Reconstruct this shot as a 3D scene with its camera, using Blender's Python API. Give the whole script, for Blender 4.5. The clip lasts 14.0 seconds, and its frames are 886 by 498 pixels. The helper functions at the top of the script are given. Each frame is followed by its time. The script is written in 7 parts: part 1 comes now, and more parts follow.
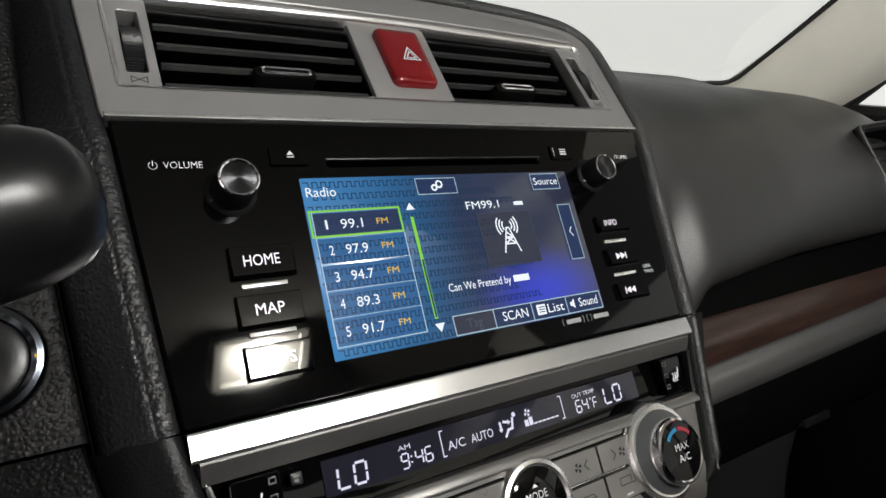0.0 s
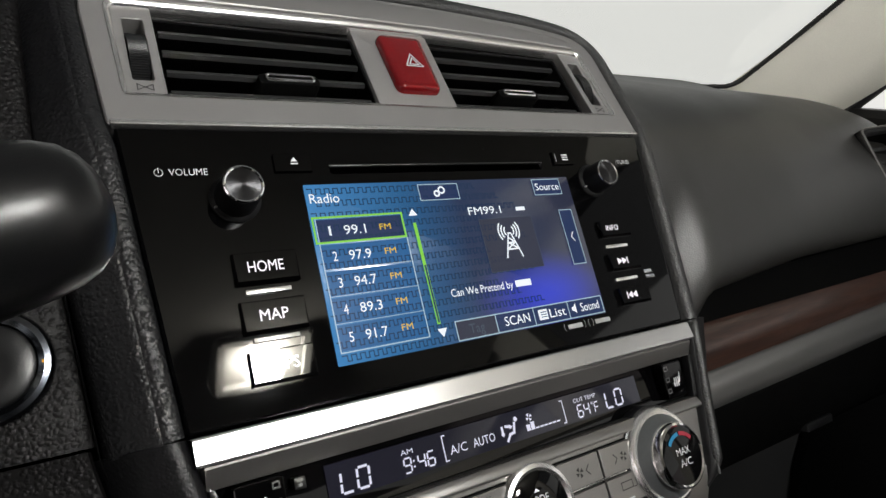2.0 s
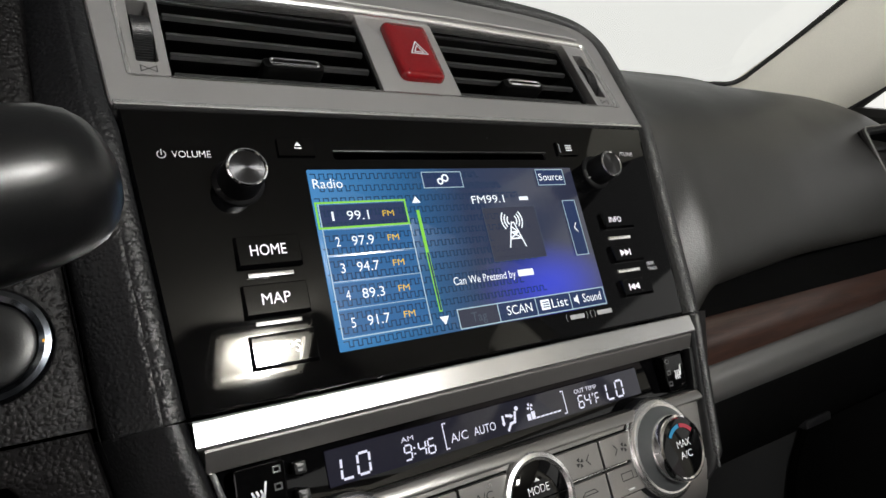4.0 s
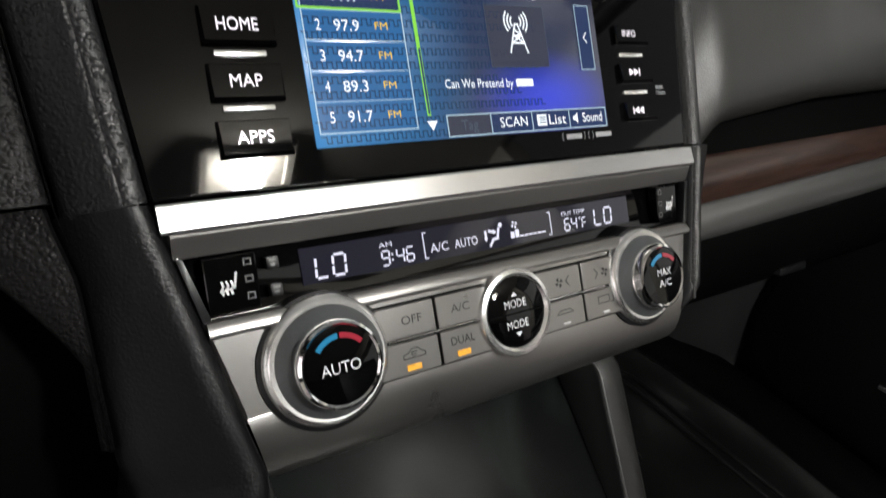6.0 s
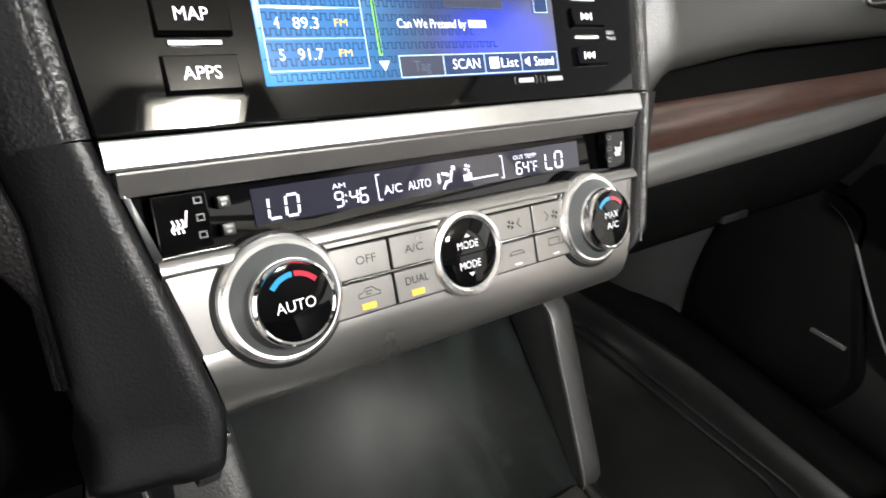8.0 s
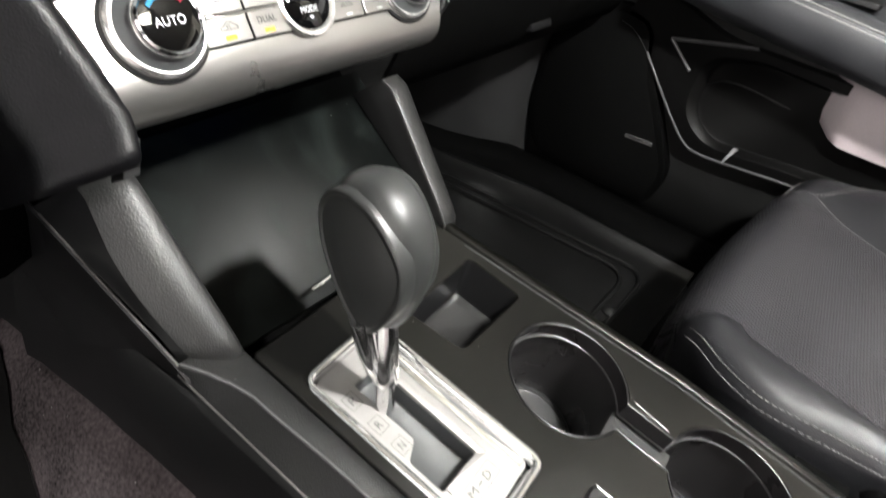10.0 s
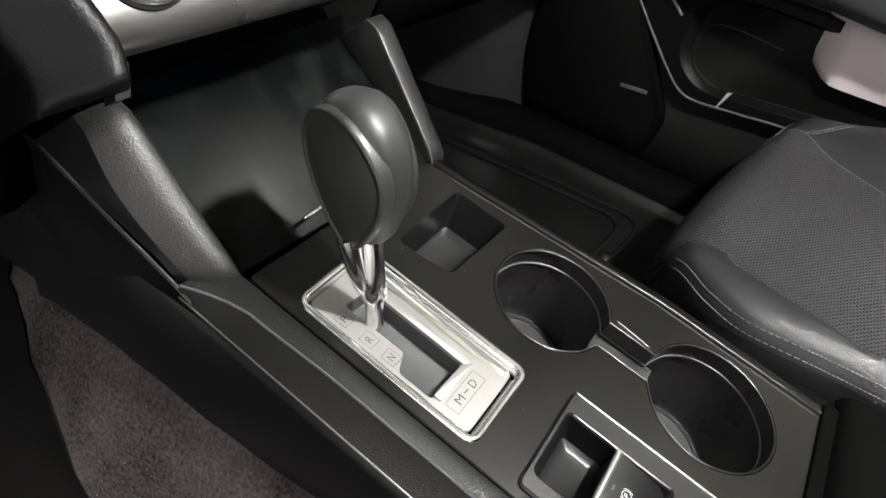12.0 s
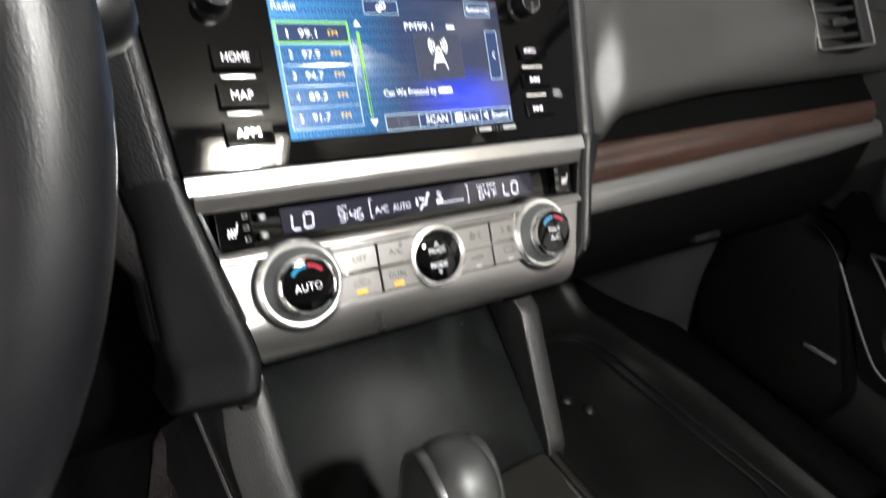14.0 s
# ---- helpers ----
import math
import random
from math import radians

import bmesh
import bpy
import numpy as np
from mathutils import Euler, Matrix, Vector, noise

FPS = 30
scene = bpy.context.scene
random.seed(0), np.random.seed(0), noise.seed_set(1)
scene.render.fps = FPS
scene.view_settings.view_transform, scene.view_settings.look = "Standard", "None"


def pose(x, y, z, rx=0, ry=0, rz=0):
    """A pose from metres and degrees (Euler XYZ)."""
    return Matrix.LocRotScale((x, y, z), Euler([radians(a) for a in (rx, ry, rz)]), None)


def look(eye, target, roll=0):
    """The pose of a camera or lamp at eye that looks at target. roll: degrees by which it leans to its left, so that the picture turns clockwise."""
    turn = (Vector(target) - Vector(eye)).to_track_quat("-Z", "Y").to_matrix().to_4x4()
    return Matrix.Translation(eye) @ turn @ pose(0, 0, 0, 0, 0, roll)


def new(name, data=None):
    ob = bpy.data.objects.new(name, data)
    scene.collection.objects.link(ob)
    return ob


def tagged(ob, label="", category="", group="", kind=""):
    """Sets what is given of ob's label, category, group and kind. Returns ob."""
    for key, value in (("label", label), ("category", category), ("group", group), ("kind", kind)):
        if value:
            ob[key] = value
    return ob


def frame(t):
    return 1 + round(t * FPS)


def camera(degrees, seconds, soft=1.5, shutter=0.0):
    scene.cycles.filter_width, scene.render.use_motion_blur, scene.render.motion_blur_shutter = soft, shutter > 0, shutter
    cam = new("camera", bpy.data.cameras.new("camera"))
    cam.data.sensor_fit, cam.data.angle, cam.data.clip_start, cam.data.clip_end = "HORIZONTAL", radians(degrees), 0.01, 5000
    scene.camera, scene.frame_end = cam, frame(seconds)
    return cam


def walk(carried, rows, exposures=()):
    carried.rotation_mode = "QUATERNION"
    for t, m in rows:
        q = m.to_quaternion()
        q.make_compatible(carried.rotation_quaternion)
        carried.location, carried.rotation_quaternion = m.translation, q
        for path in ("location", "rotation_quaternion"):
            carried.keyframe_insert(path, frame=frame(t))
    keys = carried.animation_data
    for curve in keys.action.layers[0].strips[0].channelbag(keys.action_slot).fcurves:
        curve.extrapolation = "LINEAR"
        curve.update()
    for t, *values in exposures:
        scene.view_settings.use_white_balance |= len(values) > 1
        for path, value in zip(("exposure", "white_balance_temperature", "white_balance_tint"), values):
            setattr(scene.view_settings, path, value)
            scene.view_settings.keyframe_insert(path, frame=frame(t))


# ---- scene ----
cam = camera(71.94, 14.0, soft=1.5, shutter=0.5)
PATH = [
    (0, (-0.1681, -0.2268, 0.7297), (0.3698, 0.571, 0.4572), 4.37),
    (0.5, (-0.1662, -0.2273, 0.7325), (0.3716, 0.5713, 0.4623), 4.09),
    (1, (-0.166, -0.228, 0.7333), (0.3709, 0.5715, 0.464), 4.04),
    (1.5, (-0.1677, -0.2285, 0.7334), (0.3678, 0.5719, 0.4637), 4.18),
    (2, (-0.169, -0.228, 0.7319), (0.3657, 0.5728, 0.4621), 4.33),
    (2.5, (-0.1701, -0.2284, 0.7304), (0.3631, 0.5736, 0.4611), 4.45),
    (2.7, (-0.1703, -0.2292, 0.7302), (0.3579, 0.5745, 0.456), 4.55),
    (4.8, (-0.1701, -0.2261, 0.7262), (0.3692, 0.5705, 0.453), 5.41),
    (5, (-0.1671, -0.2264, 0.7257), (0.3639, 0.5728, 0.444), 5.52),
    (5.5, (-0.1634, -0.2233, 0.7137), (0.3583, 0.5281, 0.3096), 7.98),
    (6, (-0.1611, -0.2198, 0.7083), (0.3576, 0.4661, 0.198), 10.49),
    (6.5, (-0.1605, -0.2223, 0.7058), (0.3514, 0.4356, 0.1534), 11.26),
    (7, (-0.1605, -0.2232, 0.7058), (0.3522, 0.4293, 0.1478), 11.44),
    (7.2, (-0.1608, -0.2238, 0.7058), (0.3523, 0.4293, 0.1489), 11.36),
    (9.3, (-0.1871, -0.2646, 0.6927), (0.492, 0.1963, 0.1214), 14.50),
    (9.5, (-0.206, -0.2874, 0.6851), (0.4785, 0.1544, 0.1052), 13.61),
    (10, (-0.237, -0.3296, 0.6674), (0.4357, 0.0777, 0.0496), 11.52),
    (10.5, (-0.2474, -0.3585, 0.6649), (0.3964, 0.0214, 0.0006), 10.36),
    (11, (-0.2526, -0.3637, 0.6587), (0.3886, 0.026, -0.0022), 9.79),
    (11.5, (-0.2526, -0.3647, 0.6572), (0.3894, 0.0324, 0.0013), 9.51),
    (12, (-0.2528, -0.3648, 0.6572), (0.3911, 0.0334, 0.0038), 9.47),
    (12.5, (-0.2499, -0.364, 0.6614), (0.3943, 0.0381, 0.0107), 9.94),
    (13, (-0.228, -0.354, 0.688), (1.004, 0.53, -0.616), 13.2),
    (13.5, (-0.198, -0.334, 0.723), (0.914, 0.803, -0.489), 12.7),
    (14, (-0.189, -0.318, 0.755), (0.842, 1.031, -0.303), 10.2),
]
EXPOSURES = [(0, -0.3), (2.7, -0.3), (5, 0.0), (5.5, -0.2), (6, 0.0), (6.5, 0.65), (7.2, 0.95), (9.3, 1.75), (9.7, 1.7), (10.5, 1.42), (12.5, 1.3), (13, 1.52), (13.5, 1.52), (14, 0.95)]
walk(cam, [(t, look(eye, target, roll)) for t, eye, target, roll in PATH], EXPOSURES)

# ---- world and lamps: a white photo studio outside, the dome lamp inside ----
world = bpy.data.worlds.new("studio")
scene.world = world
world.use_nodes = True
world.node_tree.nodes["Background"].inputs[0].default_value = (0.84, 0.84, 0.82, 1)
world.node_tree.nodes["Background"].inputs[1].default_value = 0.22

DOME = 930.0  # radiance of the dome lamp's lens

# the studio's soft light that enters by the open driver's door
opening = bpy.data.lights.new("door_light", "AREA")
opening.shape, opening.size, opening.size_y = "RECTANGLE", 0.85, 0.75
opening.energy, opening.color = 2.6, (1.0, 0.88, 0.90)
new("door_light", opening).matrix_world = look((-0.95, -0.85, 1.00), (0.0, -0.20, 0.35))


# ---- materials ----
def nodes_of(m):
    m.use_nodes = True
    return m.node_tree.nodes, m.node_tree.links, m.node_tree.nodes["Principled BSDF"]


def surface(name, color, rough=0.5, metal=0.0, bump=0.0, scale=400.0, kind="noise", vary=0.15, coat=0.0, stretch=None, rough_vary=0.1, spec=0.5):
    """A node material: base colour with two scales of variation, uneven gloss, and fine relief."""
    m = bpy.data.materials.new(name)
    N, L, b = nodes_of(m)
    co = N.new("ShaderNodeTexCoord")
    src = co.outputs["Object"]
    if stretch:
        mp = N.new("ShaderNodeMapping")
        mp.inputs["Scale"].default_value = stretch
        L.new(src, mp.inputs["Vector"])
        src = mp.outputs["Vector"]
    big = N.new("ShaderNodeTexNoise")
    big.inputs["Scale"].default_value = 14.0
    big.inputs["Detail"].default_value = 5.0
    L.new(src, big.inputs["Vector"])
    fine = N.new("ShaderNodeTexNoise")
    fine.inputs["Scale"].default_value = scale * 0.7
    fine.inputs["Detail"].default_value = 3.0
    L.new(src, fine.inputs["Vector"])
    both = N.new("ShaderNodeMath")
    both.operation = "ADD"
    L.new(big.outputs["Fac"], both.inputs[0])
    L.new(fine.outputs["Fac"], both.inputs[1])
    ramp = N.new("ShaderNodeMapRange")
    ramp.inputs["From Min"].default_value, ramp.inputs["From Max"].default_value = 0.6, 1.4
    ramp.inputs["To Min"].default_value, ramp.inputs["To Max"].default_value = 1 - vary, 1 + vary
    L.new(both.outputs[0], ramp.inputs["Value"])
    mul = N.new("ShaderNodeVectorMath")
    mul.operation = "SCALE"
    mul.inputs[0].default_value = color
    L.new(ramp.outputs["Result"], mul.inputs["Scale"])
    L.new(mul.outputs["Vector"], b.inputs["Base Color"])
    rr = N.new("ShaderNodeMapRange")
    rr.inputs["From Min"].default_value, rr.inputs["From Max"].default_value = 0.3, 0.7
    rr.inputs["To Min"].default_value, rr.inputs["To Max"].default_value = rough * (1 - rough_vary), rough * (1 + rough_vary)
    L.new(big.outputs["Fac"], rr.inputs["Value"])
    L.new(rr.outputs["Result"], b.inputs["Roughness"])
    b.inputs["Metallic"].default_value = metal
    b.inputs["Specular IOR Level"].default_value = spec
    b.inputs["Coat Weight"].default_value = coat
    b.inputs["Coat Roughness"].default_value = 0.04
    if bump:
        bp = N.new("ShaderNodeBump")
        bp.inputs["Strength"].default_value = bump
        bp.inputs["Distance"].default_value = 0.0006
        if kind == "noise":
            tex = N.new("ShaderNodeTexNoise")
            tex.inputs["Scale"].default_value = scale
            tex.inputs["Detail"].default_value = 2.0
            L.new(src, tex.inputs["Vector"])
            L.new(tex.outputs["Fac"], bp.inputs["Height"])
        else:
            warp = N.new("ShaderNodeTexNoise")
            warp.inputs["Scale"].default_value = scale * 0.5
            L.new(src, warp.inputs["Vector"])
            mix = N.new("ShaderNodeVectorMath")
            mix.operation = "MULTIPLY_ADD"
            L.new(warp.outputs["Color"], mix.inputs[0])
            mix.inputs[1].default_value = (1.1 / scale,) * 3
            L.new(src, mix.inputs[2])
            tex = N.new("ShaderNodeTexVoronoi")
            tex.inputs["Scale"].default_value = scale
            if kind == "dots":
                tex.voronoi_dimensions = "2D"
                tex.inputs["Randomness"].default_value = 0.0
                turn = N.new("ShaderNodeMapping")
                turn.inputs["Rotation"].default_value = (0, 0, radians(38))
                L.new(src, turn.inputs["Vector"])
                L.new(turn.outputs["Vector"], tex.inputs["Vector"])
            else:
                L.new(mix.outputs["Vector"], tex.inputs["Vector"])
            lim = N.new("ShaderNodeMapRange")
            lim.inputs["From Min"].default_value, lim.inputs["From Max"].default_value = (0.22, 0.38) if kind == "dots" else (0.05, 0.65)
            lim.inputs["To Min"].default_value, lim.inputs["To Max"].default_value = (0.0, 1.0) if kind == "dots" else (1.0, 0.0)
            L.new(tex.outputs["Distance"], lim.inputs["Value"])
            L.new(lim.outputs["Result"], bp.inputs["Height"])
            if kind == "dots":
                hole = N.new("ShaderNodeVectorMath")
                hole.operation = "SCALE"
                L.new(mul.outputs["Vector"], hole.inputs[0])
                dark = N.new("ShaderNodeMapRange")
                dark.inputs["To Min"].default_value, dark.inputs["To Max"].default_value = 0.05, 1.0
                L.new(lim.outputs["Result"], dark.inputs["Value"])
                L.new(dark.outputs["Result"], hole.inputs["Scale"])
                L.new(hole.outputs["Vector"], b.inputs["Base Color"])
                gl = N.new("ShaderNodeMath")
                gl.operation = "MULTIPLY"
                gl.inputs[1].default_value = spec
                L.new(dark.outputs["Result"], gl.inputs[0])
                L.new(gl.outputs[0], b.inputs["Specular IOR Level"])
        L.new(bp.outputs["Normal"], b.inputs["Normal"])
    return m


def glowing(name, color, strength, rough=0.12, base=(0.01, 0.01, 0.012)):
    """A lit display element or lamp, with the gloss of its cover; also the self-lit studio wall."""
    m = bpy.data.materials.new(name)
    N, L, b = nodes_of(m)
    b.inputs["Base Color"].default_value = (*base, 1)
    b.inputs["Roughness"].default_value = rough
    b.inputs["Emission Color"].default_value = (*color, 1)
    b.inputs["Emission Strength"].default_value = strength
    return m


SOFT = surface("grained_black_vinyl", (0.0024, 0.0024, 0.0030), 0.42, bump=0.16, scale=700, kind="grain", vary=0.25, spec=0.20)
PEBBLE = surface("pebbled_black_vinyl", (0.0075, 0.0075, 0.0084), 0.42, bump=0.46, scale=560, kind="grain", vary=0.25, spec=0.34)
# lighter vinyl for edges that catch light; the brightness is in the colour
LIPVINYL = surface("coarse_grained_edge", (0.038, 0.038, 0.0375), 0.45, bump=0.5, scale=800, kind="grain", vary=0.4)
PAD = surface("soft_dash_vinyl", (0.012, 0.0115, 0.0105), 0.42, bump=0.16, scale=900, kind="grain", vary=0.2, spec=0.65)
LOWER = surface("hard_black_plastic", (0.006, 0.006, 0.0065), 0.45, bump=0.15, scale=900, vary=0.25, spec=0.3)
# near-black, hardly any gloss: shade on low and hidden parts put into colour
GLOVE = surface("shade_black_plastic", (0.0014, 0.0014, 0.0014), 0.75, bump=0.2, scale=900, vary=0.25, spec=0.03)
SMOOTH = surface("satin_black_plastic", (0.006, 0.006, 0.0065), 0.34, bump=0.06, scale=1500, vary=0.2, spec=0.4)
PIANO = surface("piano_black", (0.0012, 0.0012, 0.0014), 0.038, vary=0.2, rough_vary=0.4, bump=0.008, scale=90, spec=0.30)
KNOBSKIRT = surface("matt_black_skirt", (0.004, 0.004, 0.0045), 0.5, vary=0.2, bump=0.03, scale=1500, spec=0.2)
SILVER = surface("satin_silver_paint", (0.275, 0.266, 0.259), 0.30, metal=0.93, bump=0.03, scale=2500, vary=0.06)
VENTSILVER = surface("satin_silver_vent_paint", (0.45, 0.438, 0.430), 0.34, metal=0.75, bump=0.03, scale=2500, vary=0.06)
STRIPSILVER = surface("satin_silver_strip_paint", (0.25, 0.244, 0.24), 0.33, metal=0.85, bump=0.03, scale=2500, vary=0.06)
ARMLEA = surface("armrest_leather", (0.0315, 0.03225, 0.03525), 0.38, bump=0.2, scale=1000, kind="grain", vary=0.2)
POCKET = surface("black_pocket_plastic", (0.0028, 0.0027, 0.0027), 0.45, bump=0.08, scale=1100, vary=0.2, spec=0.12)
DOORPLA = surface("door_panel_plastic", (0.011, 0.011, 0.011), 0.40, bump=0.12, scale=1100, vary=0.2, spec=0.45)
GATEINK = surface("grey_embossed_print", (0.045, 0.044, 0.043), 0.5, vary=0.05)
BRIGHT = surface("polished_silver_trim", (0.899, 0.8845, 0.87), 0.24, metal=0.95, bump=0.02, scale=1500, vary=0.05)
CHROME = surface("chrome", (0.92, 0.92, 0.92), 0.10, metal=1.0, vary=0.04, scale=200)
STEMCHROME = surface("polished_stem", (0.92, 0.92, 0.92), 0.15, metal=1.0, vary=0.04, scale=200)
GATE = surface("brushed_gate_metal", (0.27, 0.262, 0.257), 0.48, metal=0.5, bump=0.05, scale=1200, vary=0.06, spec=0.3)
DARKRING = surface("dark_grey_knob_ring", (0.0525, 0.0555, 0.057), 0.38, vary=0.15, bump=0.04, scale=1500)
OLIVE = surface("dark_satin_console_plastic", (0.0036, 0.0034, 0.0027), 0.30, bump=0.06, scale=1800, vary=0.2, spec=0.26)


def dusted(m, cell=70.0, grain=0.028, share=0.5, tone=0.22):
    """Adds a sparse scatter of pale dust specks to a material's base colour."""
    N, L, b = nodes_of(m)
    co = N.new("ShaderNodeTexCoord")
    v = N.new("ShaderNodeTexVoronoi")
    v.inputs["Scale"].default_value = cell
    L.new(co.outputs["Object"], v.inputs["Vector"])
    near = N.new("ShaderNodeMath")
    near.operation = "LESS_THAN"
    near.inputs[1].default_value = grain
    L.new(v.outputs["Distance"], near.inputs[0])
    some = N.new("ShaderNodeMath")
    some.operation = "LESS_THAN"
    some.inputs[1].default_value = share
    L.new(v.outputs["Color"], some.inputs[0])
    both = N.new("ShaderNodeMath")
    both.operation = "MULTIPLY"
    L.new(near.outputs[0], both.inputs[0])
    L.new(some.outputs[0], both.inputs[1])
    mix = N.new("ShaderNodeMix")
    mix.data_type = "RGBA"
    mix.inputs["B"].default_value = (tone, tone, tone * 0.96, 1)
    L.new(both.outputs[0], mix.inputs["Factor"])
    L.new(b.inputs["Base Color"].links[0].from_socket, mix.inputs["A"])
    L.new(mix.outputs["Result"], b.inputs["Base Color"])
    return m


def worn_lid():
    """Dark plastic with wiped smears: cloudy streaks that are a little duller and paler."""
    m = surface("worn_lid_plastic", (0.0063, 0.0075, 0.00705), 0.34, bump=0.03, scale=1500, vary=0.3, spec=0.055)
    N, L, b = nodes_of(m)
    co = N.new("ShaderNodeTexCoord")
    mp = N.new("ShaderNodeMapping")
    mp.inputs["Rotation"].default_value = (0, 0, radians(-35))
    mp.inputs["Scale"].default_value = (13, 9, 13)
    L.new(co.outputs["Object"], mp.inputs["Vector"])
    n = N.new("ShaderNodeTexNoise")
    n.inputs["Scale"].default_value, n.inputs["Detail"].default_value, n.inputs["Distortion"].default_value = 1.6, 4.0, 1.4
    L.new(mp.outputs["Vector"], n.inputs["Vector"])
    r = N.new("ShaderNodeValToRGB")
    r.color_ramp.elements[0].position, r.color_ramp.elements[0].color = 0.50, (0.0022, 0.0027, 0.0026, 1)
    r.color_ramp.elements[1].position, r.color_ramp.elements[1].color = 0.80, (0.011, 0.0140, 0.0130, 1)
    L.new(n.outputs["Fac"], r.inputs["Fac"])
    L.new(r.outputs["Color"], b.inputs["Base Color"])
    q = N.new("ShaderNodeMapRange")
    q.inputs["From Min"].default_value, q.inputs["From Max"].default_value = 0.4, 0.75
    q.inputs["To Min"].default_value, q.inputs["To Max"].default_value = 0.38, 0.52
    L.new(n.outputs["Fac"], q.inputs["Value"])
    L.new(q.outputs["Result"], b.inputs["Roughness"])
    return m


LIDMAT = dusted(worn_lid(), 45.0, 0.02, 0.3)
dusted(OLIVE)
dusted(PIANO, 110.0, 0.03, 0.35, 0.12)
RUBBER = surface("black_rubber", (0.0075, 0.0075, 0.0080), 0.30, bump=0.2, scale=800, vary=0.25, spec=0.4)
MATRUB = surface("floor_mat_rubber", (0.0055, 0.0055, 0.0055), 0.34, bump=0.3, scale=300, vary=0.3, spec=0.4)
CARPET = surface("dark_carpet", (0.060, 0.050, 0.052), 0.95, bump=1.0, scale=480, vary=0.95, spec=0.1)
dusted(CARPET, 190.0, 0.10, 0.2, 0.35)
LEATHER = surface("seat_leather", (0.014, 0.014, 0.016), 0.40, bump=0.3, scale=1000, kind="grain", vary=0.25)
PERF = surface("perforated_seat_leather", (0.034, 0.0327, 0.0365), 0.45, bump=0.9, scale=265, kind="dots", vary=0.2)
WHEEL = surface("steering_wheel_leather", (0.0036, 0.0036, 0.0046), 0.38, bump=0.10, scale=1300, kind="grain", vary=0.25, spec=0.34)
KNOBLEA = surface("gear_knob_leather", (0.019, 0.020, 0.0195), 0.43, bump=0.06, scale=1300, kind="grain", vary=0.2, spec=0.55)
# pale door colour; under the armrest it paints in a pool of light
LITPALE = surface("pale_lit_door", (0.55, 0.485, 0.50), 0.45, bump=0.05, scale=900, vary=0.12)
CUPS = surface("cup_holder_plastic", (0.020, 0.0187, 0.0195), 0.28, bump=0.08, scale=1200, vary=0.25)
THREAD = surface("grey_stitching", (0.23, 0.225, 0.22), 0.7, vary=0.2, scale=2000)
PADRUB = surface("grey_rubber_pad", (0.033, 0.033, 0.033), 0.40, bump=0.3, scale=700, vary=0.25)
KICK = surface("smooth_grey_plastic", (0.0675, 0.0675, 0.069), 0.35, bump=0.05, scale=900, vary=0.2)
KNEELEA = surface("knee_pad_leather", (0.010, 0.010, 0.0098), 0.44, bump=0.22, scale=760, kind="grain", vary=0.3, spec=0.5)
RAIL = surface("fine_grained_black_plastic", (0.0035, 0.0035, 0.0035), 0.44, bump=0.30, scale=950, kind="grain", vary=0.25, spec=0.28)
DRIVERLEA = surface("driver_panel_vinyl", (0.0040, 0.0036, 0.0038), 0.48, bump=0.50, scale=560, kind="grain", vary=0.25, spec=0.16)
# near-black; on the driver's side it stands in for shade on the carpet
DARKCARPET = surface("black_carpet", (0.0032, 0.0028, 0.0028), 0.95, bump=0.8, scale=900, vary=0.5, spec=0.1)
DARKCHROME = surface("dark_chrome", (0.12, 0.13, 0.15), 0.16, metal=1.0, vary=0.06, scale=200)
BEIGE = surface("beige_headliner_cloth", (0.55, 0.52, 0.46), 0.9, bump=0.3, scale=1200, vary=0.08, spec=0.1)
PILLAR = surface("pale_pillar_cloth", (0.90, 0.87, 0.77), 0.9, bump=0.3, scale=1200, vary=0.06, spec=0.1)
SEAL = surface("rubber_door_seal", (0.012, 0.012, 0.012), 0.6, vary=0.2)
WHITEINK = surface("pale_print", (0.62, 0.62, 0.64), 0.5, vary=0.05)
PALEINK = surface("faint_print", (0.3, 0.3, 0.3075), 0.5, vary=0.05)
DARKINK = surface("dark_print", (0.0375, 0.0375, 0.039), 0.5, vary=0.05, spec=0.2)
STUDIO = surface("white_studio_floor", (0.7, 0.69, 0.66), 0.6, vary=0.06, bump=0.05, scale=60)
VOID = surface("deep_black_cavity", (0.002, 0.002, 0.002), 0.8, vary=0.2, spec=0.05)


def spun():
    """Turned metal, whose highlight fans out from the middle."""
    m = surface("spun_metal_disc", (0.055, 0.055, 0.058), 0.30, metal=1.0, vary=0.1, scale=600)
    N, L, b = nodes_of(m)
    t = N.new("ShaderNodeTangent")
    t.direction_type, t.axis = "RADIAL", "Z"
    L.new(t.outputs["Tangent"], b.inputs["Tangent"])
    b.inputs["Anisotropic"].default_value = 0.85
    return m


SPUN = spun()
SLAT = surface("satin_vent_slat", (0.016, 0.016, 0.0165), 0.42, bump=0.05, scale=1500, vary=0.2, spec=0.4)
KICKPLA = surface("glossy_kick_plastic", (0.018, 0.018, 0.0185), 0.32, bump=0.05, scale=900, vary=0.2, spec=0.5)
BAND = surface("dark_grey_metal_paint", (0.17, 0.163, 0.158), 0.36, metal=0.75, bump=0.03, scale=2500, vary=0.06)
STALK = surface("satin_stalk_plastic", (0.0045, 0.0045, 0.0048), 0.32, bump=0.04, scale=1500, vary=0.2, spec=0.3)


def red_button():
    m = surface("red_hazard_plastic", (0.16, 0.003, 0.005), 0.2, vary=0.08, coat=0.6, spec=0.3)
    return m


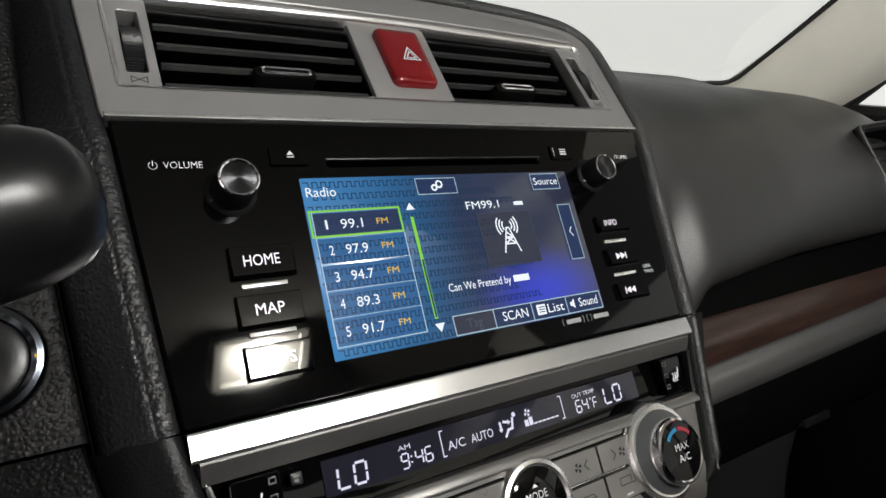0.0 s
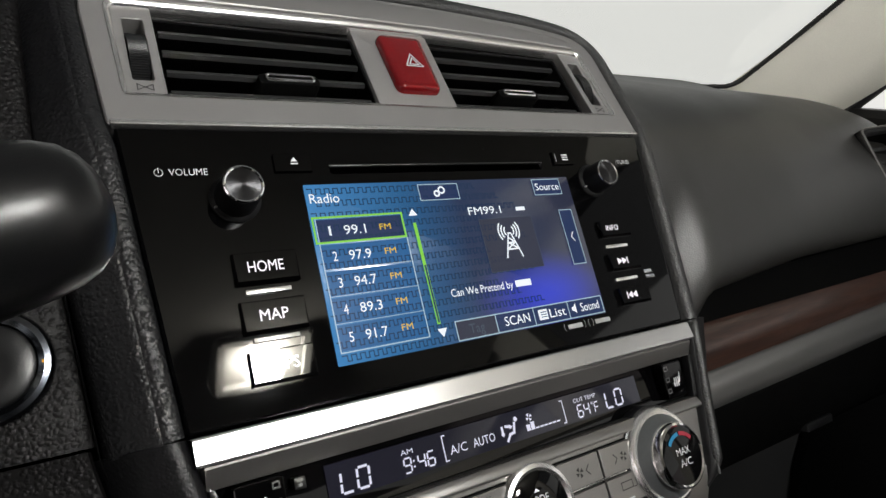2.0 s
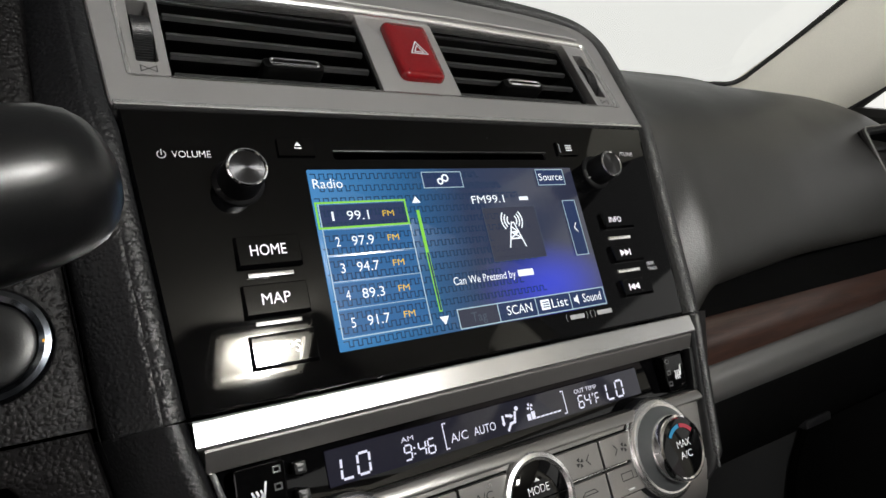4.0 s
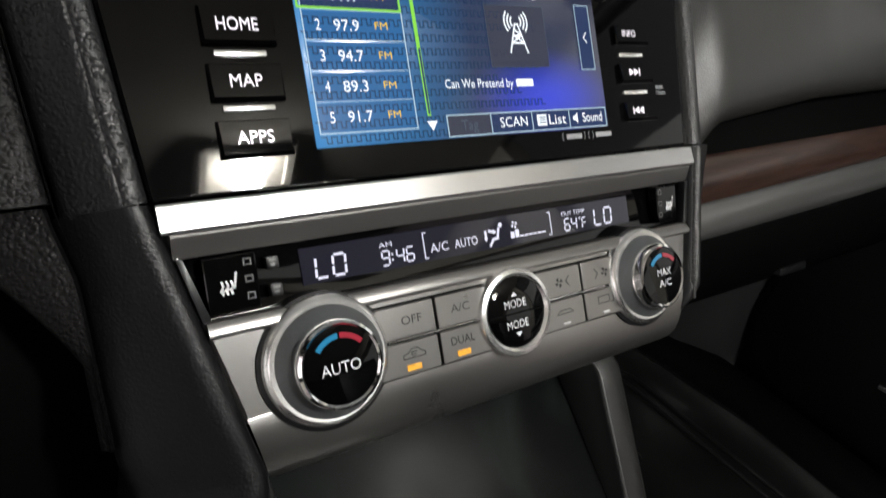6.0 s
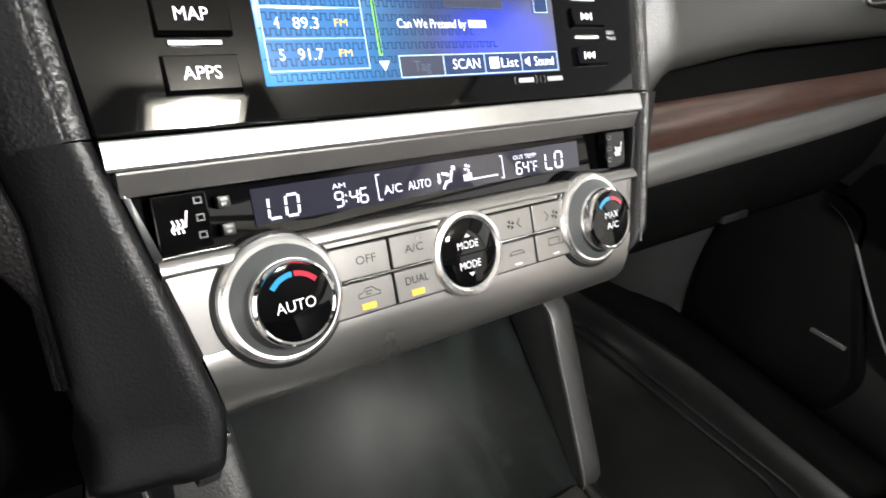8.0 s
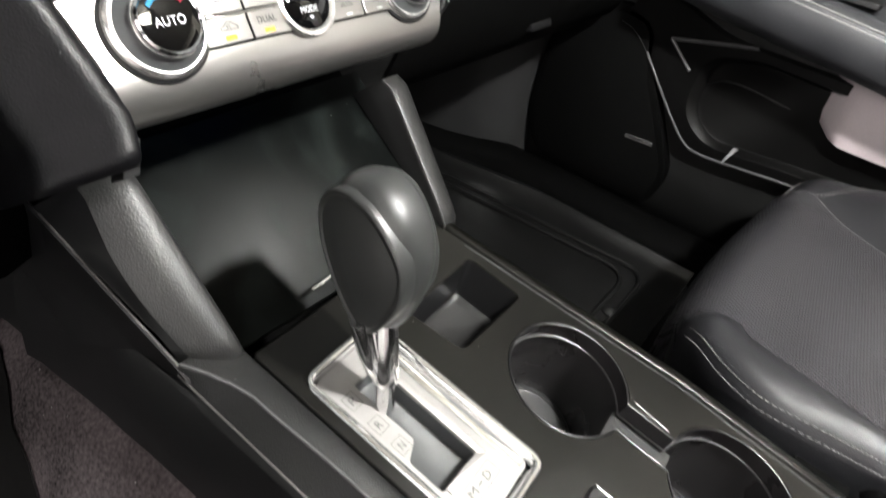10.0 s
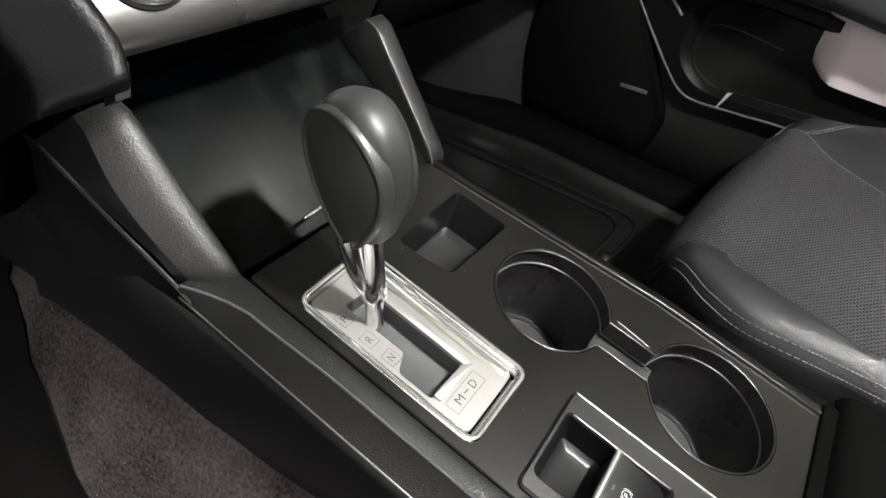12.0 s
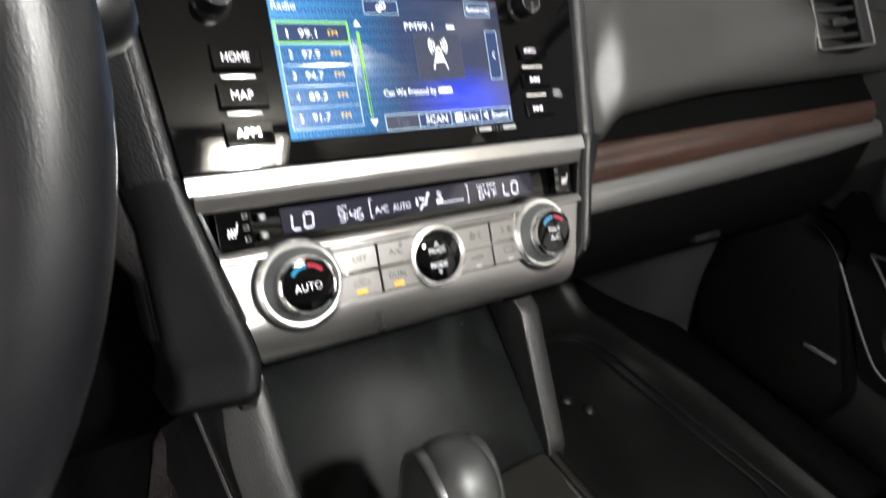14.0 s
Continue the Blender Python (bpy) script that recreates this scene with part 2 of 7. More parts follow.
def wood():
    m = bpy.data.materials.new("dark_brown_wood")
    N, L, b = nodes_of(m)
    co = N.new("ShaderNodeTexCoord")
    mp = N.new("ShaderNodeMapping")
    mp.inputs["Scale"].default_value = (5, 60, 60)
    L.new(co.outputs["Object"], mp.inputs["Vector"])
    n1 = N.new("ShaderNodeTexNoise")
    n1.inputs["Scale"].default_value, n1.inputs["Detail"].default_value = 5.0, 8.0
    n1.inputs["Distortion"].default_value = 1.2
    L.new(mp.outputs["Vector"], n1.inputs["Vector"])
    w = N.new("ShaderNodeTexNoise")
    w.inputs["Scale"].default_value, w.inputs["Detail"].default_value = 30.0, 4.0
    L.new(mp.outputs["Vector"], w.inputs["Vector"])
    add = N.new("ShaderNodeMath")
    add.operation = "MULTIPLY_ADD"
    L.new(w.outputs["Fac"], add.inputs[0])
    add.inputs[1].default_value = 0.35
    L.new(n1.outputs["Fac"], add.inputs[2])
    r = N.new("ShaderNodeValToRGB")
    r.color_ramp.elements[0].position, r.color_ramp.elements[0].color = 0.48, (0.011, 0.0045, 0.0032, 1)
    r.color_ramp.elements[1].position, r.color_ramp.elements[1].color = 0.85, (0.042, 0.0185, 0.012, 1)
    L.new(add.outputs[0], r.inputs["Fac"])
    L.new(r.outputs["Color"], b.inputs["Base Color"])
    b.inputs["Roughness"].default_value = 0.30
    b.inputs["Coat Weight"].default_value = 0.25
    b.inputs["Coat Roughness"].default_value = 0.25
    bp = N.new("ShaderNodeBump")
    bp.inputs["Strength"].default_value, bp.inputs["Distance"].default_value = 0.1, 0.0004
    L.new(add.outputs[0], bp.inputs["Height"])
    L.new(bp.outputs["Normal"], b.inputs["Normal"])
    return m


def screen_picture():
    """The radio page's backdrop: blue at one side, navy with a deep blue glow at the other."""
    m = bpy.data.materials.new("radio_page_backdrop")
    N, L, b = nodes_of(m)
    co = N.new("ShaderNodeTexCoord")
    sep = N.new("ShaderNodeSeparateXYZ")
    L.new(co.outputs["Object"], sep.inputs["Vector"])
    r = N.new("ShaderNodeValToRGB")
    e = r.color_ramp.elements
    e[0].position, e[0].color = 0.0, (0.035, 0.15, 0.33, 1)
    e[1].position, e[1].color = 1.0, (0.016, 0.018, 0.034, 1)
    mid = e.new(0.30)
    mid.color = (0.012, 0.07, 0.17, 1)
    mid2 = e.new(0.5)
    mid2.color = (0.012, 0.022, 0.055, 1)
    mr = N.new("ShaderNodeMapRange")
    mr.inputs["From Min"].default_value, mr.inputs["From Max"].default_value = -0.077, 0.077
    L.new(sep.outputs["X"], mr.inputs["Value"])
    L.new(mr.outputs["Result"], r.inputs["Fac"])
    d = N.new("ShaderNodeVectorMath")
    d.operation = "DISTANCE"
    mp = N.new("ShaderNodeMapping")
    mp.inputs["Location"].default_value = (-0.030, 0.036, 0)
    mp.inputs["Scale"].default_value = (0.75, 1.5, 0)
    L.new(co.outputs["Object"], mp.inputs["Vector"])
    L.new(mp.outputs["Vector"], d.inputs[0])
    g = N.new("ShaderNodeMapRange")
    g.inputs["From Min"].default_value, g.inputs["From Max"].default_value = 0.038, 0.0
    g.interpolation_type = "SMOOTHSTEP"
    L.new(d.outputs["Value"], g.inputs["Value"])
    mix = N.new("ShaderNodeMix")
    mix.data_type = "RGBA"
    L.new(g.outputs["Result"], mix.inputs[0])
    L.new(r.outputs["Color"], mix.inputs[6])
    mix.inputs[7].default_value = (0.008, 0.022, 0.36, 1)
    L.new(mix.outputs[2], b.inputs["Emission Color"])
    b.inputs["Emission Strength"].default_value = 1.75
    b.inputs["Base Color"].default_value = (0.006, 0.006, 0.007, 1)
    b.inputs["Roughness"].default_value = 0.16
    return m


RED = red_button()
WOOD = wood()
PICTURE = screen_picture()
UIWHITE = glowing("screen_white", (0.85, 0.9, 0.95), 1.3)
UIDIM = glowing("screen_dim", (0.10, 0.13, 0.18), 0.7)
UILINE = glowing("screen_pale_blue_line", (0.45, 0.62, 0.72), 1.05)
UIGREEN = glowing("screen_green", (0.30, 0.85, 0.08), 0.9)
UIYELLOW = glowing("screen_yellow", (0.85, 0.58, 0.05), 1.1)
UIBLUE = glowing("screen_row_blue", (0.012, 0.10, 0.27), 1.3)
UINAVY = glowing("screen_navy", (0.012, 0.03, 0.10), 1.1)
UIKEY = glowing("screen_pattern_ink", (0.006, 0.035, 0.09), 0.95)
UIBOX = glowing("screen_slate_box", (0.03, 0.035, 0.06), 1.1)
LCD = glowing("climate_lcd_ground", (0.010, 0.010, 0.032), 0.40, rough=0.06)
LCDINK = glowing("climate_lcd_digits", (0.80, 0.80, 0.95), 1.1)
KEYLIT = glowing("lit_key_legend", (0.92, 0.86, 0.92), 1.6)
AMBER = glowing("amber_indicator", (1.0, 0.47, 0.05), 1.05)
ARCBLUE = glowing("cold_arc", (0.03, 0.38, 0.70), 0.6)
ARCRED = glowing("warm_arc", (0.62, 0.03, 0.06), 0.6)
LENS = glowing("dome_lamp_lens", (0.97, 0.97, 0.94), DOME)


def glass(name="clear_glass"):
    m = bpy.data.materials.new(name)
    N, L, b = nodes_of(m)
    b.inputs["Transmission Weight"].default_value = 1.0
    b.inputs["Roughness"].default_value = 0.0
    b.inputs["IOR"].default_value = 1.45
    b.inputs["Base Color"].default_value = (0.97, 0.985, 0.975, 1)
    return m


GLASS = glass()
# the wall is no lamp: emission stands in for studio light on it
BACKDROP = glowing("self_lit_backdrop", (0.97, 0.965, 0.94), 0.74, rough=0.8, base=(0.7, 0.69, 0.67))


# ---- shaping helpers ----
def rounded(points, r=0.003, n=4):
    """A closed outline with its corners rounded; r is one radius or one a corner."""
    out, k = [], len(points)
    for i in range(k):
        a, p, c = (Vector(points[j % k]) for j in (i - 1, i, i + 1))
        ri = r[i] if isinstance(r, (list, tuple)) else r
        ua, uc = (a - p), (c - p)
        ri = min(ri, ua.length * 0.49, uc.length * 0.49)
        if ri < 1e-6:
            out.append(p)
            continue
        s, e = p + ua.normalized() * ri, p + uc.normalized() * ri
        for j in range(n + 1):
            t = j / n
            out.append((1 - t) ** 2 * s + 2 * t * (1 - t) * p + t * t * e)
    return out


def rect(x0, y0, x1, y1, r=0.002, n=4):
    return rounded([(x0, y0), (x1, y0), (x1, y1), (x0, y1)], r, n)


def disc(cx, cy, r, n=40, r2=None):
    return [Vector((cx + r * math.cos(2 * math.pi * i / n), cy + (r2 or r) * math.sin(2 * math.pi * i / n))) for i in range(n)]


def shrunk(outline, d):
    """The outline moved inwards by d."""
    k, out = len(outline), []
    area = sum(outline[i - 1].x * outline[i].y - outline[i].x * outline[i - 1].y for i in range(k))
    sgn = 1 if area > 0 else -1
    for i in range(k):
        a, p, c = outline[i - 1], outline[i], outline[(i + 1) % k]
        t = (c - a)
        if t.length < 1e-9:
            t = Vector((1, 0))
        t.normalize()
        out.append(p + Vector((-t.y, t.x)) * d * sgn)
    return out


def tightest(outline):
    """The smallest radius of the outline's rounded corners."""
    k, best = len(outline), 1.0
    for i in range(k):
        a, b = outline[i] - outline[i - 1], outline[(i + 1) % k] - outline[i]
        if a.length < 1e-9 or b.length < 1e-9:
            continue
        turn = abs(a.angle(b))
        if radians(4) < turn < radians(50):
            best = min(best, min(a.length, b.length) / turn)
    return best


def ring_of(bm, outline, z):
    return [bm.verts.new((p.x, p.y, z)) for p in outline]


def bridge(bm, a, b):
    k = len(a)
    for i in range(k):
        bm.faces.new((a[i], a[(i + 1) % k], b[(i + 1) % k], b[i]))


def slab(outline, z0, z1, bevel=0.0006, bm=None):
    """A plate of that outline from z0 to z1, its upper edge rounded."""
    bm = bm or bmesh.new()
    outline = [Vector(p) for p in outline]
    bevel = min(bevel, 0.6 * tightest(outline))
    low = ring_of(bm, outline, z0)
    rings = [low, ring_of(bm, outline, z1 - bevel)]
    if bevel:
        rings.append(ring_of(bm, shrunk(outline, bevel * 0.3), z1 - bevel * 0.3))
        rings.append(ring_of(bm, shrunk(outline, bevel), z1))
    for a, b in zip(rings, rings[1:]):
        bridge(bm, a, b)
    bm.faces.new(rings[-1]).tag = True
    bm.faces.new(list(reversed(low))).tag = True
    return bm


def plate(outer, holes, z0, z1, bevel=0.0006):
    """A plate with openings through it."""
    bm = bmesh.new()
    tops = []
    for k, outline in enumerate([outer, *holes]):
        outline = [Vector(p) for p in outline]
        d = bevel if k == 0 else -bevel
        low, mid, top = ring_of(bm, outline, z0), ring_of(bm, outline, z1 - bevel), ring_of(bm, shrunk(outline, d), z1)
        bridge(bm, low, mid)
        bridge(bm, mid, top)
        tops.append(top)
    edges = [bm.edges.get((t[i], t[(i + 1) % len(t)])) for t in tops for i in range(len(t))]
    for g in bmesh.ops.triangle_fill(bm, use_beauty=True, edges=edges, normal=(0, 0, 1))["geom"]:
        if isinstance(g, bmesh.types.BMFace):
            g.tag = True
    return bm


def well(outline, z_top, z_bottom, inset=0.0, floor_round=0.004, bm=None):
    """A hollow under an opening: walls that lean in by inset, a rounded foot and a floor."""
    bm = bm or bmesh.new()
    outline = [Vector(p) for p in outline]
    steps = [(0, z_top), (inset, z_bottom + floor_round), (inset + floor_round * 0.3, z_bottom + floor_round * 0.3), (inset + floor_round, z_bottom)]
    c = sum(outline, Vector((0, 0))) / len(outline)
    mean = sum((q - c).length for q in outline) / len(outline)
    rings = [ring_of(bm, [c + (q - c) * (1 - d / mean) for q in outline], z) for d, z in steps]
    for a, b in zip(rings, rings[1:]):
        bridge(bm, a, b)
    bm.faces.new(rings[-1]).tag = True
    return bm


def lathe(profile, n=48, cx=0.0, cy=0.0, bm=None, z=0.0):
    """A turned body about z from (radius, height) pairs."""
    bm = bm or bmesh.new()
    last = None
    for r, h in profile:
        if r < 1e-6:
            tip = bm.verts.new((cx, cy, z + h))
            if last:
                for i in range(n):
                    bm.faces.new((last[i], last[(i + 1) % n], tip))
            last = None
            continue
        ring = ring_of(bm, disc(cx, cy, r, n), z + h)
        if last:
            bridge(bm, last, ring)
        last = ring
    return bm


def loft(rows, closed=False, caps=False, bm=None):
    """A skin over rows of points; closed joins each row's end to its start."""
    bm = bm or bmesh.new()
    grid = [[bm.verts.new(p) for p in row] for row in rows]
    k = len(grid[0])
    for a, b in zip(grid, grid[1:]):
        for i in range(k if closed else k - 1):
            bm.faces.new((a[i], a[(i + 1) % k], b[(i + 1) % k], b[i]))
    if caps:
        bm.faces.new(list(reversed(grid[0])))
        bm.faces.new(grid[-1])
    return bm


def tube(points, radius, n=12, caps=True, bm=None, flat=1.0):
    """A round bar along points; radius is one number or one a point."""
    pts = [Vector(p) for p in points]
    rows, side = [], None
    for i, p in enumerate(pts):
        t = (pts[min(i + 1, len(pts) - 1)] - pts[max(i - 1, 0)]).normalized()
        if side is None:
            side = t.cross(Vector((0, 0, 1)) if abs(t.z) < 0.9 else Vector((1, 0, 0))).normalized()
        side = (side - t * side.dot(t)).normalized()
        up = side.cross(t)
        r = radius[i] if isinstance(radius, (list, tuple)) else radius
        rows.append([p + (side * math.cos(a) + up * math.sin(a) * flat) * r for a in (2 * math.pi * j / n for j in range(n))])
    return loft(rows, True, caps, bm)


def smooth_line(points, n=8):
    """A smooth curve through points (Catmull-Rom)."""
    p = [Vector(q) for q in points]
    p = [2 * p[0] - p[1], *p, 2 * p[-1] - p[-2]]
    out = []
    for i in range(1, len(p) - 2):
        for j in range(n):
            t = j / n
            out.append(0.5 * (2 * p[i] + (p[i + 1] - p[i - 1]) * t + (2 * p[i - 1] - 5 * p[i] + 4 * p[i + 1] - p[i + 2]) * t * t + (3 * p[i] - p[i - 1] - 3 * p[i + 1] + p[i + 2]) * t ** 3))
    out.append(p[-2])
    return out


def thick(bm, d):
    """Gives an open skin a thickness d on its inner side."""
    bmesh.ops.recalc_face_normals(bm, faces=bm.faces)
    bmesh.ops.solidify(bm, geom=bm.faces[:], thickness=d)
    return bm


def thing(name, label, category, m=None, group="", kind=""):
    ob = new(name)
    ob.empty_display_size = 0.02
    if m is not None:
        ob.matrix_world = m
    return tagged(ob, label, category, group, kind)


def part(name, bm, material, parent, label="", sharp=38, recalc=True, m=None):
    """Links a bmesh as ONE mesh object under a thing or under a part."""
    if m is not None:
        bmesh.ops.transform(bm, matrix=m, verts=bm.verts)
    if recalc:
        bmesh.ops.recalc_face_normals(bm, faces=bm.faces)
    for f in bm.faces:
        f.smooth = not f.tag
    me = bpy.data.meshes.new(name)
    bm.to_mesh(me)
    bm.free()
    me.materials.append(material)
    me.set_sharp_from_angle(angle=radians(sharp))
    ob = new(name, me)
    ob.parent = parent
    if label:
        ob["label"] = label
    return ob


def alone(name, bm, material, label, category, m=None, kind="", group="", sharp=38):
    ob = part(name, bm, material, None, sharp=sharp)
    if m is not None:
        ob.matrix_world = m
    return tagged(ob, label, category, group, kind)


def lettering(text, x0, x1, y, height, z, material, parent, name="lettering", tilt=0.0):
    """Words in the built-in font, fitted between x0 and x1 with capitals of that height, centred on y."""
    cu = bpy.data.curves.new("words", "FONT")
    cu.body, cu.size = text, 1.0
    cu.resolution_u = 3
    tmp = bpy.data.objects.new("words", cu)
    me = bpy.data.meshes.new_from_object(tmp)
    bm = bmesh.new()
    bm.from_mesh(me)
    bpy.data.objects.remove(tmp)
    bpy.data.curves.remove(cu)
    bpy.data.meshes.remove(me)
    xs, cap = [v.co.x for v in bm.verts], 0.69
    lo, hi = min(xs), max(xs)
    for v in bm.verts:
        v.co.x = x0 + (v.co.x - lo) / (hi - lo) * (x1 - x0)
        v.co.y = y + (v.co.y / cap - 0.5) * height + tilt * (v.co.x - x0)
        v.co.z = z
    return part(name, bm, material, parent, recalc=False)


def strokes(lines, width, z, bm=None):
    """Flat strokes of that width along polylines."""
    bm = bm or bmesh.new()
    for line in lines:
        p = [Vector(q) for q in line]
        for a, b in zip(p, p[1:]):
            t = (b - a)
            if t.length < 1e-7:
                continue
            t.normalize()
            s, e = Vector((-t.y, t.x)) * width / 2, t * width / 2
            bm.faces.new([bm.verts.new((*q, z)) for q in (a - s - e, b - s + e, b + s + e, a + s - e)])
    return bm


def flat(outlines, z, bm=None):
    bm = bm or bmesh.new()
    for o in outlines:
        bm.faces.new([bm.verts.new((*Vector(q)[:2], z)) for q in o])
    return bm


def frame_line(x0, y0, x1, y1, width, z, bm=None):
    return strokes([[(x0, y0), (x1, y0), (x1, y1), (x0, y1), (x0, y0)]], width, z, bm)


SEGS = {"0": "abcdef", "1": "bc", "2": "abged", "3": "abgcd", "4": "fgbc", "5": "afgcd", "6": "afgedc", "7": "abc", "8": "abcdefg", "9": "abfgcd", "L": "fed", "O": "abcdef", "F": "aefg"}


def digits(text, x0, y0, w, h, gap, lw, z, slant=0.06):
    """Seven-segment figures, from x0 on, with their feet at y0."""
    bm, x, e = bmesh.new(), x0, lw * 0.55
    for ch in text:
        if ch == ":":
            for yy in (0.3, 0.7):
                strokes([[(x + slant * yy * h, y0 + yy * h), (x + slant * yy * h + 1e-4, y0 + yy * h)]], lw, z, bm)
            x += gap * 1.6
            continue
        P = {"a": ((e, h), (w - e, h)), "b": ((w, h - e), (w, h / 2 + e)), "c": ((w, h / 2 - e), (w, e)), "d": ((e, 0), (w - e, 0)), "e": ((0, h / 2 - e), (0, e)), "f": ((0, h - e), (0, h / 2 + e)), "g": ((e, h / 2), (w - e, h / 2))}
        for s in SEGS[ch]:
            a, b = (Vector((x + q[0] + slant * q[1], y0 + q[1])) for q in P[s])
            strokes([[a + (b - a) * 0.12, b - (b - a) * 0.12]], lw, z, bm)
        x += w + gap
    return bm


# ---- frames of the main surfaces ----
def basis(o, x, y):
    x, y = Vector(x).normalized(), Vector(y).normalized()
    z = x.cross(y)
    return Matrix(((x.x, y.x, z.x, o[0]), (x.y, y.y, z.y, o[1]), (x.z, y.z, z.z, o[2]), (0, 0, 0, 1)))


RAKE = radians(33)
STACK = basis((0, 0, 0.65), (1, 0, 0), (0, math.sin(RAKE), math.cos(RAKE)))  # x right, y up the panel, z out of it
VENTS = STACK @ pose(0, 0.066, -0.004, -15, 0, 0)  # the vent panel leans further back
CONSOLE = basis((0, -0.3, 0.3436), (1, 0, 0), (0, 1, 0.204)) @ pose(0, 0, 0, 0, 0, 4.2)


def half(v):
    """Half the width of the centre stack at the height v on its face."""
    return 0.1365 + (v + 0.0525) * 0.0886 if v > -0.0525 else 0.1365 + (v + 0.0525) * 0.2305


def grommet(x, y, r, h, parent, name="rotary_knob", ridges=0):
    """A small rotary knob with a dark barrel, a bright rim and a spun disc."""
    k = part(name, lathe([(r * 1.32, 0), (r * 1.32, 0.0008), (r * 1.2, 0.0016), (r * 1.1, 0.002), (r * 1.04, h - 0.001), (r, h - 0.0003)], 48, x, y), KNOBSKIRT, parent)
    part("rim", lathe([(r * 1.0, h - 0.0006), (r * 0.99, h), (r * 0.93, h + 0.0003), (r * 0.86, h), (r * 0.85, h - 0.0008)], 48, x, y), CHROME, k, "bright chrome rim")
    part("disc", lathe([(r * 0.86, h - 0.0003), (0, h - 0.0001)], 48, x, y), SPUN, k, "dark spun metal disc")
    part("pointer", slab(rect(x - r * 1.18, y - r * 0.55, x - r * 1.02, y - r * 0.47, 0.0001), 0.002, 0.0032, 0.0001), PALEINK, k)
    return k


# ---- the vent panel ----
def vent_outline():
    return rounded([(-0.1485, 0.0), (0.1505, 0.0), (0.1555, 0.086), (0.115, 0.0945), (0.0, 0.1005), (-0.115, 0.0930), (-0.1535, 0.082)], [0.003, 0.003, 0.034, 0.05, 0.08, 0.05, 0.024], 10)


def vent_panel():
    t = thing("vent_panel", "satin silver dashboard vent panel with two black air vents", "air vent", VENTS)
    outer = vent_outline()
    hole = rounded([(-0.1405, 0.0165), (0.1405, 0.0165), (0.1425, 0.0735), (0.0, 0.0765), (-0.1425, 0.0725)], [0.002, 0.002, 0.006, 0.02, 0.006], 5)
    part("bezel", plate(outer, [hole], -0.012, 0.0035, 0.0007), VENTSILVER, t, "satin silver frame")
    step = [Vector(p) for p in hole]
    part("inner_bevel", loft([[Vector((*p, z)) for p in shrunk(step, d)] for d, z in ((-0.0004, 0.0037), (0.0012, 0.0030), (0.0020, 0.0016), (0.0022, -0.0030))], True), BRIGHT, t, "polished inner bevel", sharp=50)
    rows = []
    for k in range(29):
        x = -0.140 + 0.276 * k / 28
        b, u = 0.0035 * (1 - (x / 0.142) ** 2), 0.0965 - 0.62 * x * x
        rows.append([(x, 0.0738 + b, 0.0000), (x, 0.0742 + b, 0.0050), (x, 0.0748 + b, 0.0056), (x, u - 0.0012, 0.0040), (x, u, 0.0034), (x, u + 0.0003, 0.0)])
    part("upper_facet", loft(rows), VENTSILVER, t, "slanting upper edge", sharp=30)
    part("edge_strip", slab(rect(-0.1475, -0.0003, 0.1495, 0.0022, 0.0008), 0.0015, 0.0045, 0.0007), BRIGHT, t, "polished lower edge")
    part("backing", slab(rect(-0.1425, 0.014, 0.1425, 0.078, 0.004), -0.05, -0.045, 0.001), VOID, t)
    for s in (-1, 1):
        a, b = (-0.1232, -0.0262) if s < 0 else (0.0212, 0.1172)
        out = rounded([(a, 0.019), (b, 0.019), (b + 0.001 * s, 0.067), (a + 0.001 * s, 0.067)], 0.002)
        v = part("air_vent", plate([p + (p - Vector(((a + b) / 2, 0.043))) * 0.02 for p in out], [out], -0.006, -0.0005, 0.0006), SMOOTH, t, "black air vent with horizontal slats")
        part("duct", well(out, -0.002, -0.04, 0.004), VOID, v)
        for k in range(4):
            y = 0.0245 + k * 0.0122
            blade = [(y - 0.0022, -0.0040), (y - 0.0012, -0.0022), (y + 0.0006, -0.0024), (y + 0.0082, -0.0205), (y + 0.0070, -0.0225), (y + 0.0052, -0.0205)]
            part("slat", loft([[(x, p, q) for p, q in blade] for x in (a + 0.0015, b - 0.0015)], True, True), SLAT, v)
        for k in range(6):
            x = a + (b - a) * (k + 0.7) / 6.4
            part("vane", slab(rect(x - 0.0006, 0.021, x + 0.0006, 0.065, 0.0002), -0.038, -0.023, 0.0003), VOID, v)
        # the sliding tab on the second slat
        c = -0.069 if s < 0 else 0.070
        tab = part("tab", slab(rect(c - 0.0150, 0.0285, c + 0.0150, 0.0350, 0.003), -0.012, 0.0020, 0.0016), VOID, v)
        part("chrome_strip", plate(rect(c - 0.0120, 0.0297, c + 0.0120, 0.0337, 0.0018), [rect(c - 0.0108, 0.0308, c + 0.0108, 0.0326, 0.0008)], 0.001, 0.0034, 0.0004), CHROME, tab, "bright chrome strip")
        # the thumb wheel beside the vent
        w0, w1 = (-0.1402, -0.1240) if s < 0 else (0.1240, 0.1402)
        slot = rect((w0 + w1) / 2 - 0.0042, 0.0265, (w0 + w1) / 2 + 0.0042, 0.0635, 0.0012)
        holder = part("wheel_plate", plate(rect(w0, 0.0172, w1, 0.0725, 0.0005), [slot], -0.010, 0.0015, 0.0003), VENTSILVER, t, "silver thumb wheel surround")
        wheel = bmesh.new()
        rows = []
        for k in range(97):
            ang = radians(-75 + 150 * k / 96)
            r = 0.0205 + (0.00022 if k % 2 else -0.0001)
            rows.append([((w0 + w1) / 2 + dx, 0.045 + r * math.sin(ang) * 0.93, -0.0175 + r * math.cos(ang)) for dx in (-0.0037, 0.0037)])
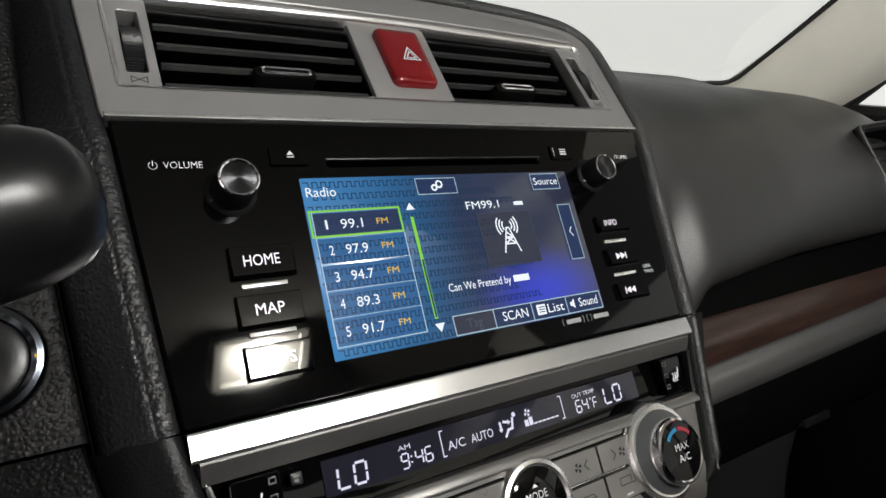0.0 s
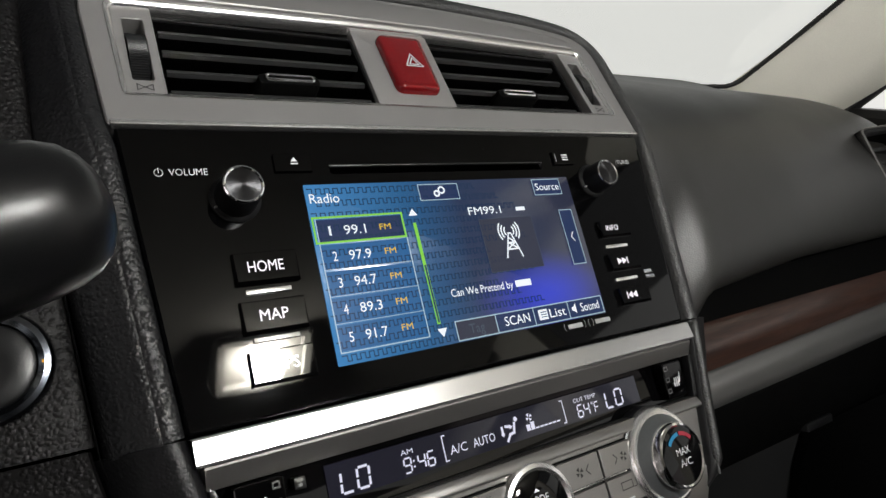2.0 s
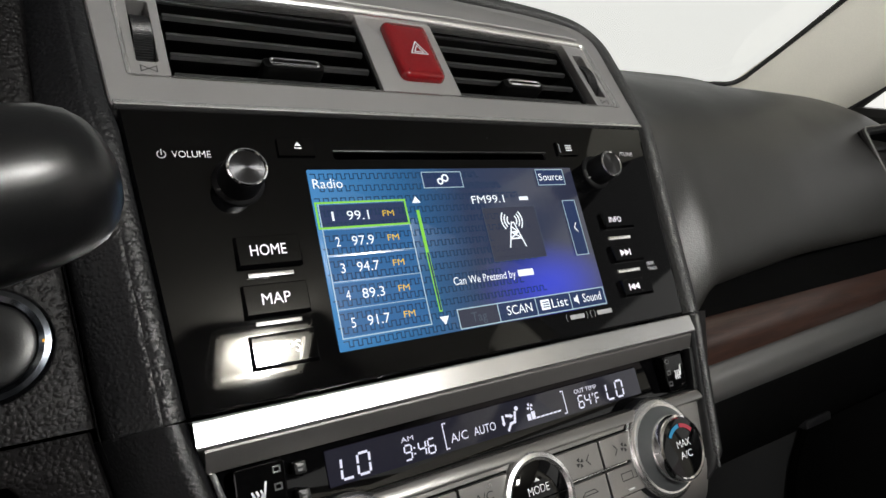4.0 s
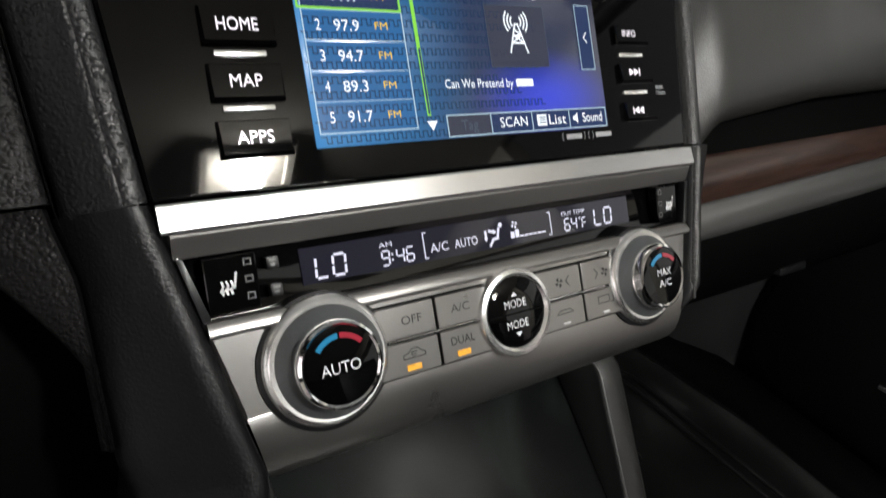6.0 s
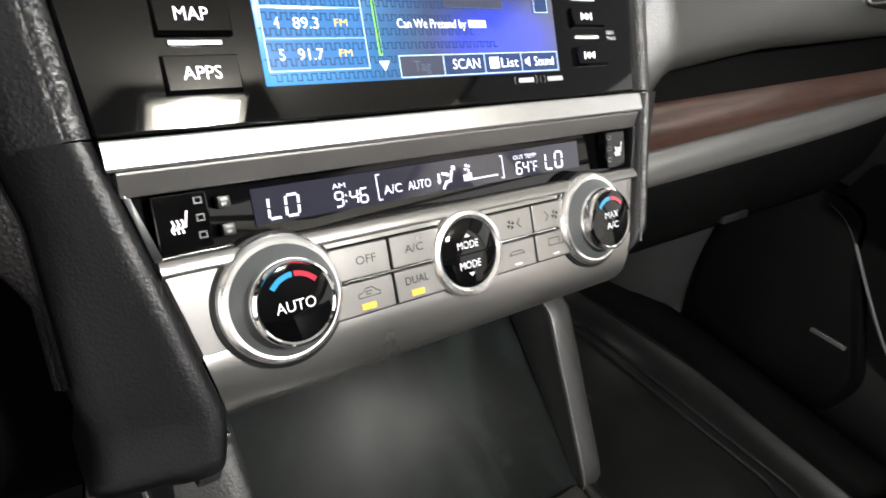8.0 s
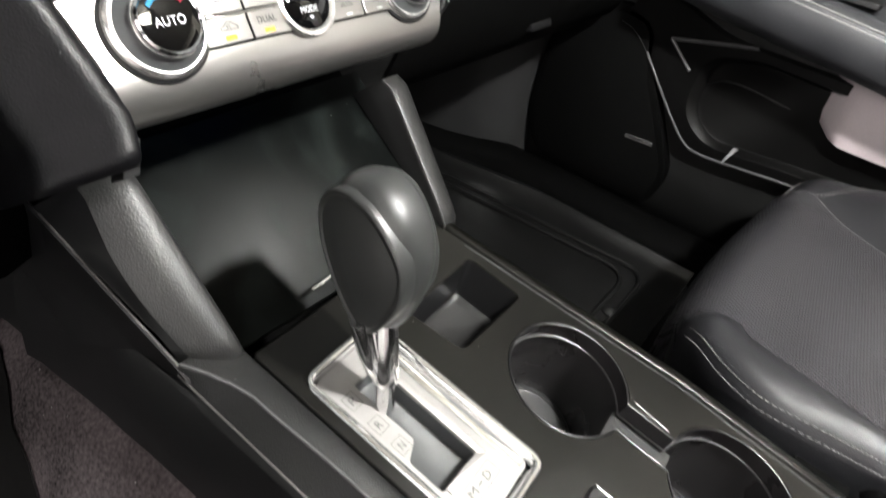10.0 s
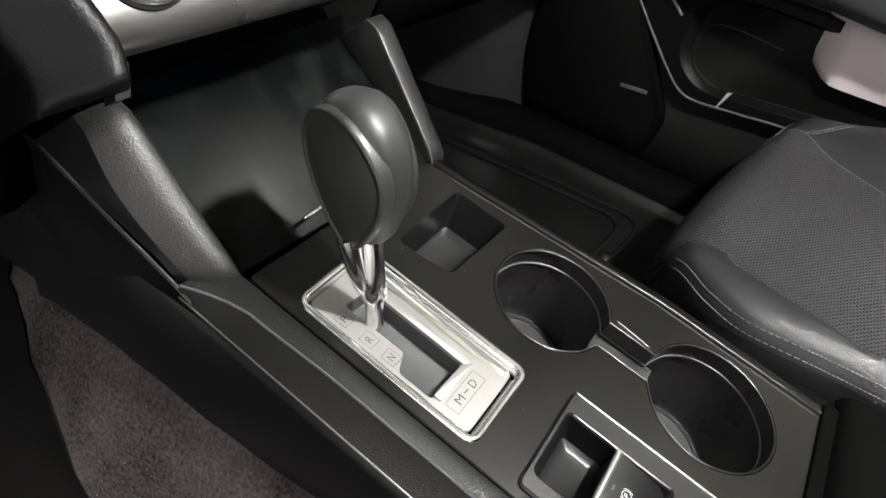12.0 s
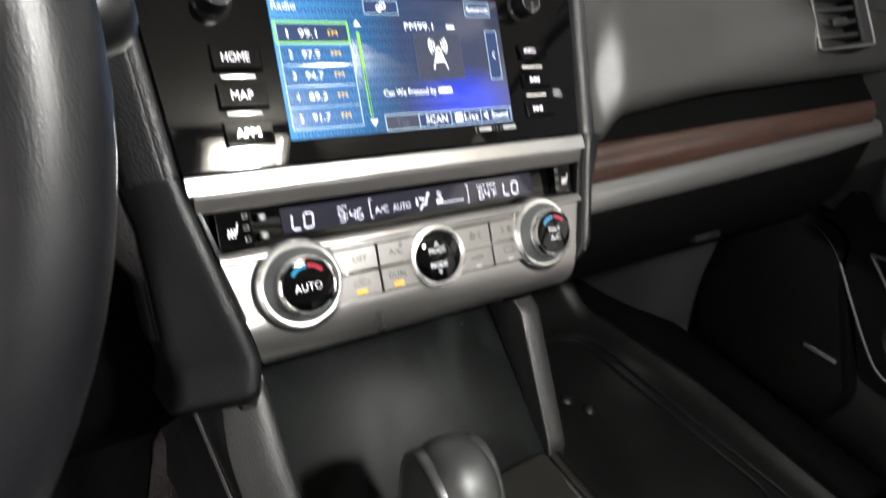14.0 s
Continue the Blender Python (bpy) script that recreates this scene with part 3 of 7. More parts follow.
        part("thumb_wheel", thick(loft(rows, bm=wheel), 0.001), RUBBER, holder, "ribbed black thumb wheel", sharp=20)
        mid = (w0 + w1) / 2
        part("flow_mark", strokes([[(mid - 0.003, 0.0205), (mid - 0.003, 0.0238), (mid + 0.003, 0.0205), (mid + 0.003, 0.0238), (mid - 0.003, 0.0205)]], 0.0004, 0.0018), DARKINK, holder)
    centre = part("switch_plate", slab(rounded([(-0.0262, 0.0172), (0.0212, 0.0172), (0.0212, 0.0735), (-0.0262, 0.0735)], 0.002), -0.010, 0.0015, 0.0008), VENTSILVER, t, "silver plate between the vents")
    key = rounded([(-0.0132, 0.0268), (0.0132, 0.0268), (0.0138, 0.0675), (-0.0138, 0.0675)], 0.0046, 6)
    crown = [[Vector((*p, z)) for p in shrunk(key, d)] for d, z in ((0.0, -0.004), (0.0, 0.0030), (0.0005, 0.0046), (0.0014, 0.0056), (0.0027, 0.0062), (0.0042, 0.0065))]
    crown += [[Vector((p.x * g, 0.0470 + (p.y - 0.0470) * g, 0.0065 + 0.0006 * (1 - g * g))) for p in shrunk(key, 0.0042)] for g in (0.8, 0.55, 0.3, 0.05)]
    hb = part("hazard_button", loft(crown, True, True), RED, t, "glossy red hazard warning button", sharp=60)
    tri = [(-0.0045, 0.0420), (0.0055, 0.0420), (0.0005, 0.0508)]
    tin = [(-0.0022, 0.0432), (0.0032, 0.0432), (0.0005, 0.0480)]
    part("warning_triangle", strokes([[*tri, tri[0]], [*tin, tin[0]]], 0.0006, 0.0074), WHITEINK, hb, "white double triangle")
    return t


# ---- the radio ----
def head_unit():
    t = thing("head_unit", "gloss black car radio with a lit touch screen", "car radio", STACK)
    top, bot = 0.0655, -0.0524
    out = rounded([(-half(bot) + 0.0005, bot), (half(bot) - 0.0005, bot), (half(top) - 0.0005, top), (-half(top) + 0.0005, top)], 0.0015)
    slot = rect(-0.0625, 0.0452, 0.0605, 0.0478, 0.0008)
    part("fascia", plate(out, [slot], -0.02, 0.0, 0.0010), PIANO, t, "gloss black fascia with faint dust")
    part("disc_slot", well(slot, -0.001, -0.012, 0.0002, 0.0003), VOID, t)
    part("slot_lip", slab(rect(-0.0635, 0.0478, 0.0615, 0.0487, 0.0003), -0.001, 0.0007, 0.0003), SMOOTH, t)
    scr = part("touch_screen", slab(rect(-0.0772, -0.0394, 0.0768, 0.0394, 0.0006), -0.002, 0.0004, 0.0001), PICTURE, t, "lit blue touch screen showing the radio page")
    z1, z2, z3 = 0.0007, 0.0010, 0.0013
    # key pattern of the page
    bm = bmesh.new()
    for row in range(14):
        y, x, line = 0.0372 - row * 0.0056, -0.0762 + (row % 2) * 0.0012, []
        while x < 0.010 + (row % 3) * 0.012:
            line += [(x, y), (x + 0.0022, y), (x + 0.0022, y - 0.0024), (x + 0.0040, y - 0.0024)]
            x += 0.0040
        strokes([line], 0.00045, z1, bm)
    tagged(part("page_pattern", bm, UIKEY, scr), kind="stuff")
    lettering("Radio", -0.0758, -0.0622, 0.0327, 0.0043, z2, UIWHITE, scr)
    part("list_frame", frame_line(-0.0752, -0.0344, -0.0332, 0.0236, 0.0005, z2), UILINE, scr)
    ys = [0.0178, 0.0064, -0.0052, -0.0168, -0.0284]
    for k, (y, f) in enumerate(zip(ys, ("99.1", "97.9", "94.7", "89.3", "91.7"))):
        part("preset_line", flat([rect(-0.0748, y - 0.0053, -0.0336, y + 0.0053, 0.0002)], z1 - 0.0002), UIBLUE if k else UINAVY, scr)
        lettering(str(k + 1), -0.0704 if k else -0.0700, -0.0684 if k else -0.0690, y, 0.0042, z2, UIWHITE, scr)
        lettering(f, -0.0630, -0.0526, y, 0.0042, z2, UIWHITE, scr)
        lettering("FM", -0.0458, -0.0402, y + 0.0002, 0.0028, z2, UIYELLOW, scr)
        if k < 4:
            part("row_line", strokes([[(-0.0748, y - 0.0057), (-0.0336, y - 0.0057)]], 0.00025, z2), UILINE, scr)
    part("chosen_frame", frame_line(-0.0765, 0.0125, -0.0336, 0.0238, 0.0009, z3), UIGREEN, scr, "green frame round the chosen station")
    part("scroll_arrow", flat([[(-0.0296, 0.0222), (-0.0250, 0.0222), (-0.0273, 0.0256)]], z2), UIWHITE, scr)
    part("scroll_arrow", flat([[(-0.0286, -0.0318), (-0.0236, -0.0318), (-0.0261, -0.0358)]], z2), UIWHITE, scr)
    part("scroll_bar", flat([[(-0.0279, -0.0296), (-0.0262, -0.0296), (-0.0267, 0.0187), (-0.0284, 0.0187)]], z2), UIGREEN, scr)
    part("scroll_gap", flat([[(-0.0275, -0.0290), (-0.0266, -0.0290), (-0.0269, -0.0020), (-0.0278, -0.0020)]], z3), UINAVY, scr)
    for x0, y0, x1, y1 in ((-0.0212, 0.0294, 0.0012, 0.0374), (0.0500, 0.0292, 0.0694, 0.0380), (0.0634, -0.0110, 0.0724, 0.0198)):
        part("key_ground", flat([rect(x0, y0, x1, y1, 0.0005)], z1), UINAVY, scr)
        part("key_frame", frame_line(x0, y0, x1, y1, 0.0004, z2), UILINE, scr)
    part("link_mark", strokes([[p for p in disc(-0.0085, 0.0343, 0.0016, 14)] + [disc(-0.0085, 0.0343, 0.0016, 14)[0]], [p for p in disc(-0.0115, 0.0326, 0.0013, 14)] + [disc(-0.0115, 0.0326, 0.0013, 14)[0]]], 0.0008, z2), UIWHITE, scr)
    lettering("Source", 0.0514, 0.0682, 0.0338, 0.0040, z2, UIWHITE, scr)
    part("key_mark", strokes([[(0.0690, 0.0068), (0.0672, 0.0044), (0.0690, 0.0020)]], 0.0005, z2), UIWHITE, scr)
    lettering("FM99.1", 0.0041, 0.0243, 0.0225, 0.0040, z2, UIWHITE, scr)
    part("name_bar", flat([rect(0.0341, 0.0212, 0.0401, 0.0232, 0.0003)], z2), UIWHITE, scr)
    part("cover_box", flat([rect(0.0090, -0.0097, 0.0428, 0.0178, 0.0004)], z1), UIBOX, scr)
    part("cover_frame", frame_line(0.0090, -0.0097, 0.0428, 0.0178, 0.0002, z2), UIDIM, scr)
    cx, cy = 0.0258, 0.0035
    mast = [[(cx - 0.0050, cy - 0.0066), (cx - 0.0008, cy + 0.0060), (cx + 0.0008, cy + 0.0060), (cx + 0.0050, cy - 0.0066)], [(cx - 0.0036, cy - 0.0024), (cx + 0.0036, cy - 0.0024)], [(cx - 0.0022, cy + 0.0010), (cx + 0.0022, cy + 0.0010)], [(cx - 0.0036, cy - 0.0024), (cx + 0.0022, cy + 0.0010), (cx - 0.0012, cy + 0.0036)], [(cx + 0.0036, cy - 0.0024), (cx - 0.0022, cy + 0.0010)]]
    for s in (-1, 1):
        for r in (0.0030, 0.0048, 0.0066):
            mast.append([(cx + s * r * math.cos(a), cy + 0.0072 + r * math.sin(a)) for a in (radians(-38 + 76 * j / 6) for j in range(7))])
    part("mast_mark", strokes(mast, 0.0008, z2), UIWHITE, scr, "white radio mast symbol")
    lettering("Can We Pretend by", -0.0170, 0.0195, -0.0167, 0.0037, z2, UIWHITE, scr)
    part("name_bar", flat([rect(0.0212, -0.0184, 0.0312, -0.0151, 0.0003)], z2), UIWHITE, scr)
    part("key_strip", flat([rect(-0.0186, -0.0388, 0.0752, -0.0299, 0.0003)], z1), UINAVY, scr)
    part("tag_ground", flat([rect(-0.0184, -0.0386, 0.0041, -0.0301, 0.0003)], z1 + 0.0001), UIBOX, scr)
    bm = frame_line(-0.0187, -0.0388, 0.0752, -0.0299, 0.0005, z2)
    strokes([[(x, -0.0388), (x, -0.0299)] for x in (0.0041, 0.0275, 0.0506)], 0.0005, z2, bm)
    part("key_strip_frame", bm, UILINE, scr)
    lettering("Tag", -0.0118, -0.0032, -0.0343, 0.0044, z2, UIDIM, scr)
    lettering("SCAN", 0.0090, 0.0245, -0.0341, 0.0044, z2, UIWHITE, scr)
    lettering("List", 0.0376, 0.0484, -0.0342, 0.0044, z2, UIWHITE, scr)
    part("page_mark", flat([rect(0.0304, -0.0368, 0.0362, -0.0316, 0.0004)], z2), UIWHITE, scr)
    part("page_lines", strokes([[(0.0318, -0.0330 - 0.0012 * j), (0.0352, -0.0330 - 0.0012 * j)] for j in range(3)], 0.0005, z3), UINAVY, scr)
    lettering("Sound", 0.0592, 0.0724, -0.0341, 0.0044, z2, UIWHITE, scr)
    part("speaker_mark", flat([[(0.0530, -0.0352), (0.0542, -0.0352), (0.0560, -0.0368), (0.0560, -0.0316), (0.0542, -0.0332), (0.0530, -0.0332)]], z2), UIWHITE, scr)
    # knobs, keys and print
    grommet(-0.1062, 0.0345, 0.0078, 0.0155, t)
    grommet(0.0960, 0.0362, 0.0076, 0.0135, t)
    for x0, x1, y0, y1 in ((-0.0882, -0.0716, 0.0454, 0.0537), (0.0703, 0.0861, 0.0466, 0.0546)):
        part("key", slab(rect(x0, y0, x1, y1, 0.0006), -0.001, 0.0012, 0.0002), PIANO, t, "small gloss black key", sharp=15)
    part("eject_mark", flat([[(-0.0811, 0.0499), (-0.0779, 0.0499), (-0.0795, 0.0519)], rect(-0.0811, 0.0486, -0.0779, 0.0493, 0.0001)], 0.0015), WHITEINK, t)
    part("card_mark", strokes([[(0.0768, y), (0.0806, y)] for y in (0.0522, 0.0508, 0.0494)], 0.0008, 0.0015), WHITEINK, t)
    part("card_mark", flat([rect(0.0716, 0.0482, 0.0720, 0.0532, 0.0001)], 0.0015), WHITEINK, t)
    wedge = lambda x0, y0, x1, y1: loft([[(x0, y0, -0.001), (x1, y0, -0.001), (x1, y1, -0.001), (x0, y1, -0.001)], [(x0, y0, 0.0016), (x1, y0, 0.0016), (x1, y1, 0.0010), (x0, y1, 0.0010)], [(x0 + 0.0008, y0 + 0.0013, 0.0026), (x1 - 0.0008, y0 + 0.0013, 0.0026), (x1 - 0.0005, y1 - 0.0006, 0.0025), (x0 + 0.0005, y1 - 0.0006, 0.0025)]], True, True)
    for word, y0, w in (("HOME", -0.0018, 0.0142), ("MAP", -0.0213, 0.0112), ("APPS", -0.0408, 0.0128)):
        k = part("menu_key", wedge(-0.1118, y0, -0.0862, y0 + 0.0130), PIANO, t, "gloss black menu key with a lit word", sharp=20)
        bm = lettering(word, -0.0996 - w / 2, -0.0996 + w / 2, y0 + 0.0068, 0.0044, 0.0, KEYLIT, k)
        for v in bm.data.vertices:
            v.co.z = 0.0029
    for word, y0 in (("INFO", 0.0014), ("fwd", -0.0182), ("rew", -0.0378)):
        k = part("menu_key", wedge(0.0893, y0, 0.1132, y0 + 0.0098), PIANO, t, "gloss black key with a lit mark", sharp=20)
        mid = y0 + 0.0052
        if word == "INFO":
            bm = lettering(word, 0.0930, 0.1028, mid, 0.0032, 0.0, KEYLIT, k)
        else:
            s = 1 if word == "fwd" else -1
            c = 0.0982
            tri = [[(c - s * 0.0036, mid - 0.0019), (c - s * 0.0036, mid + 0.0019), (c, mid)], [(c, mid - 0.0019), (c, mid + 0.0019), (c + s * 0.0036, mid)], rect(min(c + s * 0.0037, c + s * 0.0044), mid - 0.0019, max(c + s * 0.0037, c + s * 0.0044), mid + 0.0019, 0.0001)]
            bm = part("seek_mark", flat(tri, 0.0), KEYLIT, k)
        for v in bm.data.vertices:
            v.co.z = 0.0029
    for x0, x1, ys2 in ((-0.1085, -0.0905, (-0.0046, -0.0236)), (0.0908, 0.1083, (-0.0038, -0.0230))):
        for y in ys2:
            part("divider_bar", slab(rect(x0, y - 0.0009, x1, y + 0.0009, 0.0003), -0.001, 0.0012, 0.0005), BRIGHT, t, "thin silver bar between keys")
    lettering("VOLUME", -0.1296, -0.1152, 0.0464, 0.0028, 0.0004, WHITEINK, t)
    arc = [(-0.1332 + 0.0015 * math.sin(a), 0.0463 + 0.0015 * math.cos(a)) for a in (radians(35 + 290 * j / 16) for j in range(17))]
    part("power_mark", strokes([arc, [(-0.1332, 0.0463), (-0.1332, 0.0482)]], 0.0004, 0.0004), WHITEINK, t)
    lettering("/TUNE", 0.1206, 0.1322, 0.0478, 0.0024, 0.0004, WHITEINK, t)
    lettering("SEEK", 0.1160, 0.1226, -0.0205, 0.0018, 0.0004, WHITEINK, t)
    lettering("TRACK", 0.1160, 0.1238, -0.0236, 0.0018, 0.0004, WHITEINK, t)
    for x0, x1 in ((0.0478, 0.0578), (0.0672, 0.0782)):
        part("logo_bar", flat([rect(x0, -0.0440, x1, -0.0417, 0.0004)], 0.0004), PALEINK, t)
    part("logo_mark", strokes([[(x + s * 0.0012 * math.cos(a), -0.0428 + 0.0020 * math.sin(a)) for a in (radians(-60 + 20 * j) for j in range(7))] for x, s in ((0.0464, -1), (0.0588, 1), (0.0644, 1), (0.0635, -1))], 0.0003, 0.0004), PALEINK, t)
    return t


# ---- the climate controls ----
def seat_heater_mark(x, y, s):
    pts = [[(x + s * 0.0022, y + 0.0030), (x + s * 0.0014, y - 0.0010), (x - s * 0.0024, y - 0.0018)]]
    for j in range(3):
        a = x - s * (0.0020 - 0.0013 * j)
        pts.append([(a, y + 0.0008), (a + 0.0004, y - 0.0003), (a - 0.0003, y - 0.0014), (a, y - 0.0026)])
    return pts


def big_knob(x, y, parent, words):
    k = part("temperature_knob", lathe([(0.0244, -0.001), (0.0244, 0.0018), (0.0238, 0.0032), (0.0222, 0.0042), (0.0204, 0.0040)], 64, x - 0.0006, y + 0.0006), BRIGHT, parent, "large silver-ringed temperature knob")
    part("skirt", lathe([(0.0258, -0.012), (0.0258, 0.0006), (0.0242, 0.0012)], 64, x - 0.0006, y + 0.0002), SMOOTH, k, "dark gap round the knob")
    part("barrel", lathe([(0.0212, 0.0036), (0.0204, 0.0046), (0.0172, 0.0072), (0.0160, 0.0082), (0.0160, 0.0100)], 64, x, y), DARKRING, k, "dark grey sloping collar")
    part("chrome_ring", lathe([(0.0162, 0.0080), (0.0163, 0.0118), (0.0158, 0.0135), (0.0148, 0.0142), (0.0140, 0.0136)], 64, x, y), CHROME, k, "bright chrome ring")
    part("cap", lathe([(0.0142, 0.0130), (0.0140, 0.0137), (0.010, 0.0143), (0, 0.0145)], 64, x, y), PIANO, k, "gloss black cap with white words")
    z = 0.0147
    for m, a0, a1 in ((ARCBLUE, 92, 142), (ARCRED, 40, 88)):
        part("temperature_arc", loft([[(x + q * math.cos(a), y + q * math.sin(a), z) for q in (0.00965, 0.01155)] for a in (radians(a0 + (a1 - a0) * j / 14) for j in range(15))]), m, k)
    if len(words) == 1:
        lettering(words[0], x - 0.0082, x + 0.0068, y - 0.0006, 0.0040, z, WHITEINK, k)
    else:
        lettering(words[0], x - 0.0050, x + 0.0050, y + 0.0022, 0.0034, z, WHITEINK, k)
        lettering(words[1], x - 0.0044, x + 0.0044, y - 0.0032, 0.0034, z, WHITEINK, k)


def fan_mark(x, y, r, z, bm):
    for j in range(4):
        a = radians(90 * j + 20)
        bm.faces.new([bm.verts.new((x + q * math.cos(a + o), y + q * math.sin(a + o), z)) for q, o in ((r * 0.15, 0), (r, -0.35), (r, 0.45), (r * 0.4, 0.6))])
    return bm


def climate_panel():
    t = thing("climate_panel", "satin silver climate control panel with display, knobs and keys", "climate control", STACK)
    a, b = -0.0535, -0.0640
    part("trim_strip", loft([[(x, a, -0.010), (x, a - 0.0004, 0.0026), (x, a - 0.0012, 0.0032), (x, b + 0.0012, 0.0042), (x, b + 0.0003, 0.0036), (x, b, -0.010)] for x in (-half(-0.058), half(-0.058))], True, True), BRIGHT, t, "bright silver trim strip", sharp=25)
    out = rounded([(-half(b), b), (-half(-0.1320), -0.1320), (half(-0.1320), -0.1320), (half(b), b)], [0.001, 0.0002, 0.0002, 0.001], 6)
    window = rounded([(-0.1254, -0.0942), (0.1254, -0.0942), (0.1306, -0.0720), (-0.1306, -0.0720)], 0.0015)
    part("face", plate(out, [window], -0.020, -0.0005, 0.0012), SILVER, t, "satin silver face plate")
    rows = []
    for v, w in ((-0.1302, -0.012), (-0.1302, -0.00045), (-0.1306, -0.00035), (-0.1370, -0.0007), (-0.1420, -0.0014), (-0.1470, -0.0028), (-0.1515, -0.0050), (-0.1548, -0.0080), (-0.1566, -0.0115), (-0.1572, -0.0180)):
        cut = lambda r: r * (1 - math.sqrt(max(0.0, 1 - min(1.0, max(0.0, (-0.1572 + r - v) / r)) ** 2)))
        left, right = -half(v) + 0.0006 + cut(0.004), half(v) - 0.0006 - cut(0.007)
        rows.append([(left + (right - left) * j / 24, v, w) for j in range(25)])
    part("lower_edge", loft(rows), SILVER, t, "rolled lower edge of the face plate", sharp=50)
    part("upper_band", loft([[(x, -0.0641, -0.008), (x, -0.0641, 0.0026), (x, -0.0650, 0.0028), (x, -0.0716, -0.0006), (x, -0.0722, -0.0012), (x, -0.0722, -0.008)] for x in (-0.1325, 0.1325)], True, True), BAND, t, "dark grey band over the display", sharp=25)
    part("ledge", loft([[(x, -0.0945, -0.004), (x, -0.0948, 0.0008), (x, -0.0985, 0.0030), (x, -0.0998, 0.0026), (x, -0.1006, 0.0)] for x in (-half(-0.097) + 0.0005, half(-0.097) - 0.0005)], True, True), SILVER, t, sharp=50)
    for s in (-1, 1):
        cap = [(s * half(-0.0722), -0.0722), (s * half(-0.0944), -0.0944), (s * (half(-0.0944) - 0.0030), -0.0944), (s * (half(-0.0722) - 0.0022), -0.0722)]
        part("end_cap", slab(rounded(cap, 0.0004), -0.004, 0.0009, 0.0004), SMOOTH, t, "black end of the display window")
    win = part("display_window", well(window, -0.001, -0.0068, 0.0, 0.0004), PIANO, t, "gloss black display window")
    part("lcd", flat([rect(-0.0905, -0.0890, 0.0832, -0.0752, 0.0004)], -0.0046), LCD, win, "dim violet-lit liquid crystal display")
    z = -0.0043
    tagged(part("set_temperature", digits("LO", -0.0852, -0.0873, 0.0050, 0.0080, 0.0018, 0.0010, z), LCDINK, win), kind="stuff")
    lettering("AM", -0.0585, -0.0528, -0.0790, 0.0020, z, LCDINK, win)
    part("clock", digits("9:46", -0.0580, -0.0873, 0.0032, 0.0058, 0.0013, 0.0007, z), LCDINK, win)
    brackets = [[(-0.0370, -0.0770), (-0.0384, -0.0770), (-0.0384, -0.0876), (-0.0370, -0.0876)], [(0.0290, -0.0770), (0.0304, -0.0770), (0.0304, -0.0876), (0.0290, -0.0876)]]
    for line in brackets:
        part("bracket", strokes([line], 0.0005, z), LCDINK, win)
    lettering("A/C", -0.0356, -0.0268, -0.0838, 0.0037, z, LCDINK, win)
    lettering("AUTO", -0.0236, -0.0118, -0.0838, 0.0037, z, LCDINK, win)
    man = strokes([[(0.0000, -0.0806), (-0.0010, -0.0846), (-0.0034, -0.0850), (-0.0052, -0.0874)], [(-0.0072, -0.0812), (-0.0072, -0.0842)], [(-0.0050, -0.0810), (-0.0026, -0.0816)]], 0.0012, z)
    flat([disc(0.0012, -0.0790, 0.0011, 12), [(-0.0084, -0.0838), (-0.0060, -0.0838), (-0.0072, -0.0854)], [(-0.0030, -0.0804), (-0.0030, -0.0828), (-0.0012, -0.0818)]], z, man)
    part("airflow_mark", man, LCDINK, win)
    part("fan_mark", fan_mark(0.0090, -0.0800, 0.0019, z, bmesh.new()), LCDINK, win)
    part("fan_bars", flat([rect(0.0064 + j * 0.0026, -0.0860, 0.0086 + j * 0.0026, -0.0853 + (0.0022 if j < 2 else 0) + (0.0008 if j == 1 else 0), 0.0001) for j in range(8)], z), LCDINK, win)
    lettering("OUT TEMP", 0.0376, 0.0528, -0.0790, 0.0020, z, LCDINK, win)
    part("outside_temperature", digits("64", 0.0388, -0.0873, 0.0032, 0.0058, 0.0013, 0.0007, z), LCDINK, win)
    part("degree_mark", strokes([[*disc(0.0490, -0.0824, 0.0005, 8), disc(0.0490, -0.0824, 0.0005, 8)[0]]], 0.0003, z), LCDINK, win)
    part("unit_mark", digits("F", 0.0502, -0.0873, 0.0026, 0.0050, 0.001, 0.0006, z), LCDINK, win)
    tagged(part("set_temperature", digits("LO", 0.0586, -0.0873, 0.0048, 0.0080, 0.0020, 0.0010, z), LCDINK, win), kind="stuff")
    # the display lies under the window's cover
    for o in win.children:
        for v in o.data.vertices:
            v.co.x += (v.co.x + 0.16) * 0.028
            v.co.z -= 0.0018
    # seat heater switches, at both ends of the window
    for s in (-1, 1):
        x0, x1 = (-0.1242, -0.1062) if s < 0 else (0.1056, 0.1206)
        sw = part("heater_switch", slab(rect(x0, -0.0928, x1, -0.0733, 0.0012), -0.0048, 0.0008, 0.0010), PIANO, t, "gloss black seat heater switch", sharp=18)
        cx = (x0 + x1) / 2 - 0.0012 if s < 0 else (x0 + x1) / 2 + 0.0016
        part("heater_mark", strokes([[(cx + (px - cx) * 1.2, -0.0830 + (py + 0.0830) * 1.2) for px, py in q] for q in seat_heater_mark(cx, -0.0830, 1)], 0.0008, 0.0012), WHITEINK, sw, "white heated seat symbol")
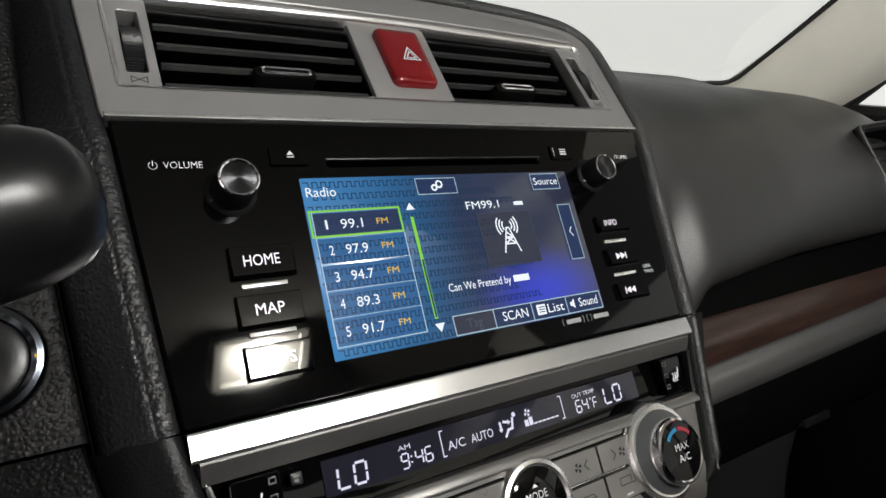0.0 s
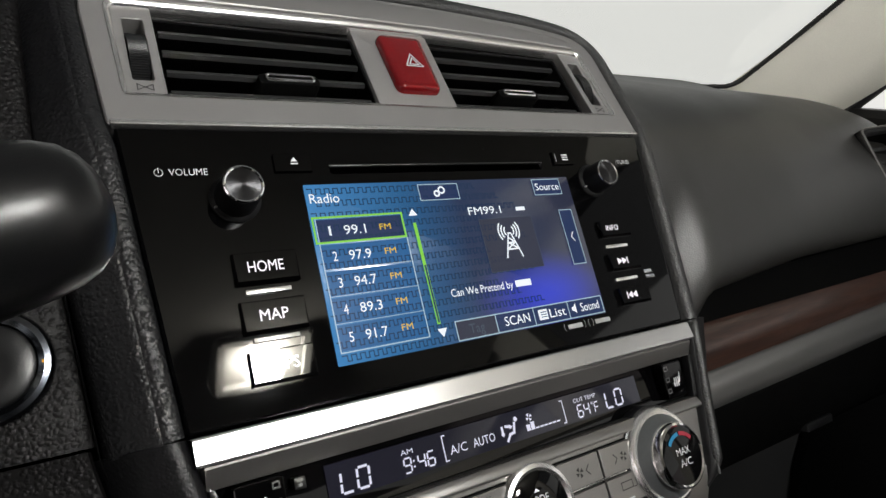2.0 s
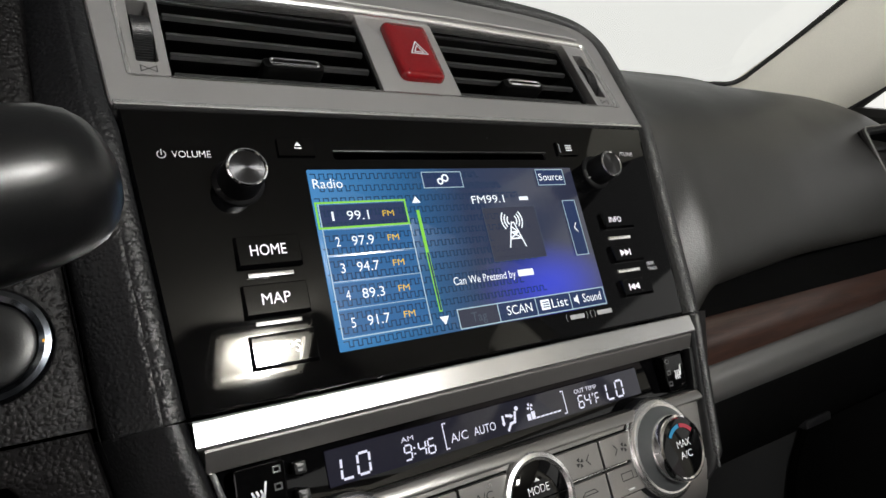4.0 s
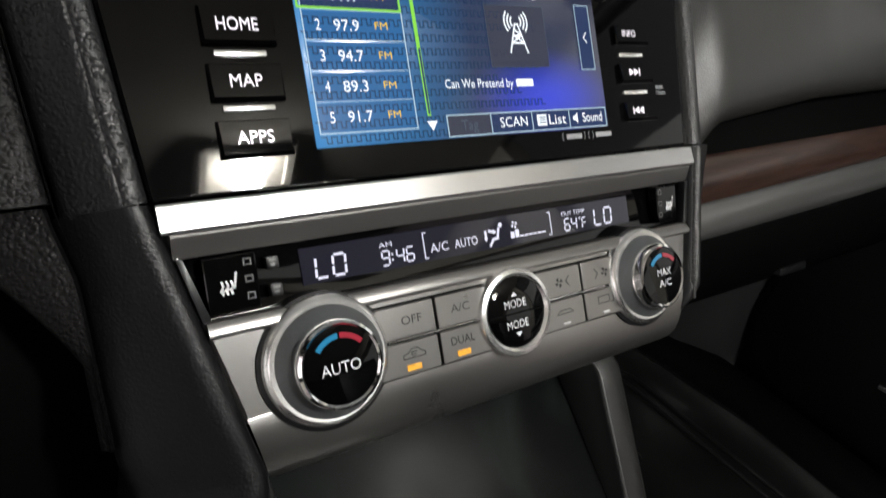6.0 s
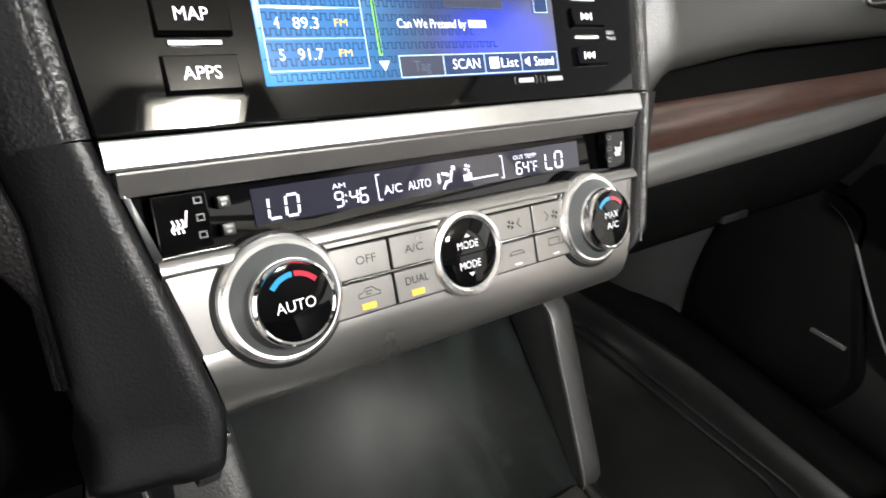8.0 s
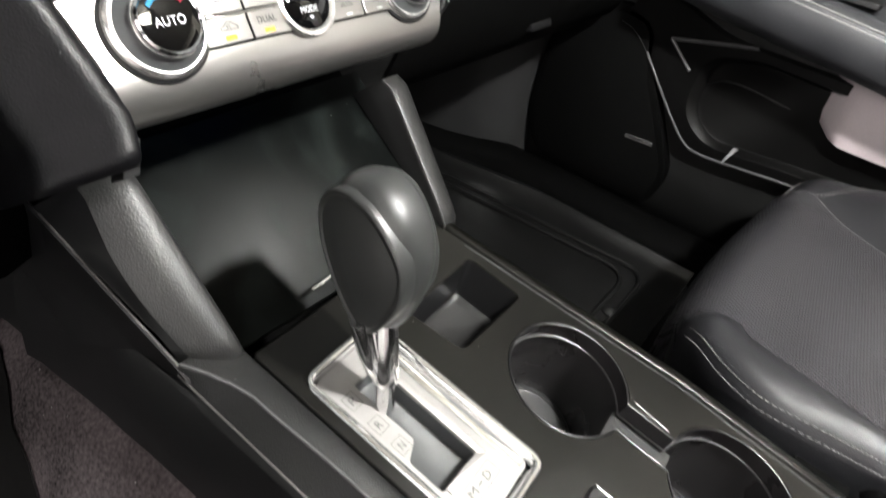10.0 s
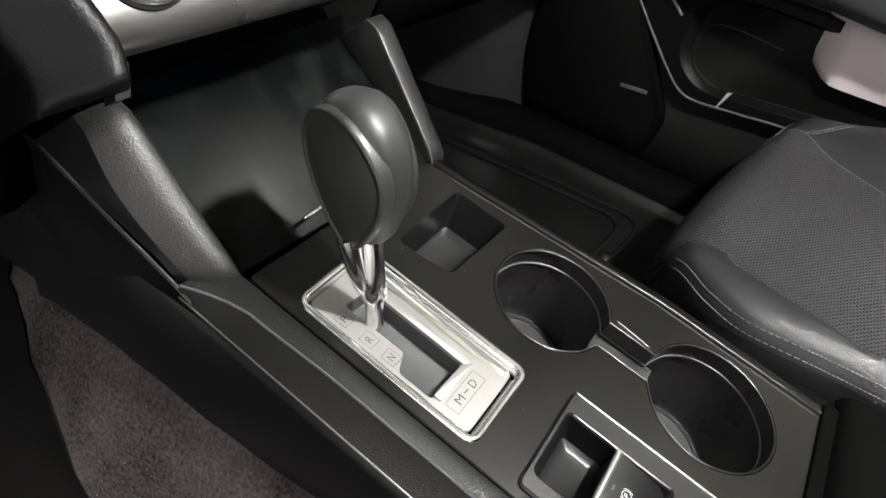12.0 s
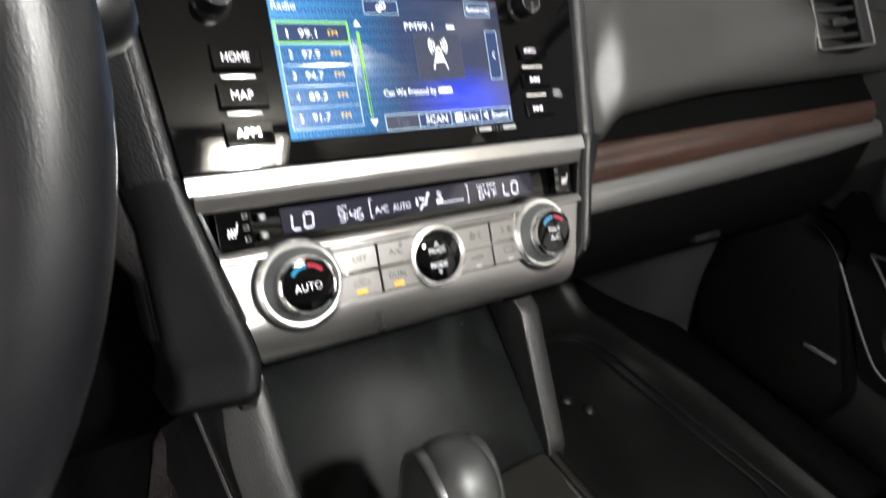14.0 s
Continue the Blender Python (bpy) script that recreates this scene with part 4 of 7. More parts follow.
        for j in range(3):
            lx, ly = (-0.1094 if s < 0 else 0.1074), -0.0761 - j * 0.0060
            part("indicator", plate(rect(lx - 0.0015, ly - 0.0013, lx + 0.0015, ly + 0.0013, 0.0003), [rect(lx - 0.0009, ly - 0.0007, lx + 0.0009, ly + 0.0007, 0.0002)], 0.0006, 0.0011, 0.0001), KICK, sw, "tiny framed indicator")
        tilt = Matrix.Translation((0, -0.0830, 0)) @ pose(0, 0, -0.0004, 5, 0, 0) @ Matrix.Translation((0, 0.0830, 0))
        for o in (sw, *sw.children):
            o.data.transform(tilt)
    for y in (-0.0782, -0.0880):
        lamp = part("small_lamp", slab(rect(-0.1021, y - 0.0022, -0.0977, y + 0.0022, 0.0005), -0.006, -0.0016, 0.0004), SMOOTH, t, "small square black indicator")
        part("mark", flat([rect(-0.1012, y + 0.0006, -0.0986, y + 0.0015, 0.0002), rect(-0.1010, y - 0.0012, -0.0992, y - 0.0002, 0.0002)], -0.0013), KICK, lamp)
    # keys in two rows
    names = {(-0.0662, -0.0393, 0): "OFF", (-0.0388, -0.0128, 0): "A/C", (-0.0668, -0.0393, 1): "car", (-0.0388, -0.0118, 1): "DUAL", (0.0155, 0.0424, 0): "fan", (0.0429, 0.0690, 0): "fan2", (0.0150, 0.0424, 1): "front", (0.0429, 0.0694, 1): "rear"}
    for (x0, x1, row), what in names.items():
        y1 = -0.1030 if row == 0 else -0.1178
        y0 = y1 - 0.0136
        k = part("climate_key", slab(rect(x0 + 0.0003, y0 + 0.0002, x1 - 0.0003, y1 - 0.0002, 0.0010), -0.002, 0.0020, 0.0009), SILVER, t, "satin silver key with dark print", sharp=18)
        zk, cx, cy = 0.0023, (x0 + x1) / 2, (y0 + y1) / 2
        if what in ("OFF", "A/C", "DUAL"):
            w = {"OFF": 0.0092, "A/C": 0.0094, "DUAL": 0.0118}[what]
            yy = cy + (0.0018 if what == "DUAL" else 0.0004)
            cx = {"OFF": -0.0505, "A/C": -0.0272, "DUAL": -0.0280}[what]
            lettering(what, cx - w / 2, cx + w / 2, yy, 0.0034, zk, DARKINK, k)
        elif what == "car":
            c = (-0.0515, cy + 0.0012)
            part("recirculation_mark", strokes([[(c[0] - 0.0050, c[1] - 0.0010), (c[0] - 0.0048, c[1] + 0.0004), (c[0] - 0.0026, c[1] + 0.0010), (c[0] - 0.0012, c[1] + 0.0024), (c[0] + 0.0018, c[1] + 0.0024), (c[0] + 0.0034, c[1] + 0.0008), (c[0] + 0.0050, c[1] + 0.0002), (c[0] + 0.0050, c[1] - 0.0012), (c[0] - 0.0050, c[1] - 0.0012)], [(c[0] + 0.0012, c[1] + 0.0010), (c[0] - 0.0012, c[1] + 0.0010), (c[0] - 0.0012, c[1] - 0.0002), (c[0] + 0.0008, c[1] - 0.0002)]], 0.0004, zk), DARKINK, k)
        elif what in ("fan", "fan2"):
            s = -1 if what == "fan" else 1
            c = 0.0300 if s < 0 else 0.0560
            bm = fan_mark(c + (-0.0018 if s < 0 else 0.0020), cy, 0.0024, zk, bmesh.new())
            q = c + (0.0034 if s < 0 else -0.0036)
            strokes([[(q - s * 0.0010, cy + 0.0022), (q + s * 0.0010, cy), (q - s * 0.0010, cy - 0.0022)]], 0.0005, zk, bm)
            part("fan_mark", bm, DARKINK, k)
        else:
            c = 0.0300 if what == "front" else 0.0560
            if what == "front":
                lines = [[(c - 0.0052, cy + 0.0002), (c - 0.0030, cy + 0.0018), (c + 0.0030, cy + 0.0018), (c + 0.0046, cy + 0.0002), (c - 0.0052, cy + 0.0002)]]
            else:
                lines = [[(c - 0.0044, cy), (c - 0.0044, cy + 0.0034), (c + 0.0030, cy + 0.0034), (c + 0.0030, cy), (c - 0.0044, cy)], [(c + 0.0038, cy - 0.0002), (c + 0.0058, cy - 0.0002), (c + 0.0058, cy + 0.0034)]]
            part("defrost_mark", strokes(lines, 0.0004, zk), DARKINK, k)
        if row == 1:
            on = what in ("car", "DUAL")
            lx = {"car": -0.0522, "DUAL": -0.0282, "front": 0.0300, "rear": 0.0560}[what]
            part("key_lamp", slab(rect(lx - (0.0032 if on else 0.0022), y0 + 0.0018, lx + (0.0032 if on else 0.0022), y0 + (0.0042 if on else 0.0026), 0.0003), 0.0012, 0.0025, 0.0003), AMBER if on else WHITEINK, k, "lit amber indicator" if on else "")
    for x0, x1 in ((-0.0674, -0.0112), (0.0146, 0.0700)):
        part("key_bed", slab(rect(x0, -0.1320, x1, -0.1024, 0.0014), -0.002, 0.0002, 0.0003), VOID, t, "dark joint round the keys")
    part("row_groove", slab(rect(-0.0668, -0.1176, 0.0694, -0.1168, 0.0002), -0.002, 0.0004, 0.0001), CHROME, t)
    m = part("mode_ring", lathe([(0.0198, -0.001), (0.0198, 0.0026), (0.0190, 0.0038), (0.0172, 0.0042), (0.0158, 0.0032)], 64, 0.0010, -0.1176), BRIGHT, t, "silver ring round the mode rocker")
    part("mode_rocker", lathe([(0.0160, 0.0), (0.0159, 0.0030), (0.0148, 0.0037), (0.006, 0.0041), (0, 0.0042)], 48, 0.0010, -0.1173), PIANO, m, "gloss black mode rocker")
    lettering("MODE", -0.0062, 0.0056, -0.1135, 0.0034, 0.0046, WHITEINK, m)
    lettering("MODE", -0.0062, 0.0056, -0.1226, 0.0034, 0.0046, WHITEINK, m)
    part("mode_arrows", flat([[(-0.0020, -0.1102), (0.0014, -0.1102), (-0.0003, -0.1085)], [(-0.0020, -0.1262), (0.0014, -0.1262), (-0.0003, -0.1280)]], 0.0046), WHITEINK, m)
    part("rocker_split", slab(rect(-0.0140, -0.1181, 0.0160, -0.1176, 0.0001), 0.003, 0.0045, 0.0001), VOID, m)
    big_knob(-0.0862, -0.1172, t, ["AUTO"])
    big_knob(0.0862, -0.1172, t, ["MAX", "A/C"])
    return t


vent_panel()
head_unit()
climate_panel()


# ---- the cabin's shell ----
def boxed(x0, y0, z0, x1, y1, z1, r=0.004):
    return slab(rect(x0, y0, x1, y1, r), z0, z1, min(r, 0.004))


def shell():
    """Floor, headliner, pillars, windscreen, side glass and the white studio outside."""
    alone("ground", slab(rect(-60, -60, 60, 60, 0.1), -0.45, -0.35, 0.0), STUDIO, "white studio floor under the car", "floor", kind="structure")
    # the studio's white wall, curved round the car's front; its brightness is emission
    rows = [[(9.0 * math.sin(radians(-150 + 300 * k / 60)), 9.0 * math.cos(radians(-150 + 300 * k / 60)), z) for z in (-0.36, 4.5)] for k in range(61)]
    alone("backdrop", loft(rows), BACKDROP, "white studio wall round the car, glowing by itself", "backdrop", kind="structure", sharp=80)
    rows = []
    for k in range(25):
        y = -2.1 + 2.75 * k / 24
        lift = 0.18 * max(0, (y - 0.28) / 0.37) ** 1.5
        rows.append([(x, y, 0.06 + lift + 0.13 * max(0.0, 1 - abs(x) / 0.13) ** 0.7 * (1 if y < 0.2 else 0.6)) for x in (-0.76, -0.6, -0.45, -0.3, -0.2, -0.15, -0.11, -0.06, 0, 0.06, 0.11, 0.15, 0.2, 0.3, 0.45, 0.6, 0.76)])
    alone("floor", thick(loft(rows), 0.01), DARKCARPET, "black cabin carpet", "carpet", kind="structure", sharp=80)
    # roof lining, falling to the windscreen's head and to the rear
    rows = []
    for k in range(17):
        y = -2.1 + 1.95 * k / 16
        h = 1.19 - 0.035 * ((y + 1.0) / 1.0) ** 2
        rows.append([(x, y, h - 0.05 * (abs(x) / 0.6) ** 3) for x in (-0.62, -0.5, -0.35, -0.2, 0, 0.2, 0.35, 0.5, 0.62)])
    alone("ceiling", thick(loft(rows), 0.02), BEIGE, "beige cloth roof lining", "headliner", kind="structure", sharp=80)
    # windscreen
    low, high = [], []
    for k in range(13):
        x = -0.70 + 1.40 * k / 12
        low.append((x, 0.56 - 0.42 * x * x, 0.705 - 0.02 * x * x))
        high.append((x * 0.86, -0.12 - 0.10 * x * x, 1.165 - 0.06 * x * x))
    w = alone("window_1", thick(loft([low, high]), 0.004), GLASS, "clear windscreen over the dashboard", "windscreen", kind="structure", sharp=80)
    w.visible_shadow = False
    # the dashboard's ledge under the glass
    for s in (-1, 1):
        side = "east" if s > 0 else "west"
        # windscreen pillar: beige trim from the dash's corner up to the roof
        rows = []
        for k in range(9):
            t = k / 8
            base = Vector((0.665, 0.312, 0.735)).lerp(Vector((0.575, -0.16, 1.135)), t) + Vector((-0.016, 0.004, 0.003)) * max(0.0, 1 - t / 0.3) ** 1.5
            inner, outer = base, base + Vector((0.045, -0.115, -0.03))
            mid = (inner + outer) / 2 + Vector((-0.022, -0.012, 0.012))
            row = [base + Vector((0.010, 0.004, -0.004)), inner, inner.lerp(mid, 0.55) + Vector((-0.006, 0, 0.002)), mid, mid.lerp(outer, 0.5) + Vector((-0.006, 0, 0)), outer, outer + Vector((0.03, 0.02, 0.0))]
            rows.append([(s * p.x, p.y, p.z) for p in row])
        p = alone("trim" if s > 0 else "trim_west", thick(loft(rows), 0.003), PILLAR, "beige cloth-covered windscreen pillar trim", "pillar", kind="structure", sharp=70)
        seal = smooth_line([(s * 0.615, 0.314, 0.7468), (s * 0.630, 0.298, 0.7486), (s * 0.639, 0.287, 0.7553), (s * 0.643, 0.276, 0.7655), (s * 0.641, 0.238, 0.7980), (s * 0.634, 0.180, 0.8475), (s * 0.620, 0.0785, 0.9335), (s * 0.597, -0.0395, 1.0335), (s * 0.5745, -0.1575, 1.1335)], 5)
        alone("trim_seal", tube(seal, 0.0032, 8), SEAL, "black windscreen edge seal", "seal", kind="structure")
        arc = [(s * 0.702, 0.182, 0.726), (s * 0.703, 0.172, 0.738), (s * 0.702, 0.150, 0.760), (s * 0.694, 0.10, 0.800), (s * 0.655, 0.0, 0.890), (s * 0.62, -0.14, 1.02)]
        alone("trim_side_seal", tube(smooth_line(arc, 6), 0.0085, 10), SEAL, "black rubber door seal beside the pillar", "seal", kind="structure")
        # door frame round the side window
        frame_pts = [(s * 0.735, 0.215, 0.715), (s * 0.728, 0.165, 0.765), (s * 0.700, 0.02, 0.905), (s * 0.655, -0.16, 1.055), (s * 0.630, -0.40, 1.115), (s * 0.62, -0.62, 1.13)]
        alone("door_frame", tube(smooth_line(frame_pts, 6), 0.021, 10), SEAL, "black window frame with rubber seal", "window frame", kind="structure")
        alone("pillar", loft([[(s * 0.71, -0.60, 0.40), (s * 0.71, -0.76, 0.40), (s * 0.76, -0.76, 0.40), (s * 0.76, -0.60, 0.40)], [(s * 0.70, -0.60, 0.74), (s * 0.70, -0.74, 0.74), (s * 0.75, -0.74, 0.74), (s * 0.75, -0.60, 0.74)], [(s * 0.60, -0.62, 1.14), (s * 0.60, -0.72, 1.14), (s * 0.65, -0.72, 1.14), (s * 0.65, -0.62, 1.14)]], True, True), BEIGE, "beige door pillar", "pillar", kind="structure")
        alone("rear_side", boxed(s * 0.74 - 0.02, -2.12, 0.05, s * 0.74 + 0.02, -0.70, 0.74), LITPALE, "pale rear door panel", "wall", kind="structure")
        alone("rear_rail", boxed(s * 0.70 - 0.06, -2.12, 1.03, s * 0.70 + 0.06, -0.70, 1.16), BEIGE, "beige roof rail over the rear window", "trim", kind="structure")
        alone("rear_pillar", boxed(s * 0.74 - 0.02, -2.12, 0.74, s * 0.74 + 0.02, -1.72, 1.03), BEIGE, "beige rear pillar", "pillar", kind="structure")
    alone("wall_rear", boxed(-0.76, -2.16, 0.05, 0.76, -2.10, 0.86), GLOVE, "dark rear wall of the cabin", "wall", kind="structure")
    alone("window_rear", loft([[(x, -2.13, 0.86), (x, -1.95, 1.19)] for x in (-0.76, -0.4, 0, 0.4, 0.76)]), VOID, "dark tinted rear window", "window", kind="structure")
    alone("wall_front", boxed(-0.76, 0.64, 0.02, 0.76, 0.68, 0.76), LOWER, "dark bulkhead behind the dashboard", "wall", kind="structure")


shell()


# ---- dome lamp ----
def dome_lamp():
    m = look((0.118, -0.675, 1.150), (0.118, -0.60, 0.6))
    t = thing("dome_lamp", "beige roof lamp with a lit white lens", "ceiling lamp", m)
    # local z points back up, so the lens faces -z
    part("housing", loft([[Vector((*p, z)) for p in shrunk(rect(-0.085, -0.065, 0.085, 0.065, 0.015), d)] for d, z in ((0, 0.03), (0, 0.004), (0.006, -0.004), (0.018, -0.003), (0.020, 0.004))], True, False), BEIGE, t)
    part("lens", loft([[Vector((*p, z)) for p in shrunk(rect(-0.024, -0.031, 0.024, 0.031, 0.008), d)] for d, z in ((0, 0.006), (0, -0.010), (0.003, -0.016), (0.009, -0.020))], True, True), LENS, t, "lit white lens")
    return t


dome_lamp()


# ---- dashboard ----
def lower_cheek(s):
    """The grained cheek beside the climate panel, on the side s."""
    rows = []
    for v in (-0.0535, -0.075, -0.10, -0.120, -0.130, -0.137, -0.142, -0.146, -0.149, -0.1500) + ((-0.156, -0.161, -0.165, -0.168, -0.171, -0.1730) if s < 0 else ()):
        if s < 0:
            w = 0.0285 + 0.0125 * min(1.0, max(0.0, (-0.075 - v) / 0.06))
            prof = [(0.0004, -0.012), (0.0004, 0.0002), (0.0014, 0.0022), (0.0040, 0.0034), (0.0085, 0.0032), (0.0135, 0.0010), (0.0185, -0.0030), (0.78 * w, -0.0085), (0.92 * w, -0.0140), (w, -0.0200), (w + 0.0005, -0.06), (w, -0.10)]
            q, flare = min(1.0, max(0.0, (-0.168 - v) / 0.005)), 0.45 * max(0.0, -0.152 - v)
            prof = [(a + flare, b - 0.006 * q * q) for a, b in prof]
        else:
            k = max(0.30, 1 - (-0.0535 - v) / 0.115)
            prof = [(0.0004, -0.012), (0.0004, 0.0012), (0.0022, 0.0034), (0.0055, 0.0040), (0.011, 0.0020), (0.020 * k + 0.003, -0.003), (0.027 * k + 0.003, -0.010), (0.031 * k + 0.003, -0.024), (0.031 * k + 0.003, -0.06), (0.030 * k + 0.002, -0.10)]
            q = min(1.0, max(0.0, (-0.130 - v) / 0.020))
            prof = [(a * (1 - 0.75 * q) - 0.010 * q * q, b - 0.016 * q * q) for a, b in prof]
        rows.append([(s * (half(v) + a), v, b) for a, b in prof])
    return loft(rows)


def pad_groove(x):
    """Height of the thin groove along the pad's lower edge."""
    f = (x - 0.158) / 0.557
    return 0.604 + 0.017 * min(1.0, f / 0.35) ** 0.85 + 0.015 * f - 0.024 * min(1.0, max(0.0, 1 - (x - 0.205) / 0.024)) ** 2


def dash_pad():
    """The padded upper dash on the passenger's side, with its rolled lower lip."""
    rows = []
    for k in range(57):
        x = 0.158 + (0.715 - 0.158) * k / 56
        f = (x - 0.158) / 0.557
        zl = pad_groove(x) - 0.009
        crest = 0.7355 - 0.001 * f - 0.030 * max(0, (f - 0.72) / 0.28) ** 2
        roll = 0.008 * math.exp(-((x - 0.158) / 0.03) ** 2)
        y0 = 0.012 + 0.014 * f - roll
        prof = [(y0 + 0.040, zl - 0.004), (y0 + 0.010, zl - 0.006), (y0 + 0.001, zl - 0.002), (y0, zl + 0.006), (y0 + 0.008, zl + 0.024), (y0 + 0.026, zl + 0.052), (y0 + 0.050, crest - 0.040), (y0 + 0.082, crest - 0.015), (y0 + 0.125, crest - 0.002), (y0 + 0.18, crest + 0.002), (y0 + 0.26, crest + 0.006), (0.46 - 0.17 * f, crest + 0.014)]
        rows.append([(x, p.x, p.y) for p in smooth_line([(a, b, 0) for a, b in prof], 4)])
    return loft(rows)


def dash_band(z_of, y_of, x0=0.150, x1=0.675, steps=18):
    """A strip along the dash: z_of and y_of give its profile at f from 0 to 1."""
    rows = []
    for k in range(steps + 1):
        f = k / steps
        x = x0 + (x1 - x0) * f
        rows.append([(x, y, z) for y, z in zip(y_of(f), z_of(f))])
    return loft(rows)


def dashboard():
    t = thing("dashboard", "dark grey soft-touch dashboard with wood and silver trim strips", "dashboard")
    part("upper_pad", thick(dash_pad(), 0.004), PAD, t, "padded dark grey upper dash", sharp=60)
    groove = []
    for k in range(41):
        x = 0.206 + 0.34 * (k / 40) ** 1.6
        f = (x - 0.158) / 0.557
        groove.append((x, 0.012 + 0.014 * f - 0.008 * math.exp(-((x - 0.158) / 0.03) ** 2) + 0.0012, pad_groove(x)))
    part("groove", tube(groove, 0.0013, 8), VOID, t, "thin dark groove")
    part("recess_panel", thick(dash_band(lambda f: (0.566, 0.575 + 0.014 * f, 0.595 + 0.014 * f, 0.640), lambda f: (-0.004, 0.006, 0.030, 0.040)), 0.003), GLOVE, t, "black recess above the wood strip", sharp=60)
    wz = lambda f: (0.549 + 0.019 * f, 0.551 + 0.019 * f, 0.562 + 0.017 * f, 0.573 + 0.016 * f, 0.576 + 0.015 * f)
    part("wood_strip", thick(dash_band(wz, lambda f: (-0.006, -0.0150 + 0.010 * f, -0.0145 + 0.010 * f, -0.0065 + 0.010 * f, 0.006), 0.152, 0.672), 0.003), WOOD, t, "dark brown wood trim strip", sharp=60)
    up, low = lambda f: 0.549 + 0.019 * f, lambda f: 0.526 + 0.0095 * f + 0.013 * f ** 4
    sz = lambda f: (up(f), up(f) - 0.0005, up(f) * 0.7 + low(f) * 0.3, up(f) * 0.4 + low(f) * 0.6, low(f) + 0.003, low(f), low(f) - 0.001)
    part("silver_strip", thick(dash_band(sz, lambda f: tuple(y + 0.010 * f for y in (-0.008, -0.0165, -0.0215, -0.0250, -0.0256, -0.0225, 0.0)), 0.152, 0.690), 0.003), STRIPSILVER, t, "satin silver trim strip", sharp=60)
    # lid and under panel have the shade below the dash in their colour
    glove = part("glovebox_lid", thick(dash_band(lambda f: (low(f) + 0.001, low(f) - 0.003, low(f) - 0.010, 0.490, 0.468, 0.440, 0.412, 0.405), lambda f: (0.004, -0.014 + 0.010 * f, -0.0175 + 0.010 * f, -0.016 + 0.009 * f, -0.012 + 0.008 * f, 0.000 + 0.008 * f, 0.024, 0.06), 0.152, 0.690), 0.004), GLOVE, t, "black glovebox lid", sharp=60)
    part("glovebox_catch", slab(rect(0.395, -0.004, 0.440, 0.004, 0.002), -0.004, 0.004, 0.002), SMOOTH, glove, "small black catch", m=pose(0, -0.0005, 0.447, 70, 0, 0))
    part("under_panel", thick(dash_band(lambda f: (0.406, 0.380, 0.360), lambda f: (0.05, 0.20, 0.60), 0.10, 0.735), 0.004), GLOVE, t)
    # cheeks of the centre stack: a coarse-grained lip and a soft shoulder, up one side, over the vents and down the other
    path = []
    rise = [-0.0525 + 0.1085 * k / 14 for k in range(15)]
    outline = vent_outline()[22:77]
    first, last = outline[0], outline[-1]
    turn = [Vector((0.1512, 0.006)).lerp(first, k / 5) for k in range(5)]
    fall = [last.lerp(Vector((-0.1490, 0.006)), (k + 1) / 5) for k in range(5)]
    up_s, up_v = STACK.to_3x3() @ Vector((0, 0, 1)), VENTS.to_3x3() @ Vector((0, 0, 1))
    path += [(STACK @ Vector((half(v), v, 0.0)), up_s, 0.0) for v in rise]
    path += [(VENTS @ Vector((q.x, q.y, 0.002)), up_v, 1.0) for q in turn + outline + fall]
    path += [(STACK @ Vector((-half(v), v, 0.0)), up_s, 0.0) for v in reversed(rise)]
    lip, shoulder = [], []
    for q in range(len(path)):
        near = path[max(0, q - 3):q + 4]
        c = path[q][0]
        n = sum((e[1] for e in near), Vector()).normalized()
        d = (path[min(len(path) - 1, q + 2)][0] - path[max(0, q - 2)][0]).normalized()
        o = d.cross(n).normalized()
        side = min(1.0, abs(o.x) * 1.1) ** 2
        edge = [(0.0003, -0.012), (0.0003, 0.0014), (0.0012, 0.0030), (0.0030, 0.0040), (0.0052, 0.0040), (0.0068, 0.0030), (0.0074, 0.0012)]
        body = [(0.0070, -0.001), (0.0078, 0.0018), (0.0105, 0.0016), (0.0130 + 0.003 * side, -0.0030), (0.0165 + 0.0055 * side, -0.0085 + 0.001 * side), (0.0185 + 0.006 * side, -0.015), (0.020 + 0.005 * side, -0.05), (0.020 + 0.005 * side, -0.15)]
        if q > len(path) // 2 + 8:
            edge = [(0.0003, -0.012), (0.0003, 0.0006), (0.0010, 0.0020), (0.0026, 0.0030), (0.0048, 0.0034), (0.0064, 0.0032), (0.0076, 0.0027)]
            body = [(0.0074, 0.0024), (0.0078, 0.0026), (0.0105, 0.0014)] + body[3:]
        lip.append([c + o * e + n * w for e, w in edge])
        shoulder.append([c + o * e + n * w for e, w in body])
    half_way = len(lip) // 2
    # one lip in two tones: the right half's light is put into its grey
    part("edge_lip", thick(loft(lip[:half_way + 1]), 0.001), LIPVINYL, t, "coarse-grained lip beside radio and vents, lit side painted grey", sharp=70)
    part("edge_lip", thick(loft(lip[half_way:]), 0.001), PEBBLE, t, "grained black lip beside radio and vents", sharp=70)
    part("shoulder", thick(loft(shoulder), 0.001), PEBBLE, t, "grained black shoulder round radio and vents", sharp=70)
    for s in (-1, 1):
        # left cheek takes a darker vinyl, with its shade put into the colour
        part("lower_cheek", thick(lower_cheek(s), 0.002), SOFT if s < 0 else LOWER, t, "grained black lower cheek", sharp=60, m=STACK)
        if s < 0:
            continue
        bead = [STACK @ Vector((s * (half(v) + 0.0042), v, 0.0032)) for v in (-0.136, -0.12, -0.09, -0.055)]
